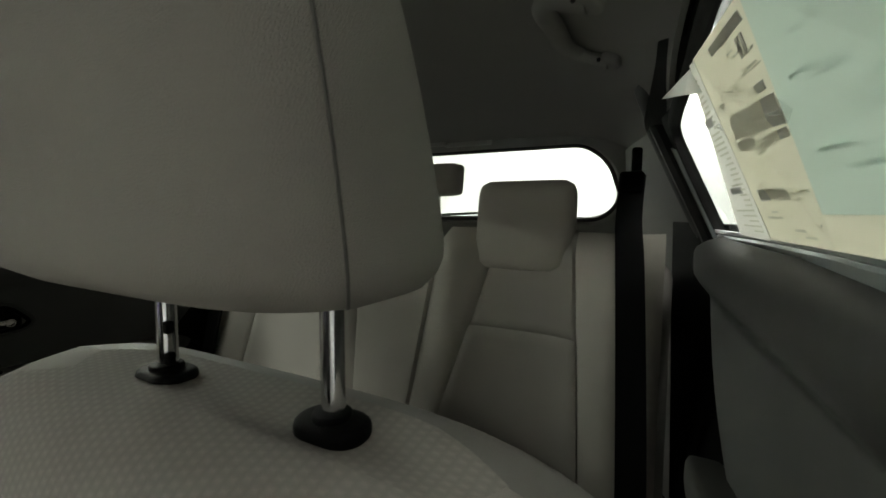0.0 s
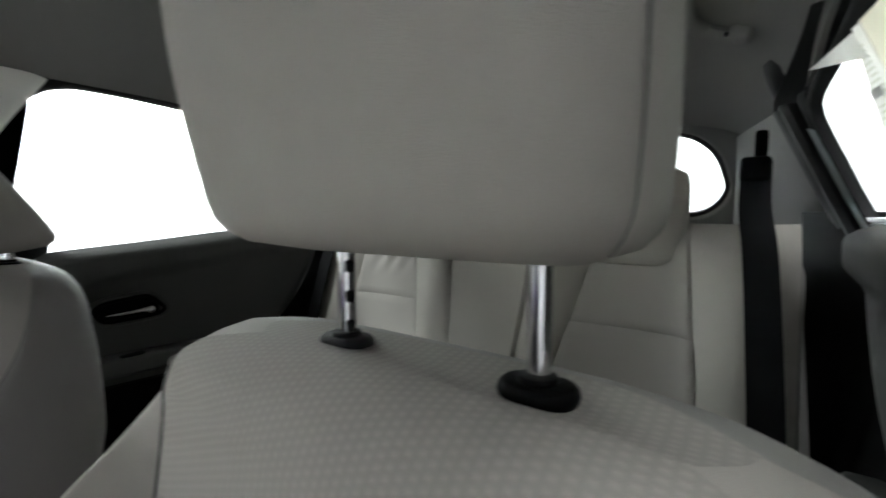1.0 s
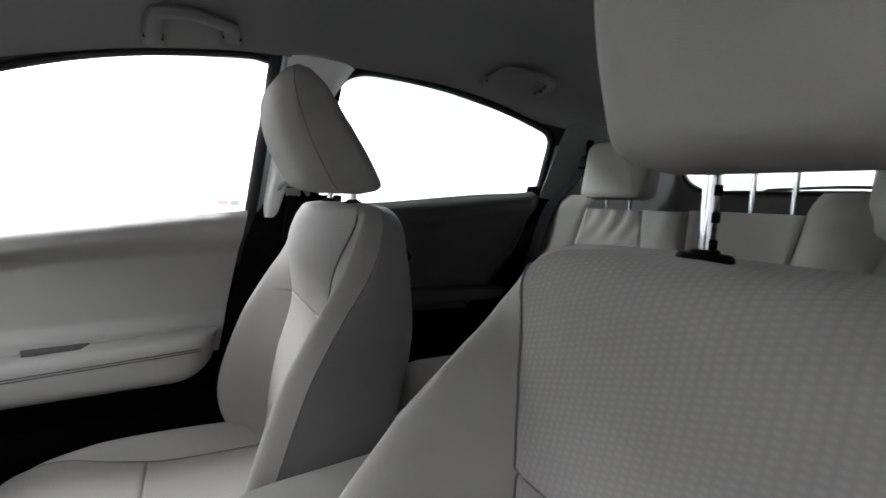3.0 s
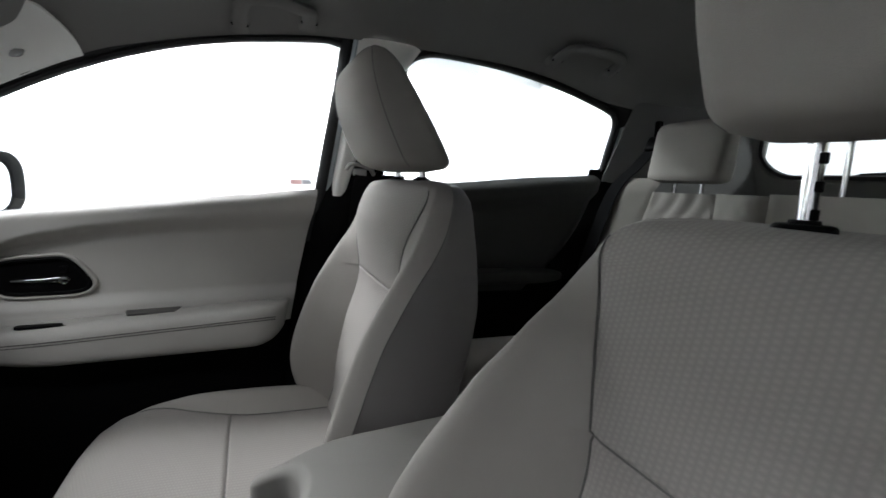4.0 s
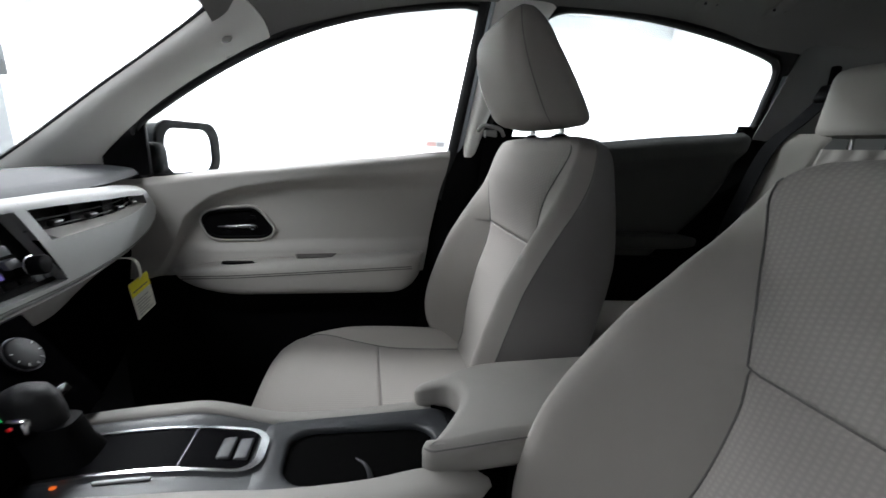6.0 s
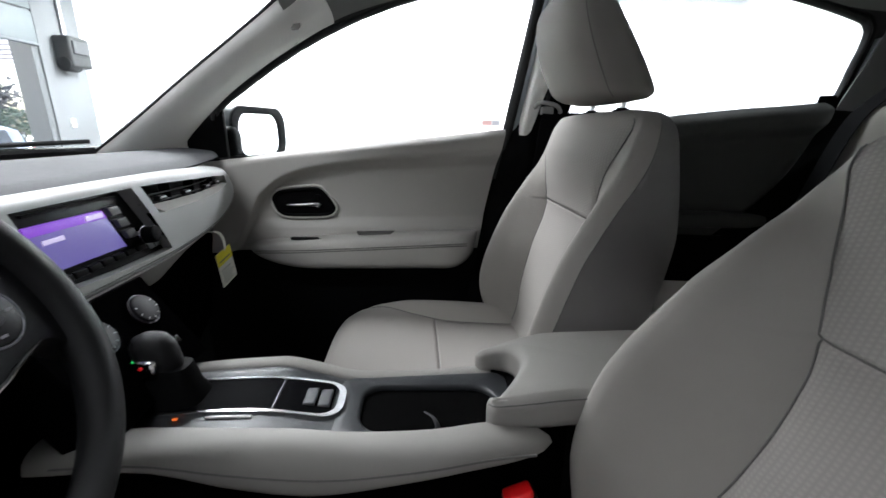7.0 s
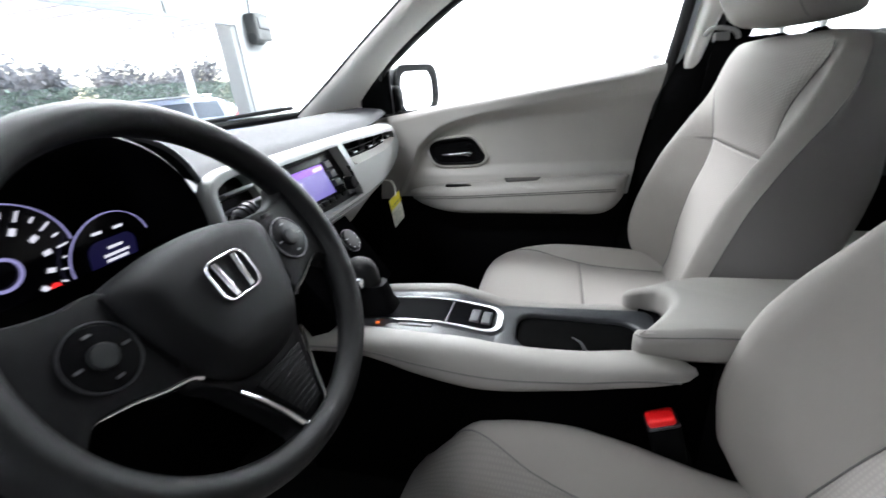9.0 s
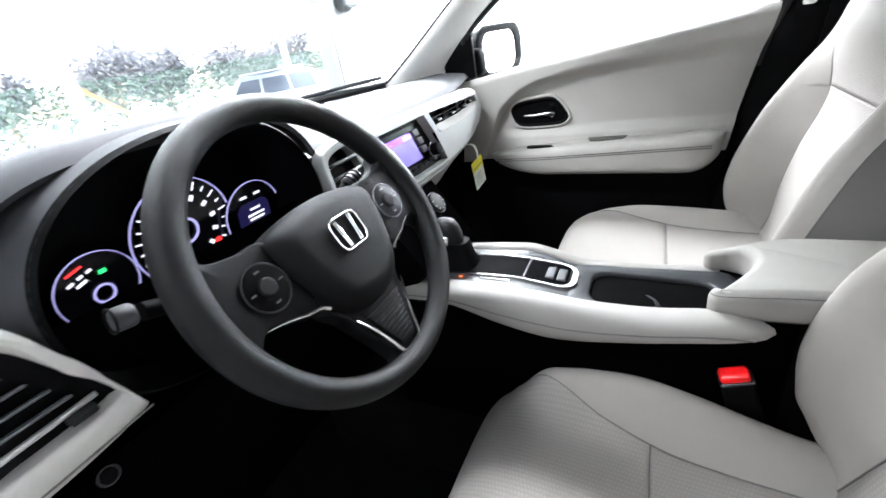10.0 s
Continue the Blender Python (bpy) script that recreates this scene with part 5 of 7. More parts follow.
for k in range(5):
    z = 0.975 + 0.019 * k
    part("vane", moved(box(0.078 - 0.006 * k, 0.020, 0.0045, (0, 0, 0), 0.0015, 2, rot=(24, 0, 0)), Matrix.Translation(face(0.150 + 0.003 * k, z, 0.013))), M_VANE, v2)

# instrument cluster: deep hood, dark floor, three dials
def hood_ring(a, y, b=None):
    """The mouth of the hood: a broad arch, fuller on the door side."""
    b = a if b is None else b
    out = []
    for k in range(72):
        w = 2 * math.pi * k / 72
        c, n = math.cos(w), math.sin(w)
        out.append(Vector((0.378 + (0.172 if c > 0 else 0.147) * a * spow(c, 0.92), y, 1.035 + 0.118 * b * spow(n, 0.92 if n > 0 else 0.6))))
    return out


hood = part("cluster_hood", loft([hood_ring(a, -0.868 - dd) for a, dd in ((1.0, -0.006), (1.03, 0.0), (1.015, 0.006), (0.97, 0.03), (0.92, 0.09), (0.88, 0.13))], cap=False), M_BLACK, dash, "deep black instrument hood")


def hood_skin(u, v):
    w = radians(-4 + 102 * u)
    ax, az = 1.02 + 0.75 * v, 1.02 + 0.05 * math.sin(math.pi * min(2 * v, 1)) - 0.16 * v
    return Vector((0.378 + 0.172 * ax * spow(math.cos(w), 0.92), -0.866 - 0.30 * v, 1.035 + 0.118 * az * spow(math.sin(w), 0.92)))


part("hood_surround", sheet(hood_skin, 44, 12, 0.003), M_DASHTOP, dash, "dark grey skin round the instruments")
part("hood_back", prism(rounded(0.42, 0.24, 0.05), 0.004, m=Matrix.Translation((0.38, -0.985, 1.02)) @ Euler((radians(80), 0, 0)).to_matrix().to_4x4()), M_BLACK, hood)
M_DIAL = mat("dial_face", (0.004, 0.004, 0.006), 0.25, var=0.1)
M_RING = glow("dial_ring", (0.56, 0.52, 1.0), 0.0377)
M_TICK = glow("dial_marks", (0.92, 0.9, 1.0), 0.060)
M_GREEN = glow("green_lamp", (0.05, 0.9, 0.2), 0.07296)
M_REDLAMP = glow("red_lamp", (1.0, 0.03, 0.03), 0.07904)


def dial(cx, cz, r, ticks, a0, a1):
    m = Matrix.Translation((cx, -0.945 + 0.17 * (1.0 - cz), cz)) @ Matrix(((-1, 0, 0, 0), (0, 0.17, 0.985, 0), (0, 0.985, -0.17, 0), (0, 0, 0, 1)))
    d = part("dial", cyl(r, 0.01, (0, 0, 0), seg=48), M_DIAL, dash, "black dial face")
    d.data.transform(m)
    n = 64
    o = [(r * 1.03 * math.cos(2 * math.pi * k / n), r * 1.03 * math.sin(2 * math.pi * k / n)) for k in range(n)]
    i = [(x * 0.982, y * 0.982) for x, y in o]
    part("dial_ring", ring_plate(o, i, 0.002, m @ Matrix.Translation((0, 0, 0.005)), 0.0005), M_RING, d, "violet lit ring")
    for k in range(ticks):
        a = radians(a0 + (a1 - a0) * k / max(ticks - 1, 1))
        big = k % 2 == 0
        part("dial_mark", moved(box(0.010 if big else 0.006, 0.0018, 0.0006, (r * 0.86, 0, 0.0062)), m @ Matrix.Rotation(a, 4, "Z")), M_TICK, d, smooth=False)
        if big:
            part("dial_figure", moved(box(0.0068, 0.0048, 0.0006, (r * 0.63, 0, 0.0062)), m @ Matrix.Rotation(a, 4, "Z")), M_TICK, d, smooth=False)
    return d, m


d1, m1 = dial(0.377, 1.039, 0.061, 21, 225, -45)
part("dial_hub", ring_plate([(0.016 * math.cos(2 * math.pi * k / 32), 0.016 * math.sin(2 * math.pi * k / 32)) for k in range(32)], [(0.013 * math.cos(2 * math.pi * k / 32), 0.013 * math.sin(2 * math.pi * k / 32)) for k in range(32)], 0.001, m1 @ Matrix.Translation((0, 0, 0.006))), M_RING, d1)
part("warning_lamp", moved(cyl(0.0048, 0.001, (0.036, -0.030, 0.0062), seg=16), m1), M_REDLAMP, d1, "red warning lamp")
d2, m2 = dial(0.283, 1.021, 0.044, 0, 0, 0)
part("dial_screen", prism(rounded(0.052, 0.044, 0.012), 0.0008, m=m2 @ Matrix.Translation((0, -0.004, 0.0055))), glow("dial_screen", (0.2, 0.17, 1.0), 0.0022), d2, "dim violet trip display")
for y, w in ((0.008, 0.016), (0.0, 0.028), (-0.006, 0.024), (-0.013, 0.012), (-0.021, 0.03)):
    part("display_line", moved(box(w, 0.003 if w > 0.013 else 0.005, 0.0006, (0.002, y, 0.0068)), m2), M_TICK, d2, smooth=False)
for x in (-0.013, 0.010):
    part("display_line", moved(box(0.010, 0.003, 0.0006, (x, 0.027, 0.0062)), m2), M_TICK, d2, smooth=False)
d3, m3 = dial(0.480, 1.026, 0.037, 0, 0, 0)
m3 = m3 @ Matrix.Diagonal((0.86, 0.86, 1.0, 1.0))
part("dial_figure", ring_plate([(0.012 * math.cos(2 * math.pi * k / 32), 0.012 * math.sin(2 * math.pi * k / 32)) for k in range(32)], [(0.0095 * math.cos(2 * math.pi * k / 32), 0.0095 * math.sin(2 * math.pi * k / 32)) for k in range(32)], 0.001, m3 @ Matrix.Translation((0.002, -0.008, 0.006))), M_RING, d3)
part("fuel_bar", moved(box(0.018, 0.0026, 0.0006, (-0.016, 0.031, 0.0062), rot=(0, 0, 16)), m3), M_REDLAMP, d3, "red scale end")
for mx, my, mw in ((-0.024, 0.018, 0.007), (-0.013, 0.022, 0.006), (-0.003, 0.025, 0.006), (-0.014, 0.014, 0.012)):
    part("dial_mark", moved(box(mw, 0.0032, 0.0006, (mx, my, 0.0062), rot=(0, 0, 18)), m3), M_TICK, d3, smooth=False)
part("green_lamp", moved(box(0.008, 0.005, 0.0006, (0.009, 0.018, 0.0062), 0.0002, 1), m3), M_GREEN, d3, "green indicator lamp")

# side vent and band beside the driver's door
def shift(bm):
    return moved(bm, Matrix.Translation((0.0, 0.004, 0.0)))


lo_ = [(p.x, p.y) for p in smooth_line([(a, b, 0) for a, b in [(0.72, 1.112), (0.62, 1.096), (0.574, 1.060), (0.551, 1.012), (0.531, 0.958), (0.536, 0.944), (0.61, 0.936), (0.72, 0.936)]], 5, True)]
li_ = [(p.x, p.y) for p in smooth_line([(a, b, 0) for a, b in [(0.71, 1.096), (0.626, 1.080), (0.582, 1.046), (0.560, 1.010), (0.541, 0.977), (0.545, 0.966), (0.612, 0.962), (0.71, 0.962)]], 5, True)]
part("side_vent_surround", shift(face_ring(lo_, li_, 0.03, 0.010)), M_PAD, dash, "light grey side vent surround")
part("side_band_stitch", shift(tube([face(0.528 + 0.02 * i, 0.9475 - 0.0008 * i, 0.030) for i in range(9)], 0.0010, 6)), M_SEAM, dash)
sv = part("side_vent", shift(face_prism(li_, 0.008, 0.001, 1)), M_BLACK, dash, "black side air vent")
for k in range(7):
    part("vane", shift(moved(box(0.140 - 0.008 * k, 0.014, 0.0024, (0, 0, 0), 0.0008, 2, rot=(20, 0, 0)), Matrix.Translation(face(0.634 + 0.004 * k, 0.988 + 0.0125 * k, 0.016)))), M_VANE, sv)
part("vent_strip", shift(tube([face(0.552, 0.980, 0.020), face(0.62, 0.978, 0.021), face(0.70, 0.977, 0.021)], 0.0026, 8)), M_SATIN, sv, "satin strip")
part("vent_slider", shift(box(0.020, 0.010, 0.007, tuple(face(0.566, 0.972, 0.020)), 0.002)), M_DARK, sv)
knee = part("start_button", moved(cyl(0.0075, 0.008, seg=28, bevel=0.002), Matrix.Translation((0.576, -0.856, 0.912)) @ Euler((radians(-78), 0, 0)).to_matrix().to_4x4()), M_BLACK, dash, "round black button")
part("button_ring", moved(tube([(0.0078 * math.cos(2 * math.pi * k / 28), 0.0078 * math.sin(2 * math.pi * k / 28), 0.003) for k in range(28)], 0.0007, 6, True), Matrix.Translation((0.576, -0.856, 0.912)) @ Euler((radians(-78), 0, 0)).to_matrix().to_4x4()), M_DULL, knee)
part("knee_panel", sheet(lambda u, v: Vector((0.16 + 0.50 * u, -0.86 - 0.10 * v, 0.92 - 0.22 * v)), 12, 8, 0.006), M_SHADEBLACK, dash, "black knee panel")

# climate panel under the screen
M_STALK = mat("stalk_grey", (0.036, 0.037, 0.040), 0.5, bump=0.4, bscale=900)
M_MARK = mat("button_print", (0.10, 0.10, 0.105), 0.6)
M_STACK = mat("climate_black", (0.0016, 0.0016, 0.0018), 0.6, var=0.2, spec=0.0)


def stack(x, t, out=0.0):
    """A point on the sloping centre stack: t 0 at the top, 1 where it meets the console."""
    return Vector((x, -0.862 + 0.075 * t + out * 0.8, 0.942 - 0.115 * t + out * 0.6))


part("stack_panel", sheet(lambda u, v: stack(-0.066 + 0.19 * u, v), 12, 10, 0.006), M_STACK, dash, "gloss black climate panel")
SM = Euler((radians(55), 0, radians(180))).to_matrix().to_4x4()
for cx, t, r in ((-0.025, 0.30, 0.021), (0.058, 0.30, 0.021)):
    p = stack(cx, t, 0.006)
    k = part("climate_dial", moved(cyl(r, 0.016, seg=32, bevel=0.003), Matrix.Translation(p) @ Euler((radians(-55), 0, 0)).to_matrix().to_4x4()), mat("dial_grey", (0.008, 0.008, 0.009), 0.45, spec=0.1), dash, "dark climate dial")
    part("dial_rim", moved(tube([(r * 1.02 * math.cos(2 * math.pi * i / 32), r * 1.02 * math.sin(2 * math.pi * i / 32), 0.004) for i in range(32)], 0.0010, 6, True), Matrix.Translation(p) @ Euler((radians(-55), 0, 0)).to_matrix().to_4x4()), M_DULL, k, "dull dark rim")
    for j in range(7):
        part("dial_tick", moved(box(0.0035, 0.0009, 0.0005, (r * 0.80, 0, 0.0083)), Matrix.Translation(p) @ Euler((radians(-55), 0, 0)).to_matrix().to_4x4() @ Matrix.Rotation(radians(-20 + 37 * j), 4, "Z")), M_INKPALE, k, smooth=False)
for i in range(3):
    p = stack(0.03 - 0.03 * i, 0.72, 0.004)
    part("climate_key", moved(box(0.022, 0.012, 0.006, (0, 0, 0), 0.002), Matrix.Translation(p) @ Euler((radians(-55), 0, 0)).to_matrix().to_4x4()), M_PIANO, dash)
part("key_lamp", moved(box(0.005, 0.003, 0.002), Matrix.Translation(stack(0.045, 0.62, 0.006)) @ Euler((radians(-55), 0, 0)).to_matrix().to_4x4()), M_GREEN, dash, "green key lamp")
for sg in (-1, 1):
    part("stack_cheek", sheet(lambda u, v: stack((0.124 if sg > 0 else -0.068) + sg * 0.015 * u, 0.9 * v, -0.04 * u), 5, 10, 0.006), M_SHADEBLACK, dash)

# tag that hangs from the glove box
tag = empty("paper_tag", label="yellow and white paper tag hanging under the dashboard", category="tag")
TM = Matrix.Translation((-0.410, -0.892, 0.849)) @ Euler((radians(90), radians(-11), radians(174))).to_matrix().to_4x4() @ Matrix.Diagonal((1.0, 0.82, 1.0, 1.0))
part("card", prism(rounded(0.062, 0.098, 0.003, 2), 0.0006, m=TM), M_PAPER, tag, "white lower half")
part("header", prism([(-0.031, 0.012), (0.031, 0.012), (0.031, 0.049), (-0.031, 0.049)], 0.0005, m=TM @ Matrix.Translation((0, 0, 0.0008))), M_YELLOW, tag, "yellow upper half")
for k in range(7):
    part("text_bar", prism([(-0.024, 0), (0.022 - 0.006 * (k % 3), 0), (0.022 - 0.006 * (k % 3), 0.0028), (-0.024, 0.0028)], 0.0003, m=TM @ Matrix.Translation((0, 0.0 - 0.0075 * k + (0.004 if k else 0.022), 0.0014))), M_INKPALE if k else M_INK, tag)
part("string", ribbon(smooth_line([(-0.412, -0.892, 0.880), (-0.408, -0.889, 0.900), (-0.402, -0.889, 0.918), (-0.396, -0.897, 0.930), (-0.390, -0.925, 0.932)], 5), 0.010, (1, 0, 0), 0.0008), M_PAPER, tag, "white paper strip")

# ---- steering wheel ----
TILT_W = radians(28)
WM = Matrix(((-1, 0, 0, 0.35), (0, -math.sin(TILT_W), math.cos(TILT_W), -0.752), (0, math.cos(TILT_W), math.sin(TILT_W), 1.021), (0, 0, 0, 1)))
wheel = empty("steering_wheel", WM, label="black steering wheel with buttons and chrome accents", category="steering wheel")
R = 0.1540
rim = []
for k in range(96):
    a = 2 * math.pi * k / 96
    rr = 0.0145 + 0.0008 * math.cos(2 * a) - 0.0014 * max(0.0, -math.sin(a))
    ra = R - 0.006 * max(0.0, -math.sin(a)) ** 2  # slightly flattened below
    rim.append([Vector(((ra + rr * math.cos(b)) * math.cos(a), (ra + rr * math.cos(b)) * math.sin(a), rr * 1.12 * math.sin(b))) for b in [2 * math.pi * j / 20 for j in range(20)]])
part("rim", loft(rim + rim[:1], cap=False), M_LEATHER, wheel, "thick black rim")


def dome(outline, base, height, inset=0.45, n=8):
    """A padded form over an outline: sides, a rolled edge and a crowned middle."""
    cx = sum(p[0] for p in outline) / len(outline)
    cy = sum(p[1] for p in outline) / len(outline)
    rings = [[Vector((x, y, base)) for x, y in outline]]
    for i in range(n + 1):
        t = i / n
        k = 1 - inset * (1 - math.cos(t * math.pi / 2))
        rings.append([Vector((cx + (x - cx) * k, cy + (y - cy) * k, base + height * (0.35 + 0.65 * math.sin(t * math.pi / 2)))) for x, y in outline])
    for k in (0.3, 0.05):
        rings.append([Vector((cx + (x - cx) * k * (1 - inset) / 0.55, cy + (y - cy) * k * (1 - inset) / 0.55, base + height * 1.04)) for x, y in outline])
    return loft(rings)


hub_o = [(p.x, p.y) for p in smooth_line([(a, b, 0) for a, b in [(-0.076, 0.036), (-0.040, 0.047), (0.0, 0.050), (0.040, 0.047), (0.076, 0.036), (0.078, 0.012), (0.064, -0.032), (0.044, -0.062), (0.018, -0.074), (-0.018, -0.074), (-0.044, -0.062), (-0.064, -0.032), (-0.078, 0.012)]], 6, True)]
part("airbag_pad", dome(hub_o, -0.02, 0.040, 0.40), M_HUB, wheel, "black padded centre")
for sg in (-1, 1):
    # the spoke widens where it runs into the rim
    sp = [(sg * 0.070, 0.038), (sg * 0.098, 0.041), (sg * 0.126, 0.047), (sg * 0.142, 0.062), (sg * 0.154, 0.040), (sg * 0.156, 0.0), (sg * 0.150, -0.044), (sg * 0.138, -0.040), (sg * 0.122, -0.028), (sg * 0.092, -0.034), (sg * 0.064, -0.043), (sg * 0.060, 0.0)]
    spd = [(p.x, p.y) for p in smooth_line([(a, b, 0) for a, b in sp], 5, True)]
    part("spoke", dome(spd, -0.022, 0.026, 0.10), M_HUB, wheel, "black side spoke")
    part("spoke_gap", tube(smooth_line([(sg * 0.0775, 0.034, 0.004), (sg * 0.0765, 0.010, 0.0045), (sg * 0.068, -0.030, 0.0045)], 5), 0.0012, 6), M_BLACK, wheel)
    bx = sg * 0.099
    b = part("button_pad", moved(cyl(0.0215, 0.008, seg=36, bevel=0.002), Matrix.Translation((bx, 0.003, 0.003))), M_RADIO, wheel, "round gloss button pad")
    part("button_ring", tube([(bx + 0.0218 * math.cos(2 * math.pi * i / 40), 0.003 + 0.0218 * math.sin(2 * math.pi * i / 40), 0.0062) for i in range(40)], 0.0009, 6, True), M_DULL, b, "satin ring")
    part("button", moved(cyl(0.0085, 0.006, seg=24, bevel=0.0015), Matrix.Translation((bx, 0.003, 0.007))), M_DARK, b)
    for a in range(4):
        part("button_mark", box(0.005, 0.0018, 0.0006, (bx + 0.0150 * math.cos(a * math.pi / 2), 0.003 + 0.0150 * math.sin(a * math.pi / 2), 0.0074)), M_MARK, b)
    if sg > 0:
        part("key", moved(box(0.014, 0.005, 0.003, r=0.001), Matrix.Translation((sg * 0.092, 0.033, 0.0035))), M_RADIO, wheel)
    part("chrome_accent", tube(smooth_line([(sg * 0.122, -0.026, 0.001), (sg * 0.104, -0.030, 0.0035), (sg * 0.084, -0.037, 0.0045), (sg * 0.068, -0.041, 0.0045), (sg * 0.060, -0.046, 0.004)], 5),
                               [0.0006 + 0.0020 * (i / 20) ** 0.7 for i in range(21)], 8), M_CHROME, wheel, "bright chrome accent")
    part("chrome_blade", tube(smooth_line([(sg * 0.044, -0.074, 0.002), (sg * 0.034, -0.092, 0.002), (sg * 0.025, -0.112, 0.001), (sg * 0.017, -0.134, 0.0), (sg * 0.010, -0.137, 0.0)], 5),
                              [0.0008 + 0.0024 * (i / 20) ** 0.8 for i in range(21)], 8), M_CHROME, wheel, "bright chrome accent")
low = [(-0.056, -0.040), (-0.048, -0.068), (-0.036, -0.096), (-0.022, -0.136), (-0.026, -0.152), (0.026, -0.152), (0.022, -0.136), (0.036, -0.096), (0.048, -0.068), (0.056, -0.040)]
lod = [(p.x, p.y) for p in smooth_line([(a, b_, 0) for a, b_ in low], 5, True)]
part("lower_spoke", dome(lod, -0.026, 0.024, 0.08), mat("spoke_gloss", (0.004, 0.004, 0.0045), 0.3, spec=0.14), wheel, "gloss black lower spoke")
inlay = part("spoke_inlay", prism([(-0.030, -0.080), (0.030, -0.080), (0.012, -0.128), (-0.012, -0.128)], 0.003, 0.001, m=Matrix.Translation((0, 0, -0.001))), M_HUB, wheel, "ribbed black inlay")
for k in range(9):
    w_ = 0.028 - 0.0019 * k
    part("rib", box(2 * w_, 0.0016, 0.0012, (0, -0.0835 - 0.005 * k, 0.0024), 0.0004, 1), M_HUB, inlay)
badge = empty("badge")
badge.parent = wheel
eo = [(x * (1.0 + 0.9 * y), y) for x, y in rounded(0.043, 0.036, 0.010, 5, 0, 0.002)]
ei = [(x * (1.0 + 0.9 * y), y) for x, y in rounded(0.0388, 0.0320, 0.009, 5, 0, 0.002)]
part("badge_frame", ring_plate(eo, ei, 0.004, Matrix.Translation((0, 0, 0.0212)), 0.0012), M_CHROME, badge, "chrome badge frame")
for sg in (1, -1):
    part("badge_bar", prism([(sg * 0.006, -0.013), (sg * 0.011, -0.013), (sg * 0.0135, 0.017), (sg * 0.0085, 0.017)], 0.0035, 0.001, m=Matrix.Translation((0, 0, 0.0212))), M_CHROME, badge, "plain chrome bar")
part("column", moved(cyl(0.045, 0.16, seg=28, bevel=0.01), Matrix.Translation((0, -0.01, -0.10))), M_BLACK, wheel, "black column shroud")
for sg, tip, r0, ln, lab in ((-1, (-0.176, 0.046, -0.040), 0.0092, 0.016, "black indicator stalk"), (1, (0.122, 0.050, -0.042), 0.0095, 0.028, "black wiper stalk")):
    tx, ty, tz = tip
    st = part("stalk", tube(smooth_line([(sg * 0.03, 0.012, -0.062), (0.6 * tx, 0.5 * ty + 0.004, -0.055), (tx - sg * 0.012, ty - 0.003, tz - 0.002)], 6), [0.0062] * 9 + [0.0075] * 4, 12), M_BLACK, wheel, lab)
    em = Matrix.Translation(tip) @ Euler((0, radians(90), radians(12 * sg))).to_matrix().to_4x4()
    part("stalk_end", moved(cyl(r0, ln, seg=28, bevel=0.004), em), M_STALK, st, "dull grey ribbed end")
    for k in range(3 if sg > 0 else 1):
        part("end_rib", moved(tube([((r0 + 0.0004) * math.cos(2 * math.pi * q / 24), (r0 + 0.0004) * math.sin(2 * math.pi * q / 24), -0.008 + 0.008 * k) for q in range(24)], 0.0010, 6, True), em), M_BLACK, st)

# ---- centre console ----
con = empty("centre_console", label="dark centre console with grey padded sides and chrome gear surround", category="console")
CZ = [(-0.86, 0.80), (-0.78, 0.815), (-0.66, 0.817), (-0.56, 0.802), (-0.48, 0.795), (-0.36, 0.792), (-0.10, 0.80)]


def con_top(x, y, out=0.0):
    return Vector((x, y, curve1(CZ, y) + out))


CX = 0.022
FAR_X = -0.030  # crest of the passenger side flank
FAR_TOP = [(-0.86, 0.812), (-0.782, 0.818), (-0.733, 0.8216), (-0.683, 0.8234), (-0.654, 0.8234), (-0.617, 0.814), (-0.573, 0.7995), (-0.535, 0.794), (-0.455, 0.793), (-0.374, 0.797), (-0.30, 0.80)]
pocket = [(x, y) for x, y in rounded(0.094, 0.178, 0.032, 8, CX + 0.022, -0.452)]
bm = ring_plate([(x, y) for x, y in rounded(0.146, 0.235, 0.02, 8, 0.044, -0.455)], pocket, 0.02, Matrix(), 0.006)
for v in bm.verts:
    v.co = con_top(v.co.x, v.co.y, v.co.z - 0.02 + (curve1(FAR_TOP, v.co.y) - curve1(CZ, v.co.y)) * step(0.0, -0.03, v.co.x))
part("pocket_rim", bm, M_CONSOLE, con, "satin dark grey rim")
# the well's black is set near zero to carry its deep shade
part("pocket", loft([[con_top(x, y, d) if d > -0.05 else Vector((x, y, 0.56)) for x, y in offset(pocket, o)] for o, d in ((0.0, -0.008), (-0.002, -0.03), (-0.008, -0.10))]), mat("well_shade_black", (0.0015, 0.0015, 0.0015), 0.9, spec=0.02), con, "black cup well with its shade put into the colour")
part("well_clip", tube(smooth_line([(0.088, -0.443, 0.780), (0.083, -0.444, 0.794), (0.072, -0.449, 0.799), (0.056, -0.460, 0.796)], 5), [0.0042 - 0.00022 * i for i in range(16)], 8, flat=0.6), M_DULL, con, "grey cup clip")
def forward_top(u, v):
    """Satin upper face: level round the gear gate, rising to the flank's crest on the far side."""
    x, y = -0.030 + 0.146 * u, -0.86 + 0.29 * v
    far = step(0.016, -0.028, x)
    q = con_top(x, y, -0.006 * abs(2 * u - 1) ** 6 - 0.004 * math.exp(-((x - 0.0) / 0.012) ** 2))
    q.z += (curve1(FAR_TOP, y) - curve1(CZ, y)) * far
    return q


part("forward_top", sheet(forward_top, 30, 40, 0.006), M_CONSOLE, con, "satin dark grey upper face")
gate_o = rounded(0.074, 0.245, 0.026, 8, CX + 0.016, -0.685)
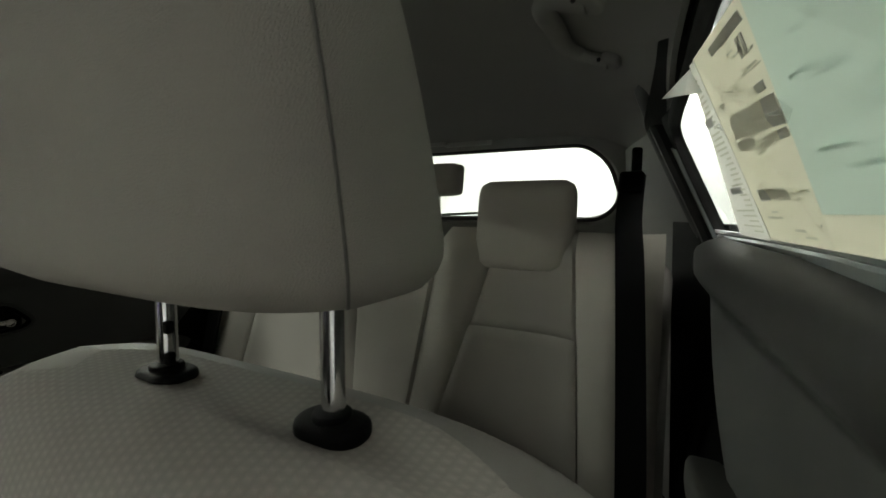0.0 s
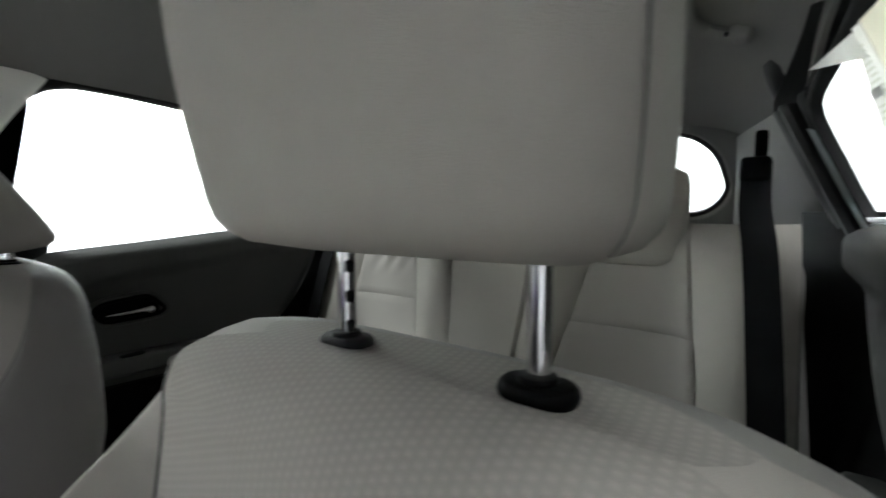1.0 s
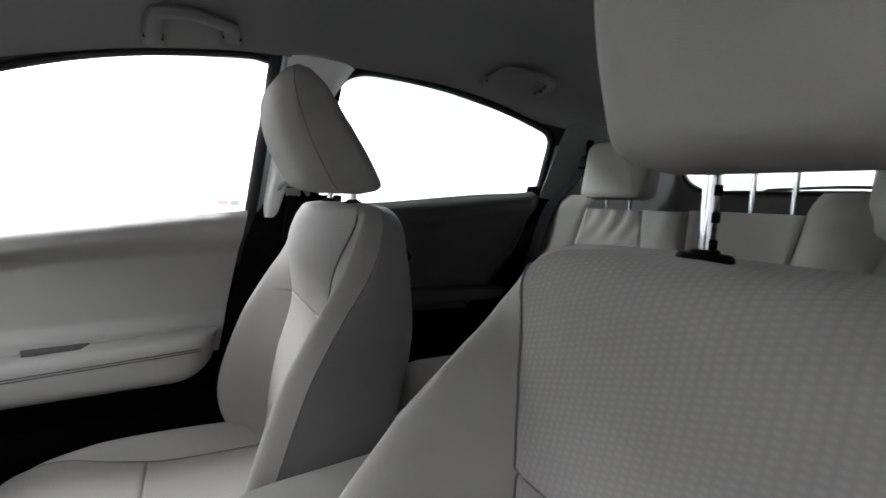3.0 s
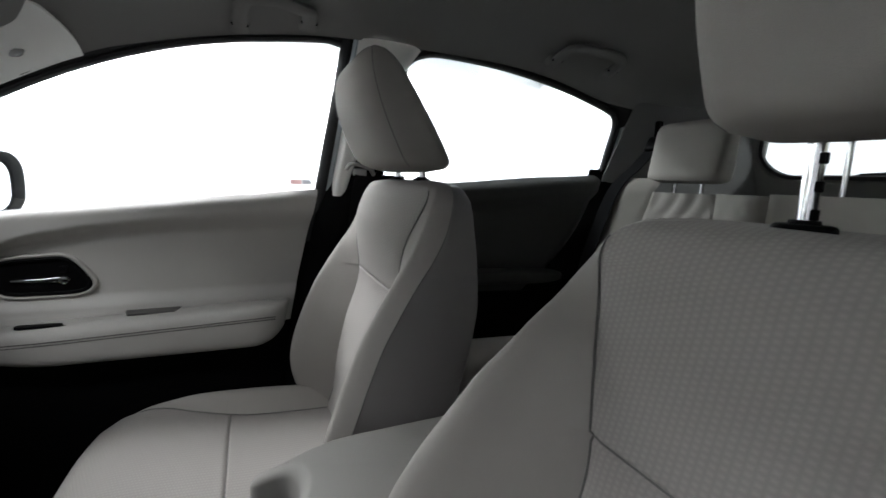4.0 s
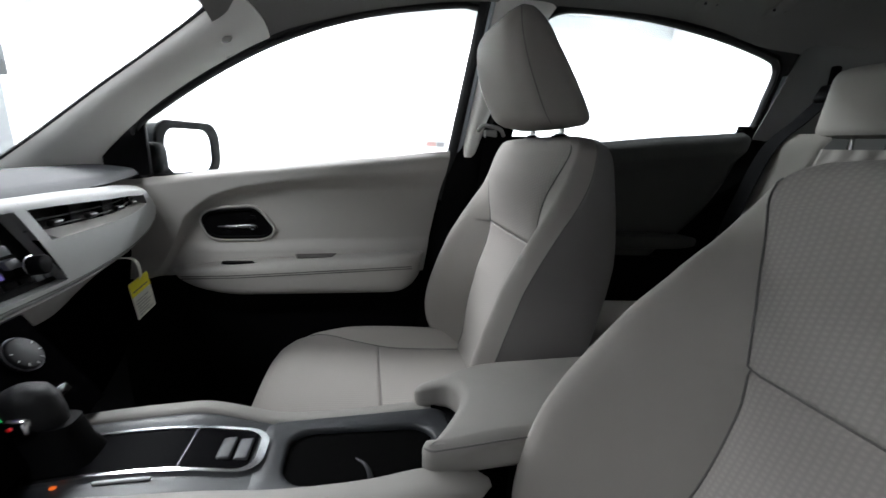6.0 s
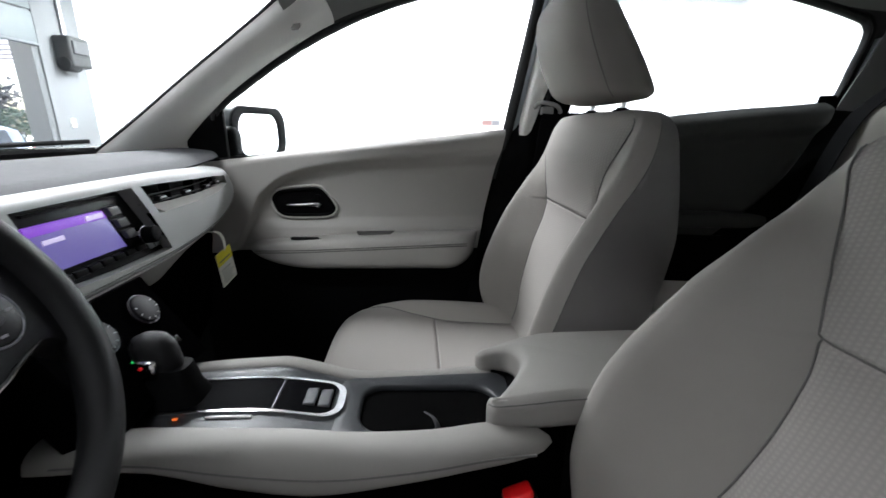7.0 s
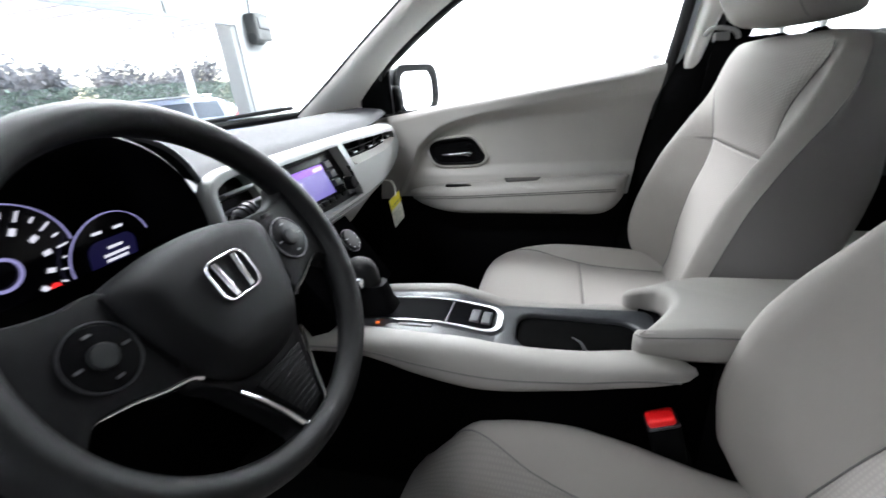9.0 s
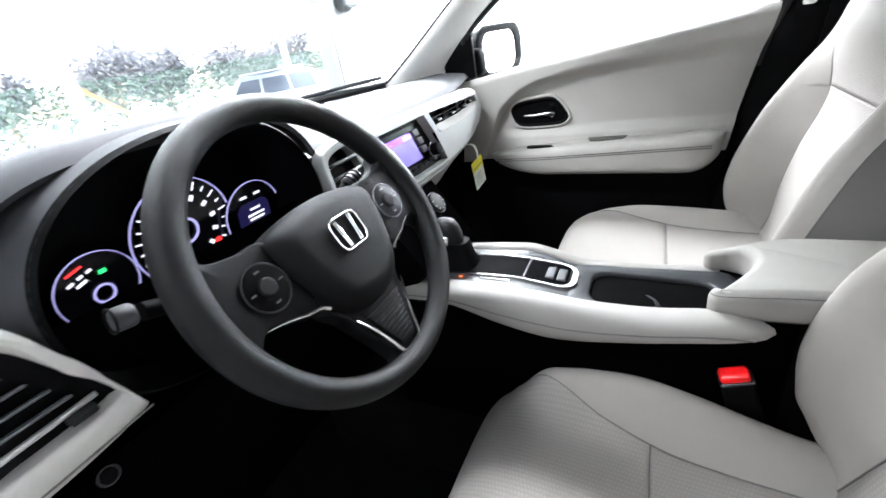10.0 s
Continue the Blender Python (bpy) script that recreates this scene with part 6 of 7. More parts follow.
gate_i = rounded(0.0655, 0.231, 0.021, 8, CX + 0.016, -0.687)
def fine(outline, n=18):
    """The same outline with its two long straight sides cut into short steps."""
    out = []
    for k, (p, q) in enumerate(zip(outline, outline[1:] + outline[:1])):
        long = abs(q[1] - p[1]) > 0.05
        out += [(p[0] + (q[0] - p[0]) * i / n, p[1] + (q[1] - p[1]) * i / n) for i in range(n)] if long else [p]
    return out


bm = ring_plate(fine(gate_o), fine(gate_i), 0.004, Matrix(), 0.0)
for v in bm.verts:
    v.co = con_top(v.co.x, v.co.y, v.co.z)
part("gear_surround", bm, M_CHROME, con, "bright chrome gear surround")
part("gear_plate", sheet(lambda u, v: con_top(CX + 0.016 + 0.0305 * (2 * u - 1), -0.799 + 0.222 * v, 0.003), 8, 30, 0.002), mat("gear_gloss", (0.002, 0.002, 0.0025), 0.45, spec=0.005), con, "gloss black gear plate")
for k in range(2):
    part("brake_key", moved(box(0.034, 0.015, 0.006, (0, 0, 0), 0.002), Matrix.Translation(con_top(CX + 0.017, -0.587 - 0.018 * k, 0.003))), mat("switch_grey", (0.045, 0.047, 0.05), 0.5, spec=0.2), con, "dark grey brake switch")
part("plate_bar", moved(box(0.062, 0.003, 0.003, (0, 0, 0), 0.001), Matrix.Translation(con_top(CX + 0.016, -0.645, 0.003))), M_DULL, con)
part("side_strip", tube([con_top(CX + 0.060, -0.717 + 0.013 * i, 0.001) for i in range(5)], 0.002, 8), M_SATIN, con)
part("gear_lamp", moved(box(0.003, 0.005, 0.002), Matrix.Translation(con_top(CX + 0.060, -0.752, 0.002))), glow("orange_lamp", (1.0, 0.18, 0.02), 0.08512), con, "small orange position lamp")
lever = empty("gear_lever", label="black gear lever with leather gaiter and chrome button", category="gear lever")
part("knob", loft([[Vector((CX + 0.014 + 0.021 * k * math.cos(a), -0.783 + yy + 0.027 * k * math.sin(a), z)) for a in [2 * math.pi * j / 24 for j in range(24)]] for k, yy, z in ((0.55, 0.012, 0.830), (0.62, 0.008, 0.846), (0.85, 0.002, 0.860), (1.0, -0.004, 0.877), (0.96, -0.007, 0.892), (0.75, -0.008, 0.902), (0.35, -0.008, 0.907))]), M_LEATHER, lever, "black leather knob")
part("knob_button", moved(box(0.012, 0.024, 0.020, (0, 0, 0), 0.005), Matrix.Translation((CX + 0.034, -0.789, 0.872))), M_CHROME, lever, "chrome release button")
part("knob_cap", moved(cyl(0.0020, 0.003, seg=16), Matrix.Translation((CX + 0.0400, -0.792, 0.874)) @ Euler((0, radians(90), 0)).to_matrix().to_4x4()), M_RED, lever, "small red mark")
part("gaiter", loft([[Vector((CX + 0.014 + 0.030 * k * spow(math.cos(a), 0.6), -0.775 + 0.040 * k * spow(math.sin(a), 0.6), z)) for a in [2 * math.pi * j / 24 for j in range(24)]] for k, z in ((1.05, 0.816), (0.95, 0.826), (0.80, 0.836), (0.72, 0.850), (0.62, 0.864))]), M_BLACK, lever, "black gaiter")


FLANK_TOP = [(-0.87, 0.826), (-0.755, 0.830), (-0.615, 0.828), (-0.536, 0.818), (-0.45, 0.814), (-0.383, 0.818), (-0.30, 0.812)]
FLANK_LOW = [(-0.87, 0.800), (-0.75, 0.804), (-0.66, 0.778), (-0.58, 0.764), (-0.46, 0.776), (-0.38, 0.788), (-0.30, 0.792)]


def side_pad(s):
    """Grey padded flank that sweeps from the stack back under the armrest."""
    rings = []
    for i in range(49):
        t = i / 48
        y = -0.87 + 0.555 * t
        zt, zl = curve1(FLANK_TOP, y), curve1(FLANK_LOW, y)
        end = max((1 - max((t - 0.86) / 0.14, 0) ** 2) ** 0.5, 0.015)
        cx, w = CX + 0.100 + 0.010 * math.sin(math.pi * t), 0.023
        if s < 0:  # the passenger side flank stands further in and shows only its crest
            cx, w, zt = FAR_X - 0.014, 0.018, curve1(FAR_TOP, y) + 0.001
            zl = zt - 0.05
        zc, hh = (zt + zl) / 2, (zt - zl) / 2
        ring = []
        for k in range(28):
            a = 2 * math.pi * k / 28
            ring.append((cx + w * end * spow(math.cos(a), 0.75) - s * 0.006 * math.sin(a), y, zc + hh * end * spow(math.sin(a), 0.75)))
        rings.append(ring)
    return loft(rings)


for s in (1, -1):
    p = part("padded_flank", side_pad(s), M_ARM, con, "grey padded console flank")
    if s > 0:
        part("stitch_seam", tube([(CX + s * (0.100 + 0.010 * math.sin(math.pi * t) + 0.0228), y, 0.45 * curve1(FLANK_TOP, y) + 0.55 * curve1(FLANK_LOW, y)) for t in [i / 40 for i in range(2, 39)] for y in [-0.87 + 0.56 * t]], 0.0015, 6), M_SEAM, p)
    part("console_side", sheet(lambda u, v: Vector((CX + (0.106 - 0.044 * step(0.70, 1.0, u) - 0.01 * v if s > 0 else -0.068 + 0.01 * v), -0.90 + (0.62 if s > 0 else 0.95) * u, 0.785 - 0.42 * v)), 20, 6, 0.004), M_SHADEBLACK, con, "black console side")
part("rear_box", box(0.15, 0.36, 0.30, (0.005, -0.17, 0.645), 0.02), M_BLACK, con, "black storage box")

# armrest lid with a round bite for the cup
arm = empty("armrest", label="grey padded centre armrest with rounded front cutout", category="armrest")
def arc(cx, cy, r, a0, a1, n):
    return [(cx + r * math.cos(radians(a0 + (a1 - a0) * i / n)), cy + r * math.sin(radians(a0 + (a1 - a0) * i / n))) for i in range(n + 1)]


# a wide bite: slim lobe on the passenger side, a slanting edge on the driver side
BITE = [(p.x, p.y) for p in smooth_line([(-0.031, -0.364, 0), (-0.028, -0.350, 0), (-0.017, -0.337, 0), (0.004, -0.330, 0), (0.026, -0.330, 0), (0.044, -0.336, 0), (0.060, -0.346, 0), (0.078, -0.359, 0), (0.092, -0.371, 0)], 4)]
AX0, AX1 = -0.062, 0.114
aod = arc(AX0 + 0.03, -0.10, 0.03, 90, 180, 6) + [(AX0, -0.10 - 0.03 * i) for i in range(1, 9)] + arc(AX0 + 0.0155, -0.364, 0.0155, 180, 345, 14) + BITE[1:]
aod += arc(0.1015, -0.375, 0.0125, 215, 360, 12) + [(AX1, -0.34 + 0.03 * i) for i in range(9)] + arc(AX1 - 0.03, -0.10, 0.03, 0, 90, 6)


def pillow(outline, z0, z1, r, n=8):
    """A thick slab over an outline with fully rounded rims."""
    rings = []
    for i in range(n + 1):
        a = math.pi / 2 * i / n
        rings.append([Vector((x, y, z0 + r - r * math.cos(a))) for x, y in offset(outline, -r * (1 - math.sin(a)))])
    for i in range(n + 1):
        a = math.pi / 2 * i / n
        rings.append([Vector((x, y, z1 - r + r * math.sin(a))) for x, y in offset(outline, -r * (1 - math.cos(a)))])
    return loft(rings)


lid_bm = pillow(aod, 0.811, 0.862, 0.0135, 10)
for v in lid_bm.verts:
    k = step(-0.26, -0.39, v.co.y)
    far = step(0.07, -0.06, v.co.x)
    top = step(0.825, 0.857, v.co.z)
    v.co.z -= 0.004 + 0.005 * k + 0.017 * k * far + top * (0.007 * step(0.085, 0.114, v.co.x) + 0.012 * step(-0.02, -0.062, v.co.x) + 0.006 * step(-0.30, -0.39, v.co.y))
lid = part("lid", lid_bm, M_ARM, arm, "padded grey lid")
part("lid_seam", tube([Vector((x + 0.0006, y, 0.848 - 0.006 * step(-0.28, -0.38, y))) for x, y in aod if x > 0.107 and y < -0.12], 0.0010, 6), M_SEAM, lid)

# dark sheet added for the shade in the cutout, under the lid's soft rim
part("cutout_shade", sheet(lambda u, v: Vector((*BITE[min(int(u * (len(BITE) - 1) + 0.5), len(BITE) - 1)], 0.770 + 0.036 * v)) + Vector((0, 0.006, 0)), len(BITE) - 1, 2, 0.002), M_BLACK, arm, "black sheet added for the shade in the cutout")

# ---- window label on the rear driver side glass ----
stk = empty("window_label", label="large printed price label on the rear side window", category="label")


def on_glass(y, z, d=0.004):
    return side_point(1, y, z, d + 0.010)


def label_patch(name, y0, y1, z0, z1, material, d):
    bm = bmesh.new()
    q = [on_glass(y, z, d) for y, z in ((y0, z0), (y1, z0), (y1, z1), (y0, z1))]
    top = [bm.verts.new(p) for p in q]
    low = [bm.verts.new(p + Vector((0.0004, 0, 0))) for p in q]
    bm.faces.new(top), bm.faces.new(low)
    for i in range(4):
        bm.faces.new((top[i], top[(i + 1) % 4], low[(i + 1) % 4], low[i]))
    return part(name, bm, material, stk, smooth=False)


def paper_lit(name, color):
    """Paper on glass: daylight from behind shines through."""
    m = bpy.data.materials.new(name)
    m.use_nodes = True
    n, l = m.node_tree.nodes, m.node_tree.links
    b = n["Principled BSDF"]
    b.inputs["Base Color"].default_value = (*color, 1)
    b.inputs["Roughness"].default_value = 0.8
    t = n.new("ShaderNodeBsdfTranslucent")
    t.inputs["Color"].default_value = (*color, 1)
    mx = n.new("ShaderNodeMixShader")
    mx.inputs[0].default_value = 0.9
    nz = n.new("ShaderNodeTexNoise")
    nz.inputs["Scale"].default_value = 14.0
    l.new(b.outputs[0], mx.inputs[1]), l.new(t.outputs[0], mx.inputs[2]), l.new(mx.outputs[0], n["Material Output"].inputs[0])
    return m


M_LAB, M_LABG, M_LABY = paper_lit("label_paper", (0.88, 0.88, 0.85)), paper_lit("label_green", (0.72, 0.79, 0.74)), paper_lit("label_cream", (0.85, 0.835, 0.745))
M_BAR, M_BARP = paper_lit("label_bar", (0.60, 0.60, 0.60)), paper_lit("label_bar_pale", (0.72, 0.72, 0.66))


def label_quad(name, q, material, d):
    """A patch with its four corners given as (along the car, up)."""
    bm = bmesh.new()
    top = [bm.verts.new(on_glass(y, z, d)) for y, z in q]
    low = [bm.verts.new(on_glass(y, z, d - 0.0004)) for y, z in q]
    bm.faces.new(top), bm.faces.new(low)
    for i in range(4):
        bm.faces.new((top[i], top[(i + 1) % 4], low[(i + 1) % 4], low[i]))
    return part(name, bm, material, stk, smooth=False)


ZB, ZT = 1.229, 1.440
label_quad("side_strip", [(0.566, ZB), (0.455, ZB - 0.002), (0.447, ZT), (0.470, ZT + 0.001)], M_LAB, 0.0040)
label_patch("cream_field", 0.288, 0.447, ZB, 1.441, M_LABY, 0.0048)
label_patch("green_field", 0.02, 0.288, 1.258, 1.447, M_LABG, 0.0048)
label_patch("cream_foot", 0.02, 0.288, ZB, 1.258, M_LABY, 0.0048)
# corner that has come loose and curls into the cabin
curl = bmesh.new()
cq = [on_glass(0.470, 1.437, 0.005), on_glass(0.462, 1.405, 0.005), on_glass(0.495, 1.412, 0.016), on_glass(0.530, 1.418, 0.034)]
curl.faces.new([curl.verts.new(p) for p in (cq[0], cq[1], cq[2], cq[3])])
bmesh.ops.solidify(curl, geom=curl.faces[:], thickness=0.0004)
part("loose_corner", curl, M_LAB, stk, "corner curling off the glass", smooth=False)
label_patch("fold_line", 0.444, 0.4475, ZB, 1.44, M_LAB, 0.0056)
label_quad("dark_bar", [(0.390, 1.432), (0.298, 1.432), (0.294, 1.422), (0.388, 1.423)], M_BAR, 0.0056)
label_quad("dark_bar", [(0.407, 1.364), (0.290, 1.358), (0.287, 1.332), (0.418, 1.341)], M_BAR, 0.0056)
for y0, y1, z0, z1 in ((0.36, 0.42, 1.326, 1.336), (0.29, 0.35, 1.322, 1.330), (0.335, 0.42, 1.272, 1.284), (0.47, 0.50, 1.366, 1.376), (0.475, 0.52, 1.283, 1.291)):
    label_patch("dark_bar", y0, y1, z0, z1, M_BAR, 0.0056)
label_patch("panel_line", 0.29, 0.43, 1.3845, 1.3855, M_BARP, 0.0056)
for y0, y1, z0, z1 in ((0.306, 0.313, 1.398, 1.416), (0.316, 0.324, 1.398, 1.416), (0.300, 0.325, 1.364, 1.372), (0.332, 0.338, 1.366, 1.371), (0.40, 0.425, 1.374, 1.379)):
    label_patch("figure_bar", y0, y1, z0, z1, M_BAR, 0.0056)
rnd = random.Random(4)
for k in range(34):
    y, z = rnd.uniform(0.31, 0.43), 1.236 + 0.0058 * k
    if not 1.325 < z < 1.37:
        label_patch("text_bar", max(y - rnd.uniform(0.02, 0.05), 0.295), y, z, z + 0.0022, M_BARP, 0.0054)
for k in range(30):
    z = 1.236 + 0.0063 * k
    label_patch("text_bar", 0.462, 0.468 + rnd.uniform(0.2, 0.9) * 0.09 * (1.0 - (z - ZB) / 0.22), z, z + 0.0022, M_BARP, 0.0054)
M_GREENINK = paper_lit("green_ink", (0.65, 0.72, 0.67))
for k in range(26):
    z = 1.264 + 0.0068 * k
    y = rnd.uniform(0.03, 0.20)
    label_patch("text_bar", y, y + rnd.uniform(0.03, 0.08), z, z + 0.0022, M_GREENINK, 0.0054)

# small sticker low on the front passenger window
ds = empty("window_sticker", label="small red and white sticker on the front passenger window", category="sticker")
for y0, y1, z0, z1, m, dd in ((-0.278, -0.216, 1.1535, 1.172, paper_lit("sticker_film", (0.75, 0.75, 0.75)), 0.0), (-0.272, -0.245, 1.157, 1.169, paper_lit("faded_red", (0.72, 0.50, 0.48)), 0.0006), (-0.242, -0.222, 1.157, 1.169, paper_lit("faded_ink", (0.5, 0.5, 0.52)), 0.0006)):
    bm = bmesh.new()
    bm.faces.new([bm.verts.new(side_point(-1, y, z, 0.003 + dd)) for y, z in ((y0, z0), (y1, z0), (y1, z1), (y0, z1))])
    bmesh.ops.solidify(bm, geom=bm.faces[:], thickness=0.0004)
    part("print" if dd else "film", bm, m, ds, smooth=False)

# ---- the service bay round the car, and the forecourt in front of it ----
WX, EX, SY, NY, CH = -9.6, 6.5, 7.0, -6.9, 4.2
GZ = -0.27  # the forecourt lies a step lower than the bay
tagged(part("ground", box(160, 160, 0.1, (0, -40, GZ - 0.05)), mat("forecourt", (0.60, 0.61, 0.62), 0.8, var=0.2, scale=0.6, bump=0.3, bscale=30)), "pale concrete forecourt", "ground", kind="structure")
tagged(part("bay_floor", box(EX - WX, SY - NY, 0.30, ((EX + WX) / 2, (SY + NY) / 2, -0.15)), M_FLOOR), "dark smooth painted concrete bay floor", "floor", kind="structure")
tagged(part("wall_west", box(0.2, SY - NY, CH, (WX - 0.1, (SY + NY) / 2, CH / 2)), M_WALL), "white painted bay wall", "wall", kind="structure")
tagged(part("wall_east", box(0.2, SY - NY, CH, (EX + 0.1, (SY + NY) / 2, CH / 2)), M_WALL), "white painted bay wall", "wall", kind="structure")
tagged(part("wall_south", box(EX - WX + 0.4, 0.2, CH, ((EX + WX) / 2, SY + 0.1, CH / 2)), M_WALL), "white painted rear bay wall", "wall", kind="structure")
tagged(part("bay_ceiling", box(EX - WX + 0.4, SY - NY + 0.4, 0.2, ((EX + WX) / 2, (SY + NY) / 2, CH + 0.1)), M_CEIL), "white painted bay ceiling", "ceiling", kind="structure")
# unseen wall added to block and bounce light on the driver's side
tagged(part("wall_light_baffle", box(0.15, 9.4, CH, (2.3, -2.2, CH / 2)), mat("baffle_grey", (0.22, 0.22, 0.225), 0.8, var=0.1, scale=2)), "unseen grey wall added beside the car to shape the light", "wall", kind="structure")
JX, KX, HZ = -7.64, -0.85, 2.47
# wall right of KX is unseen, added to keep light off the driver's seat
tagged(part("wall_north", merge(box(JX - WX, 0.25, CH, ((JX + WX) / 2, NY, CH / 2)), box(EX - KX, 0.25, CH, ((EX + KX) / 2, NY, CH / 2)), box(KX - JX, 0.25, CH - 3.6, ((KX + JX) / 2, NY, (CH + 3.6) / 2))), M_WALL),
       "white painted front wall, closed off unseen right of the wide door opening", "wall", kind="structure")
for k, x in enumerate((JX + 0.06,)):
    tagged(part("door_jamb", box(0.14, 0.34, 3.2, (x, NY, 1.6), 0.01), mat("grey_jamb", (0.09, 0.095, 0.10), 0.6)), "grey painted door jamb", "jamb", kind="structure")
tagged(part("wall_pier", box(1.0, 0.08, CH, (-8.14, NY + 0.16, CH / 2), 0.01), mat("pier_grey", (0.13, 0.135, 0.14), 0.7, var=0.2, scale=2)), "grey wall strip with uneven tone beside the bay door", "wall", kind="structure")
door = empty("sectional_door", label="raised pale grey sectional bay door", category="garage door")
M_DOOR = mat("door_panel", (0.11, 0.125, 0.13), 0.5, var=0.05, scale=2)
for k in range(2):
    z0 = HZ + 0.50 * k
    for j in range(4):
        x0 = JX + 0.02 + j * 1.70
        part("door_panel", box(1.65, 0.05, 0.47, (x0 + 0.84, NY + 0.2, z0 + 0.26), 0.012), M_DOOR, door)
part("bottom_rail", box(6.76, 0.07, 0.05, (JX + 3.40, NY + 0.2, HZ), 0.01), mat("door_rail", (0.12, 0.13, 0.14), 0.6), door, "dark rubber bottom rail")
op = empty("door_opener", label="grey door opener box on the bay wall", category="door opener")
part("box", box(0.50, 0.30, 0.52, (-8.17, NY + 0.34, 2.43), 0.05), mat("opener_grey", (0.014, 0.015, 0.016), 0.5), op)
part("cover", box(0.36, 0.05, 0.22, (-8.15, NY + 0.50, 2.50), 0.02), mat("opener_cover", (0.045, 0.047, 0.05), 0.5), op)
part("motor", cyl(0.12, 0.3, (-8.05, NY + 0.34, 2.22), (0, 90, 0), bevel=0.02), M_DARK, op)
part("conduit", tube([(-8.2, NY + 0.24, 2.6), (-8.2, NY + 0.24, 4.1)], 0.03, 10), M_SATIN, op)
tagged(part("wall_switch", box(0.10, 0.04, 0.16, (-8.0, NY + 0.21, 1.22), 0.015), M_PAPER), "small white wall switch box", "switch")

# canopy over the forecourt
can = empty("canopy", label="pale grey forecourt canopy with ribbed soffit", category="canopy")
M_CAN = mat("canopy_white", (0.40, 0.385, 0.40), 0.6, var=0.06, scale=0.8)
part("soffit", box(26, 9.0, 0.2, (-8, -13.2, 3.9), 0.02), M_CAN, can)
for k in range(24):
    part("rib", box(0.06, 8.8, 0.05, (-20 + k * 1.05, -13.2, 3.78)), mat("rib_grey", (0.27, 0.26, 0.28), 0.6) if k == 0 else bpy.data.materials["rib_grey"], can)
part("fascia", box(26, 0.15, 0.6, (-8, -8.65, 3.95), 0.02), M_CAN, can)
for x in (-15.5, -1.9):
    part("post", box(0.22, 0.22, 3.9 - GZ, (x, -15.5, 1.95 + GZ / 2), 0.03), M_CAN, can)


part("post", box(0.20, 0.20, 3.9 - GZ, (-4.25, -10.5, 1.95 + GZ / 2), 0.03), M_CAN, can)
bp_ = empty("barrier_pole", label="orange barrier pole leaning on a grey stand", category="barrier")
part("pole", tube([(-5.35, -12.5, 1.58), (-6.25, -12.5, 0.82)], 0.045, 10), mat("barrier_orange", (0.75, 0.22, 0.06), 0.6), bp_, "orange painted pole")
part("stand", box(0.16, 0.16, 0.85 - GZ, (-6.28, -12.5, (0.85 + GZ) / 2), 0.03), mat("stand_grey", (0.5, 0.5, 0.5), 0.6), bp_, "grey stand")

# parked car on the forecourt
def parked_car(x, y, turn):
    c = empty("parked_car", pose(x, y, GZ, 0, 0, turn) @ Matrix.Diagonal((0.96, 0.94, 0.87, 1)), label="silver blue estate car parked on the forecourt", category="car")
    paint = mat("parked_paint", (0.12, 0.14, 0.19), 0.3, 0.3, coat=0.6)
    prof = [(-2.3, 0.45), (-2.32, 0.75), (-2.2, 0.95), (-1.9, 1.02), (-1.75, 1.55), (-1.4, 1.70), (0.4, 1.72), (1.0, 1.15), (2.0, 1.0), (2.3, 0.8), (2.32, 0.45)]
    body = prism(prof, 1.7, 0.09, 3)
    bmesh.ops.transform(body, matrix=Matrix.Translation((0, 0.85, 0)) @ Euler((radians(90), 0, 0)).to_matrix().to_4x4(), verts=body.verts)
    part("body", body, paint, c, "silver blue paint")
    dark = mat("parked_glass", (0.03, 0.035, 0.045), 0.1)
    for s in (1, -1):
        for x0, x1, t0, t1 in ((-1.66, -0.95, -1.55, -0.9), (-0.88, -0.1, -0.85, -0.15), (-0.02, 0.78, -0.08, 0.42)):
            q = prism([(x0, 1.08), (x1, 1.08), (t1, 1.56), (t0, 1.56)], 0.01)
            bmesh.ops.transform(q, matrix=Matrix.Translation((0, s * 0.86 + 0.005, 0)) @ Euler((radians(90), 0, 0)).to_matrix().to_4x4(), verts=q.verts)
            part("side_window", q, dark, c, smooth=False)
        for wx in (-1.42, 1.42):
            w = part("wheel", cyl(0.34, 0.22, (wx, s * 0.76, 0.34), (90, 0, 0), bevel=0.04), M_RUBBER, c)
            part("rim", cyl(0.22, 0.03, (wx, s * 0.875, 0.34), (90, 0, 0), bevel=0.01), M_SATIN, w)
        part("tail_lamp", box(0.16, 0.10, 0.28, (-2.16, s * 0.80, 1.0), 0.03), mat("tail_red", (0.7, 0.03, 0.05), 0.3), c, "red tail lamp")
        part("roof_rail", box(1.9, 0.04, 0.04, (-0.5, s * 0.68, 1.75), 0.015), M_SATIN, c)
    rw_ = prism([(-0.72, 1.05), (0.72, 1.05), (0.62, 1.5), (-0.62, 1.5)], 0.01)
    bmesh.ops.transform(rw_, matrix=Matrix.Translation((-1.87, 0, 0.0)) @ Euler((radians(90), 0, radians(-90))).to_matrix().to_4x4(), verts=rw_.verts)
    part("rear_window", rw_, dark, c, smooth=False)
    return c


parked_car(-9.35, -11.1, -46)


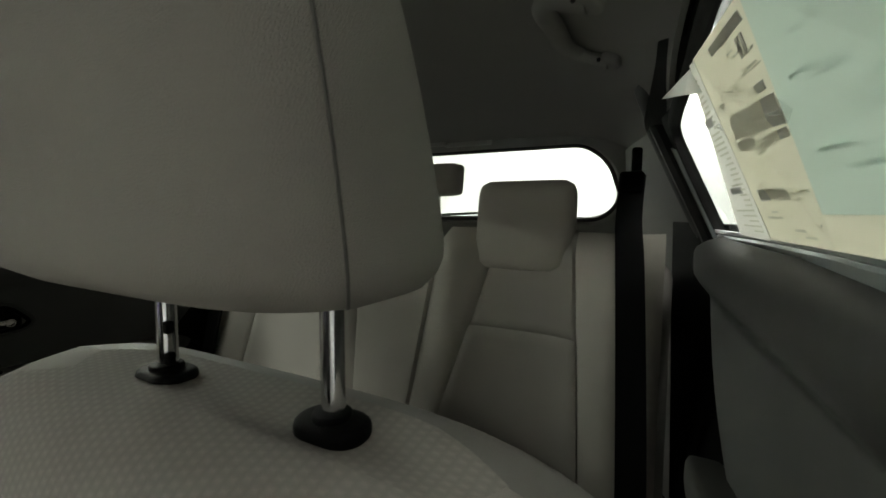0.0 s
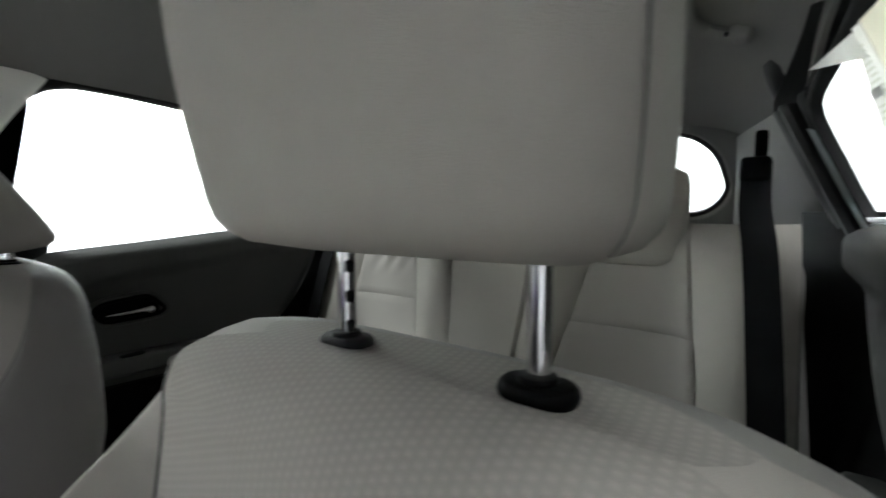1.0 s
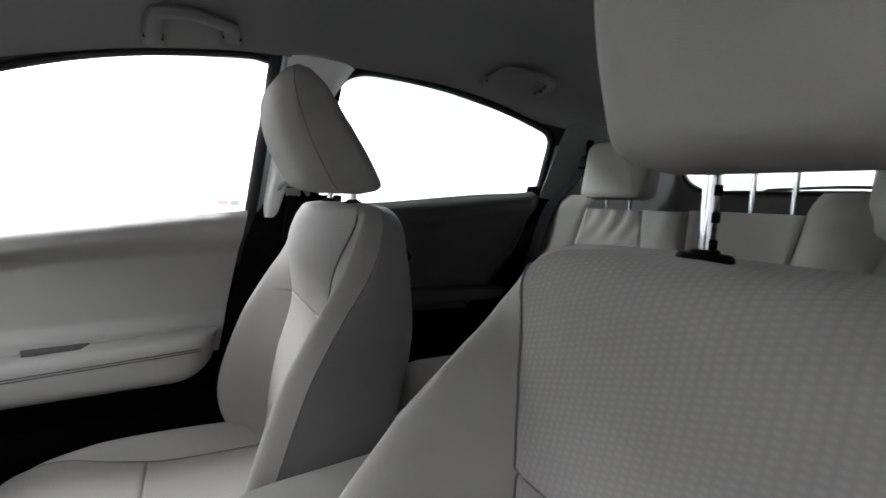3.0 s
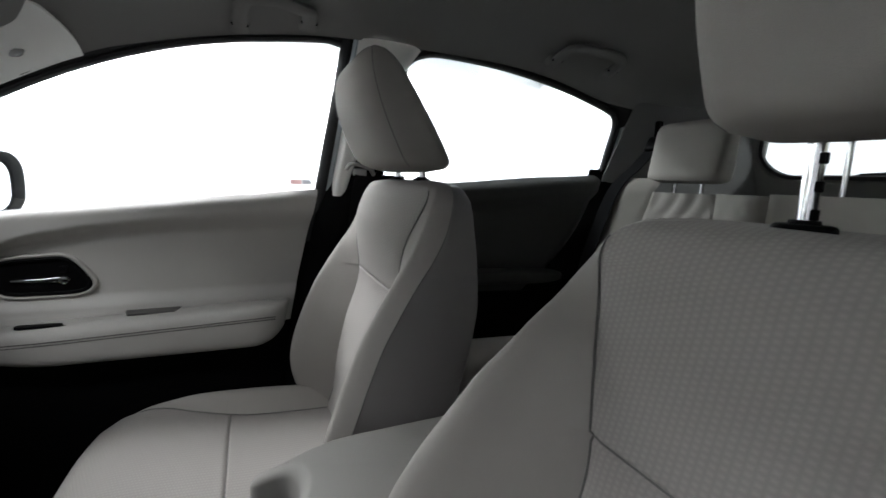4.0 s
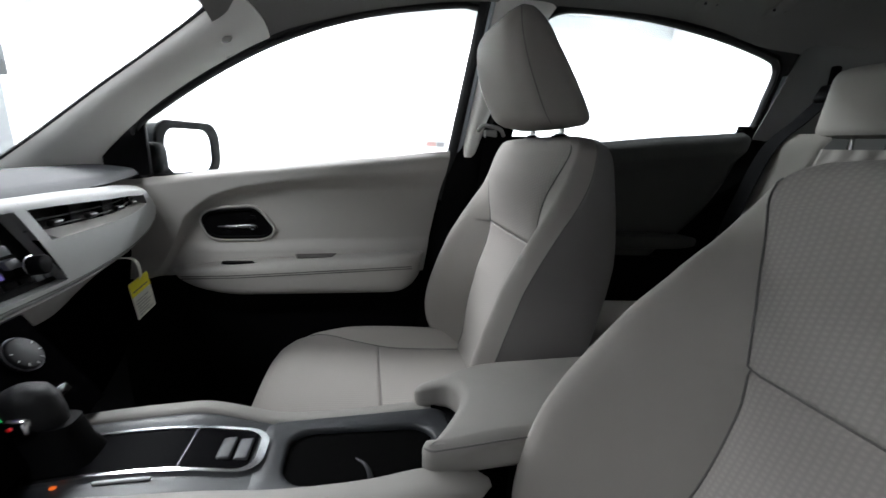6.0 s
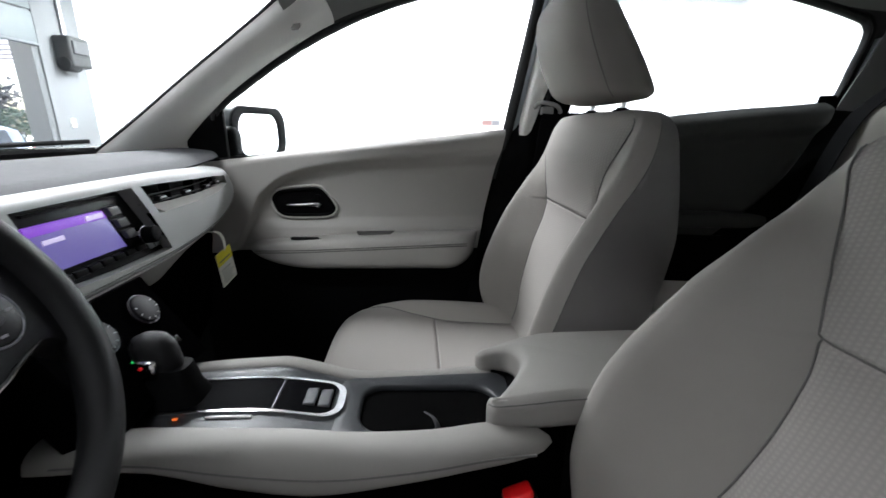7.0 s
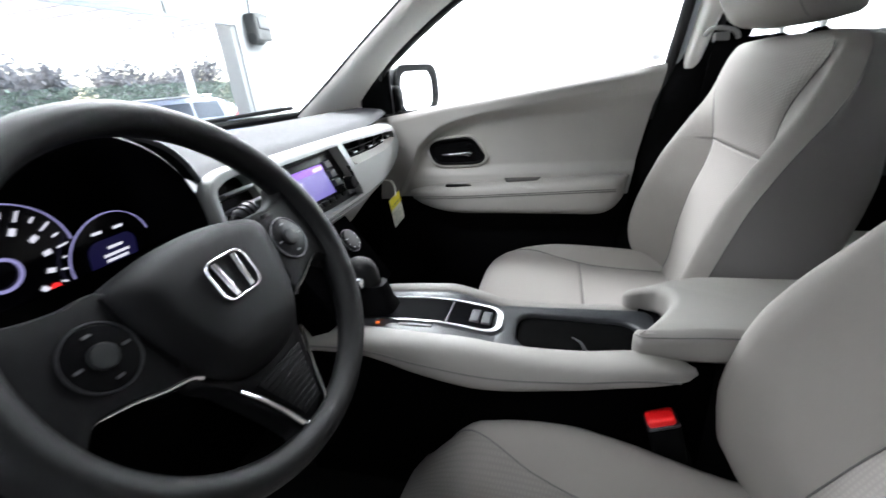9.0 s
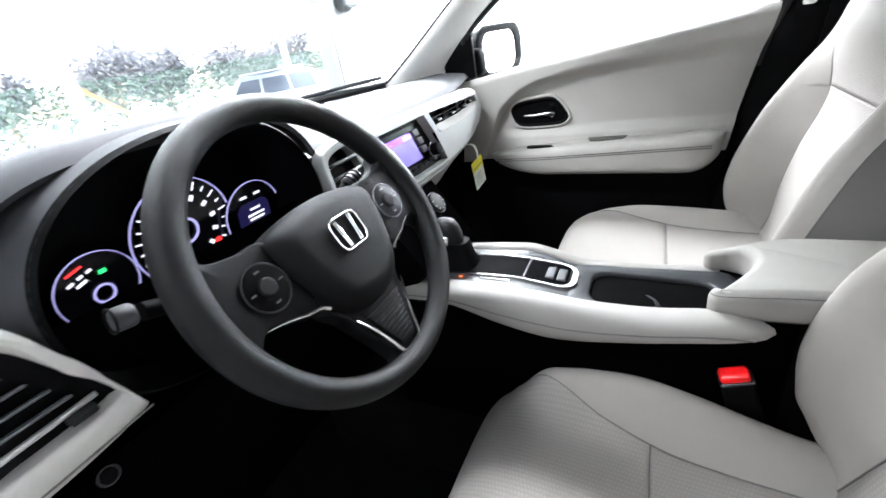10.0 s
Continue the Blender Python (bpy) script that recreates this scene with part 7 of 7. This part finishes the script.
# trees beyond
def leaf_mat():
    m = mat("foliage", (0.040, 0.042, 0.050), 0.8, var=0.4, scale=2)
    n, l = m.node_tree.nodes, m.node_tree.links
    t = n.new("ShaderNodeBsdfTranslucent")
    t.inputs["Color"].default_value = (0.028, 0.028, 0.03, 1)
    a = n.new("ShaderNodeAddShader")
    l.new(n["Principled BSDF"].outputs[0], a.inputs[0]), l.new(t.outputs[0], a.inputs[1]), l.new(a.outputs[0], n["Material Output"].inputs[0])
    return m


M_LEAF, M_BARK = leaf_mat(), mat("bark", (0.10, 0.075, 0.055), 0.9, var=0.3, scale=8, bump=0.6, bscale=40)


def tree(x, y, h, seed):
    r = random.Random(seed)
    t = empty("tree", Matrix.Translation((x, y, GZ)), label="leafy green tree beyond the forecourt", category="tree", group="trees beyond the forecourt")
    limbs = [tube([(0, 0, 0), (0.05, 0.02, h * 0.3), (0.0, 0.1, h * 0.6)], [0.22, 0.16, 0.07], 8)]
    ends = []
    for k in range(7):
        a = r.uniform(0, 6.28)
        z = h * r.uniform(0.25, 0.55)
        e = (math.cos(a) * h * 0.28, math.sin(a) * h * 0.28, z + h * r.uniform(0.15, 0.35))
        ends.append(e)
        limbs.append(tube([(0, 0.05, z), (e[0] * 0.5, e[1] * 0.5, (z + e[2]) / 2 + 0.1), e], [0.08, 0.05, 0.02], 6))
    part("trunk", merge(*limbs), M_BARK, t)
    verts, faces = [], []
    for k in range(1900):
        c = r.choice(ends + [(0, 0, h * 0.7)])
        p = Vector((c[0] + r.gauss(0, h * 0.12), c[1] + r.gauss(0, h * 0.12), c[2] + r.gauss(0, h * 0.11)))
        if p.z < h * 0.16:
            continue
        a = Vector((r.gauss(0, 1), r.gauss(0, 1), r.gauss(0, 1))).normalized() * r.uniform(0.10, 0.22)
        b = a.orthogonal().normalized() * r.uniform(0.07, 0.14)
        i = len(verts)
        verts += [p - a, p - b, p + a, p + b]
        faces.append((i, i + 1, i + 2, i + 3))
    link("crown", verts, faces, M_LEAF, t, smooth=False)
    return t


rt = random.Random(11)
for k in range(11):
    tree(-27 + 3.0 * k + rt.uniform(-0.8, 0.8), -26 + rt.uniform(-2, 2), rt.uniform(2.9, 4.0), 30 + k)
hb, hf = [], []
for k in range(15000):
    p = Vector((rt.uniform(-30, 6), -22.5 + rt.gauss(0, 0.6), GZ + 2.4 * rt.random() ** 0.8))
    a = Vector((rt.gauss(0, 1), rt.gauss(0, 1), rt.gauss(0, 1))).normalized() * 0.11
    b = a.orthogonal().normalized() * 0.07
    i = len(hb)
    hb += [p - a, p - b, p + a, p + b]
    hf.append((i, i + 1, i + 2, i + 3))
tagged(link("hedge", hb, hf, mat("hedge_leaf", (0.035, 0.055, 0.045), 0.8, var=0.4, scale=2), smooth=False), "low green hedge along the forecourt", "hedge", kind="stuff")
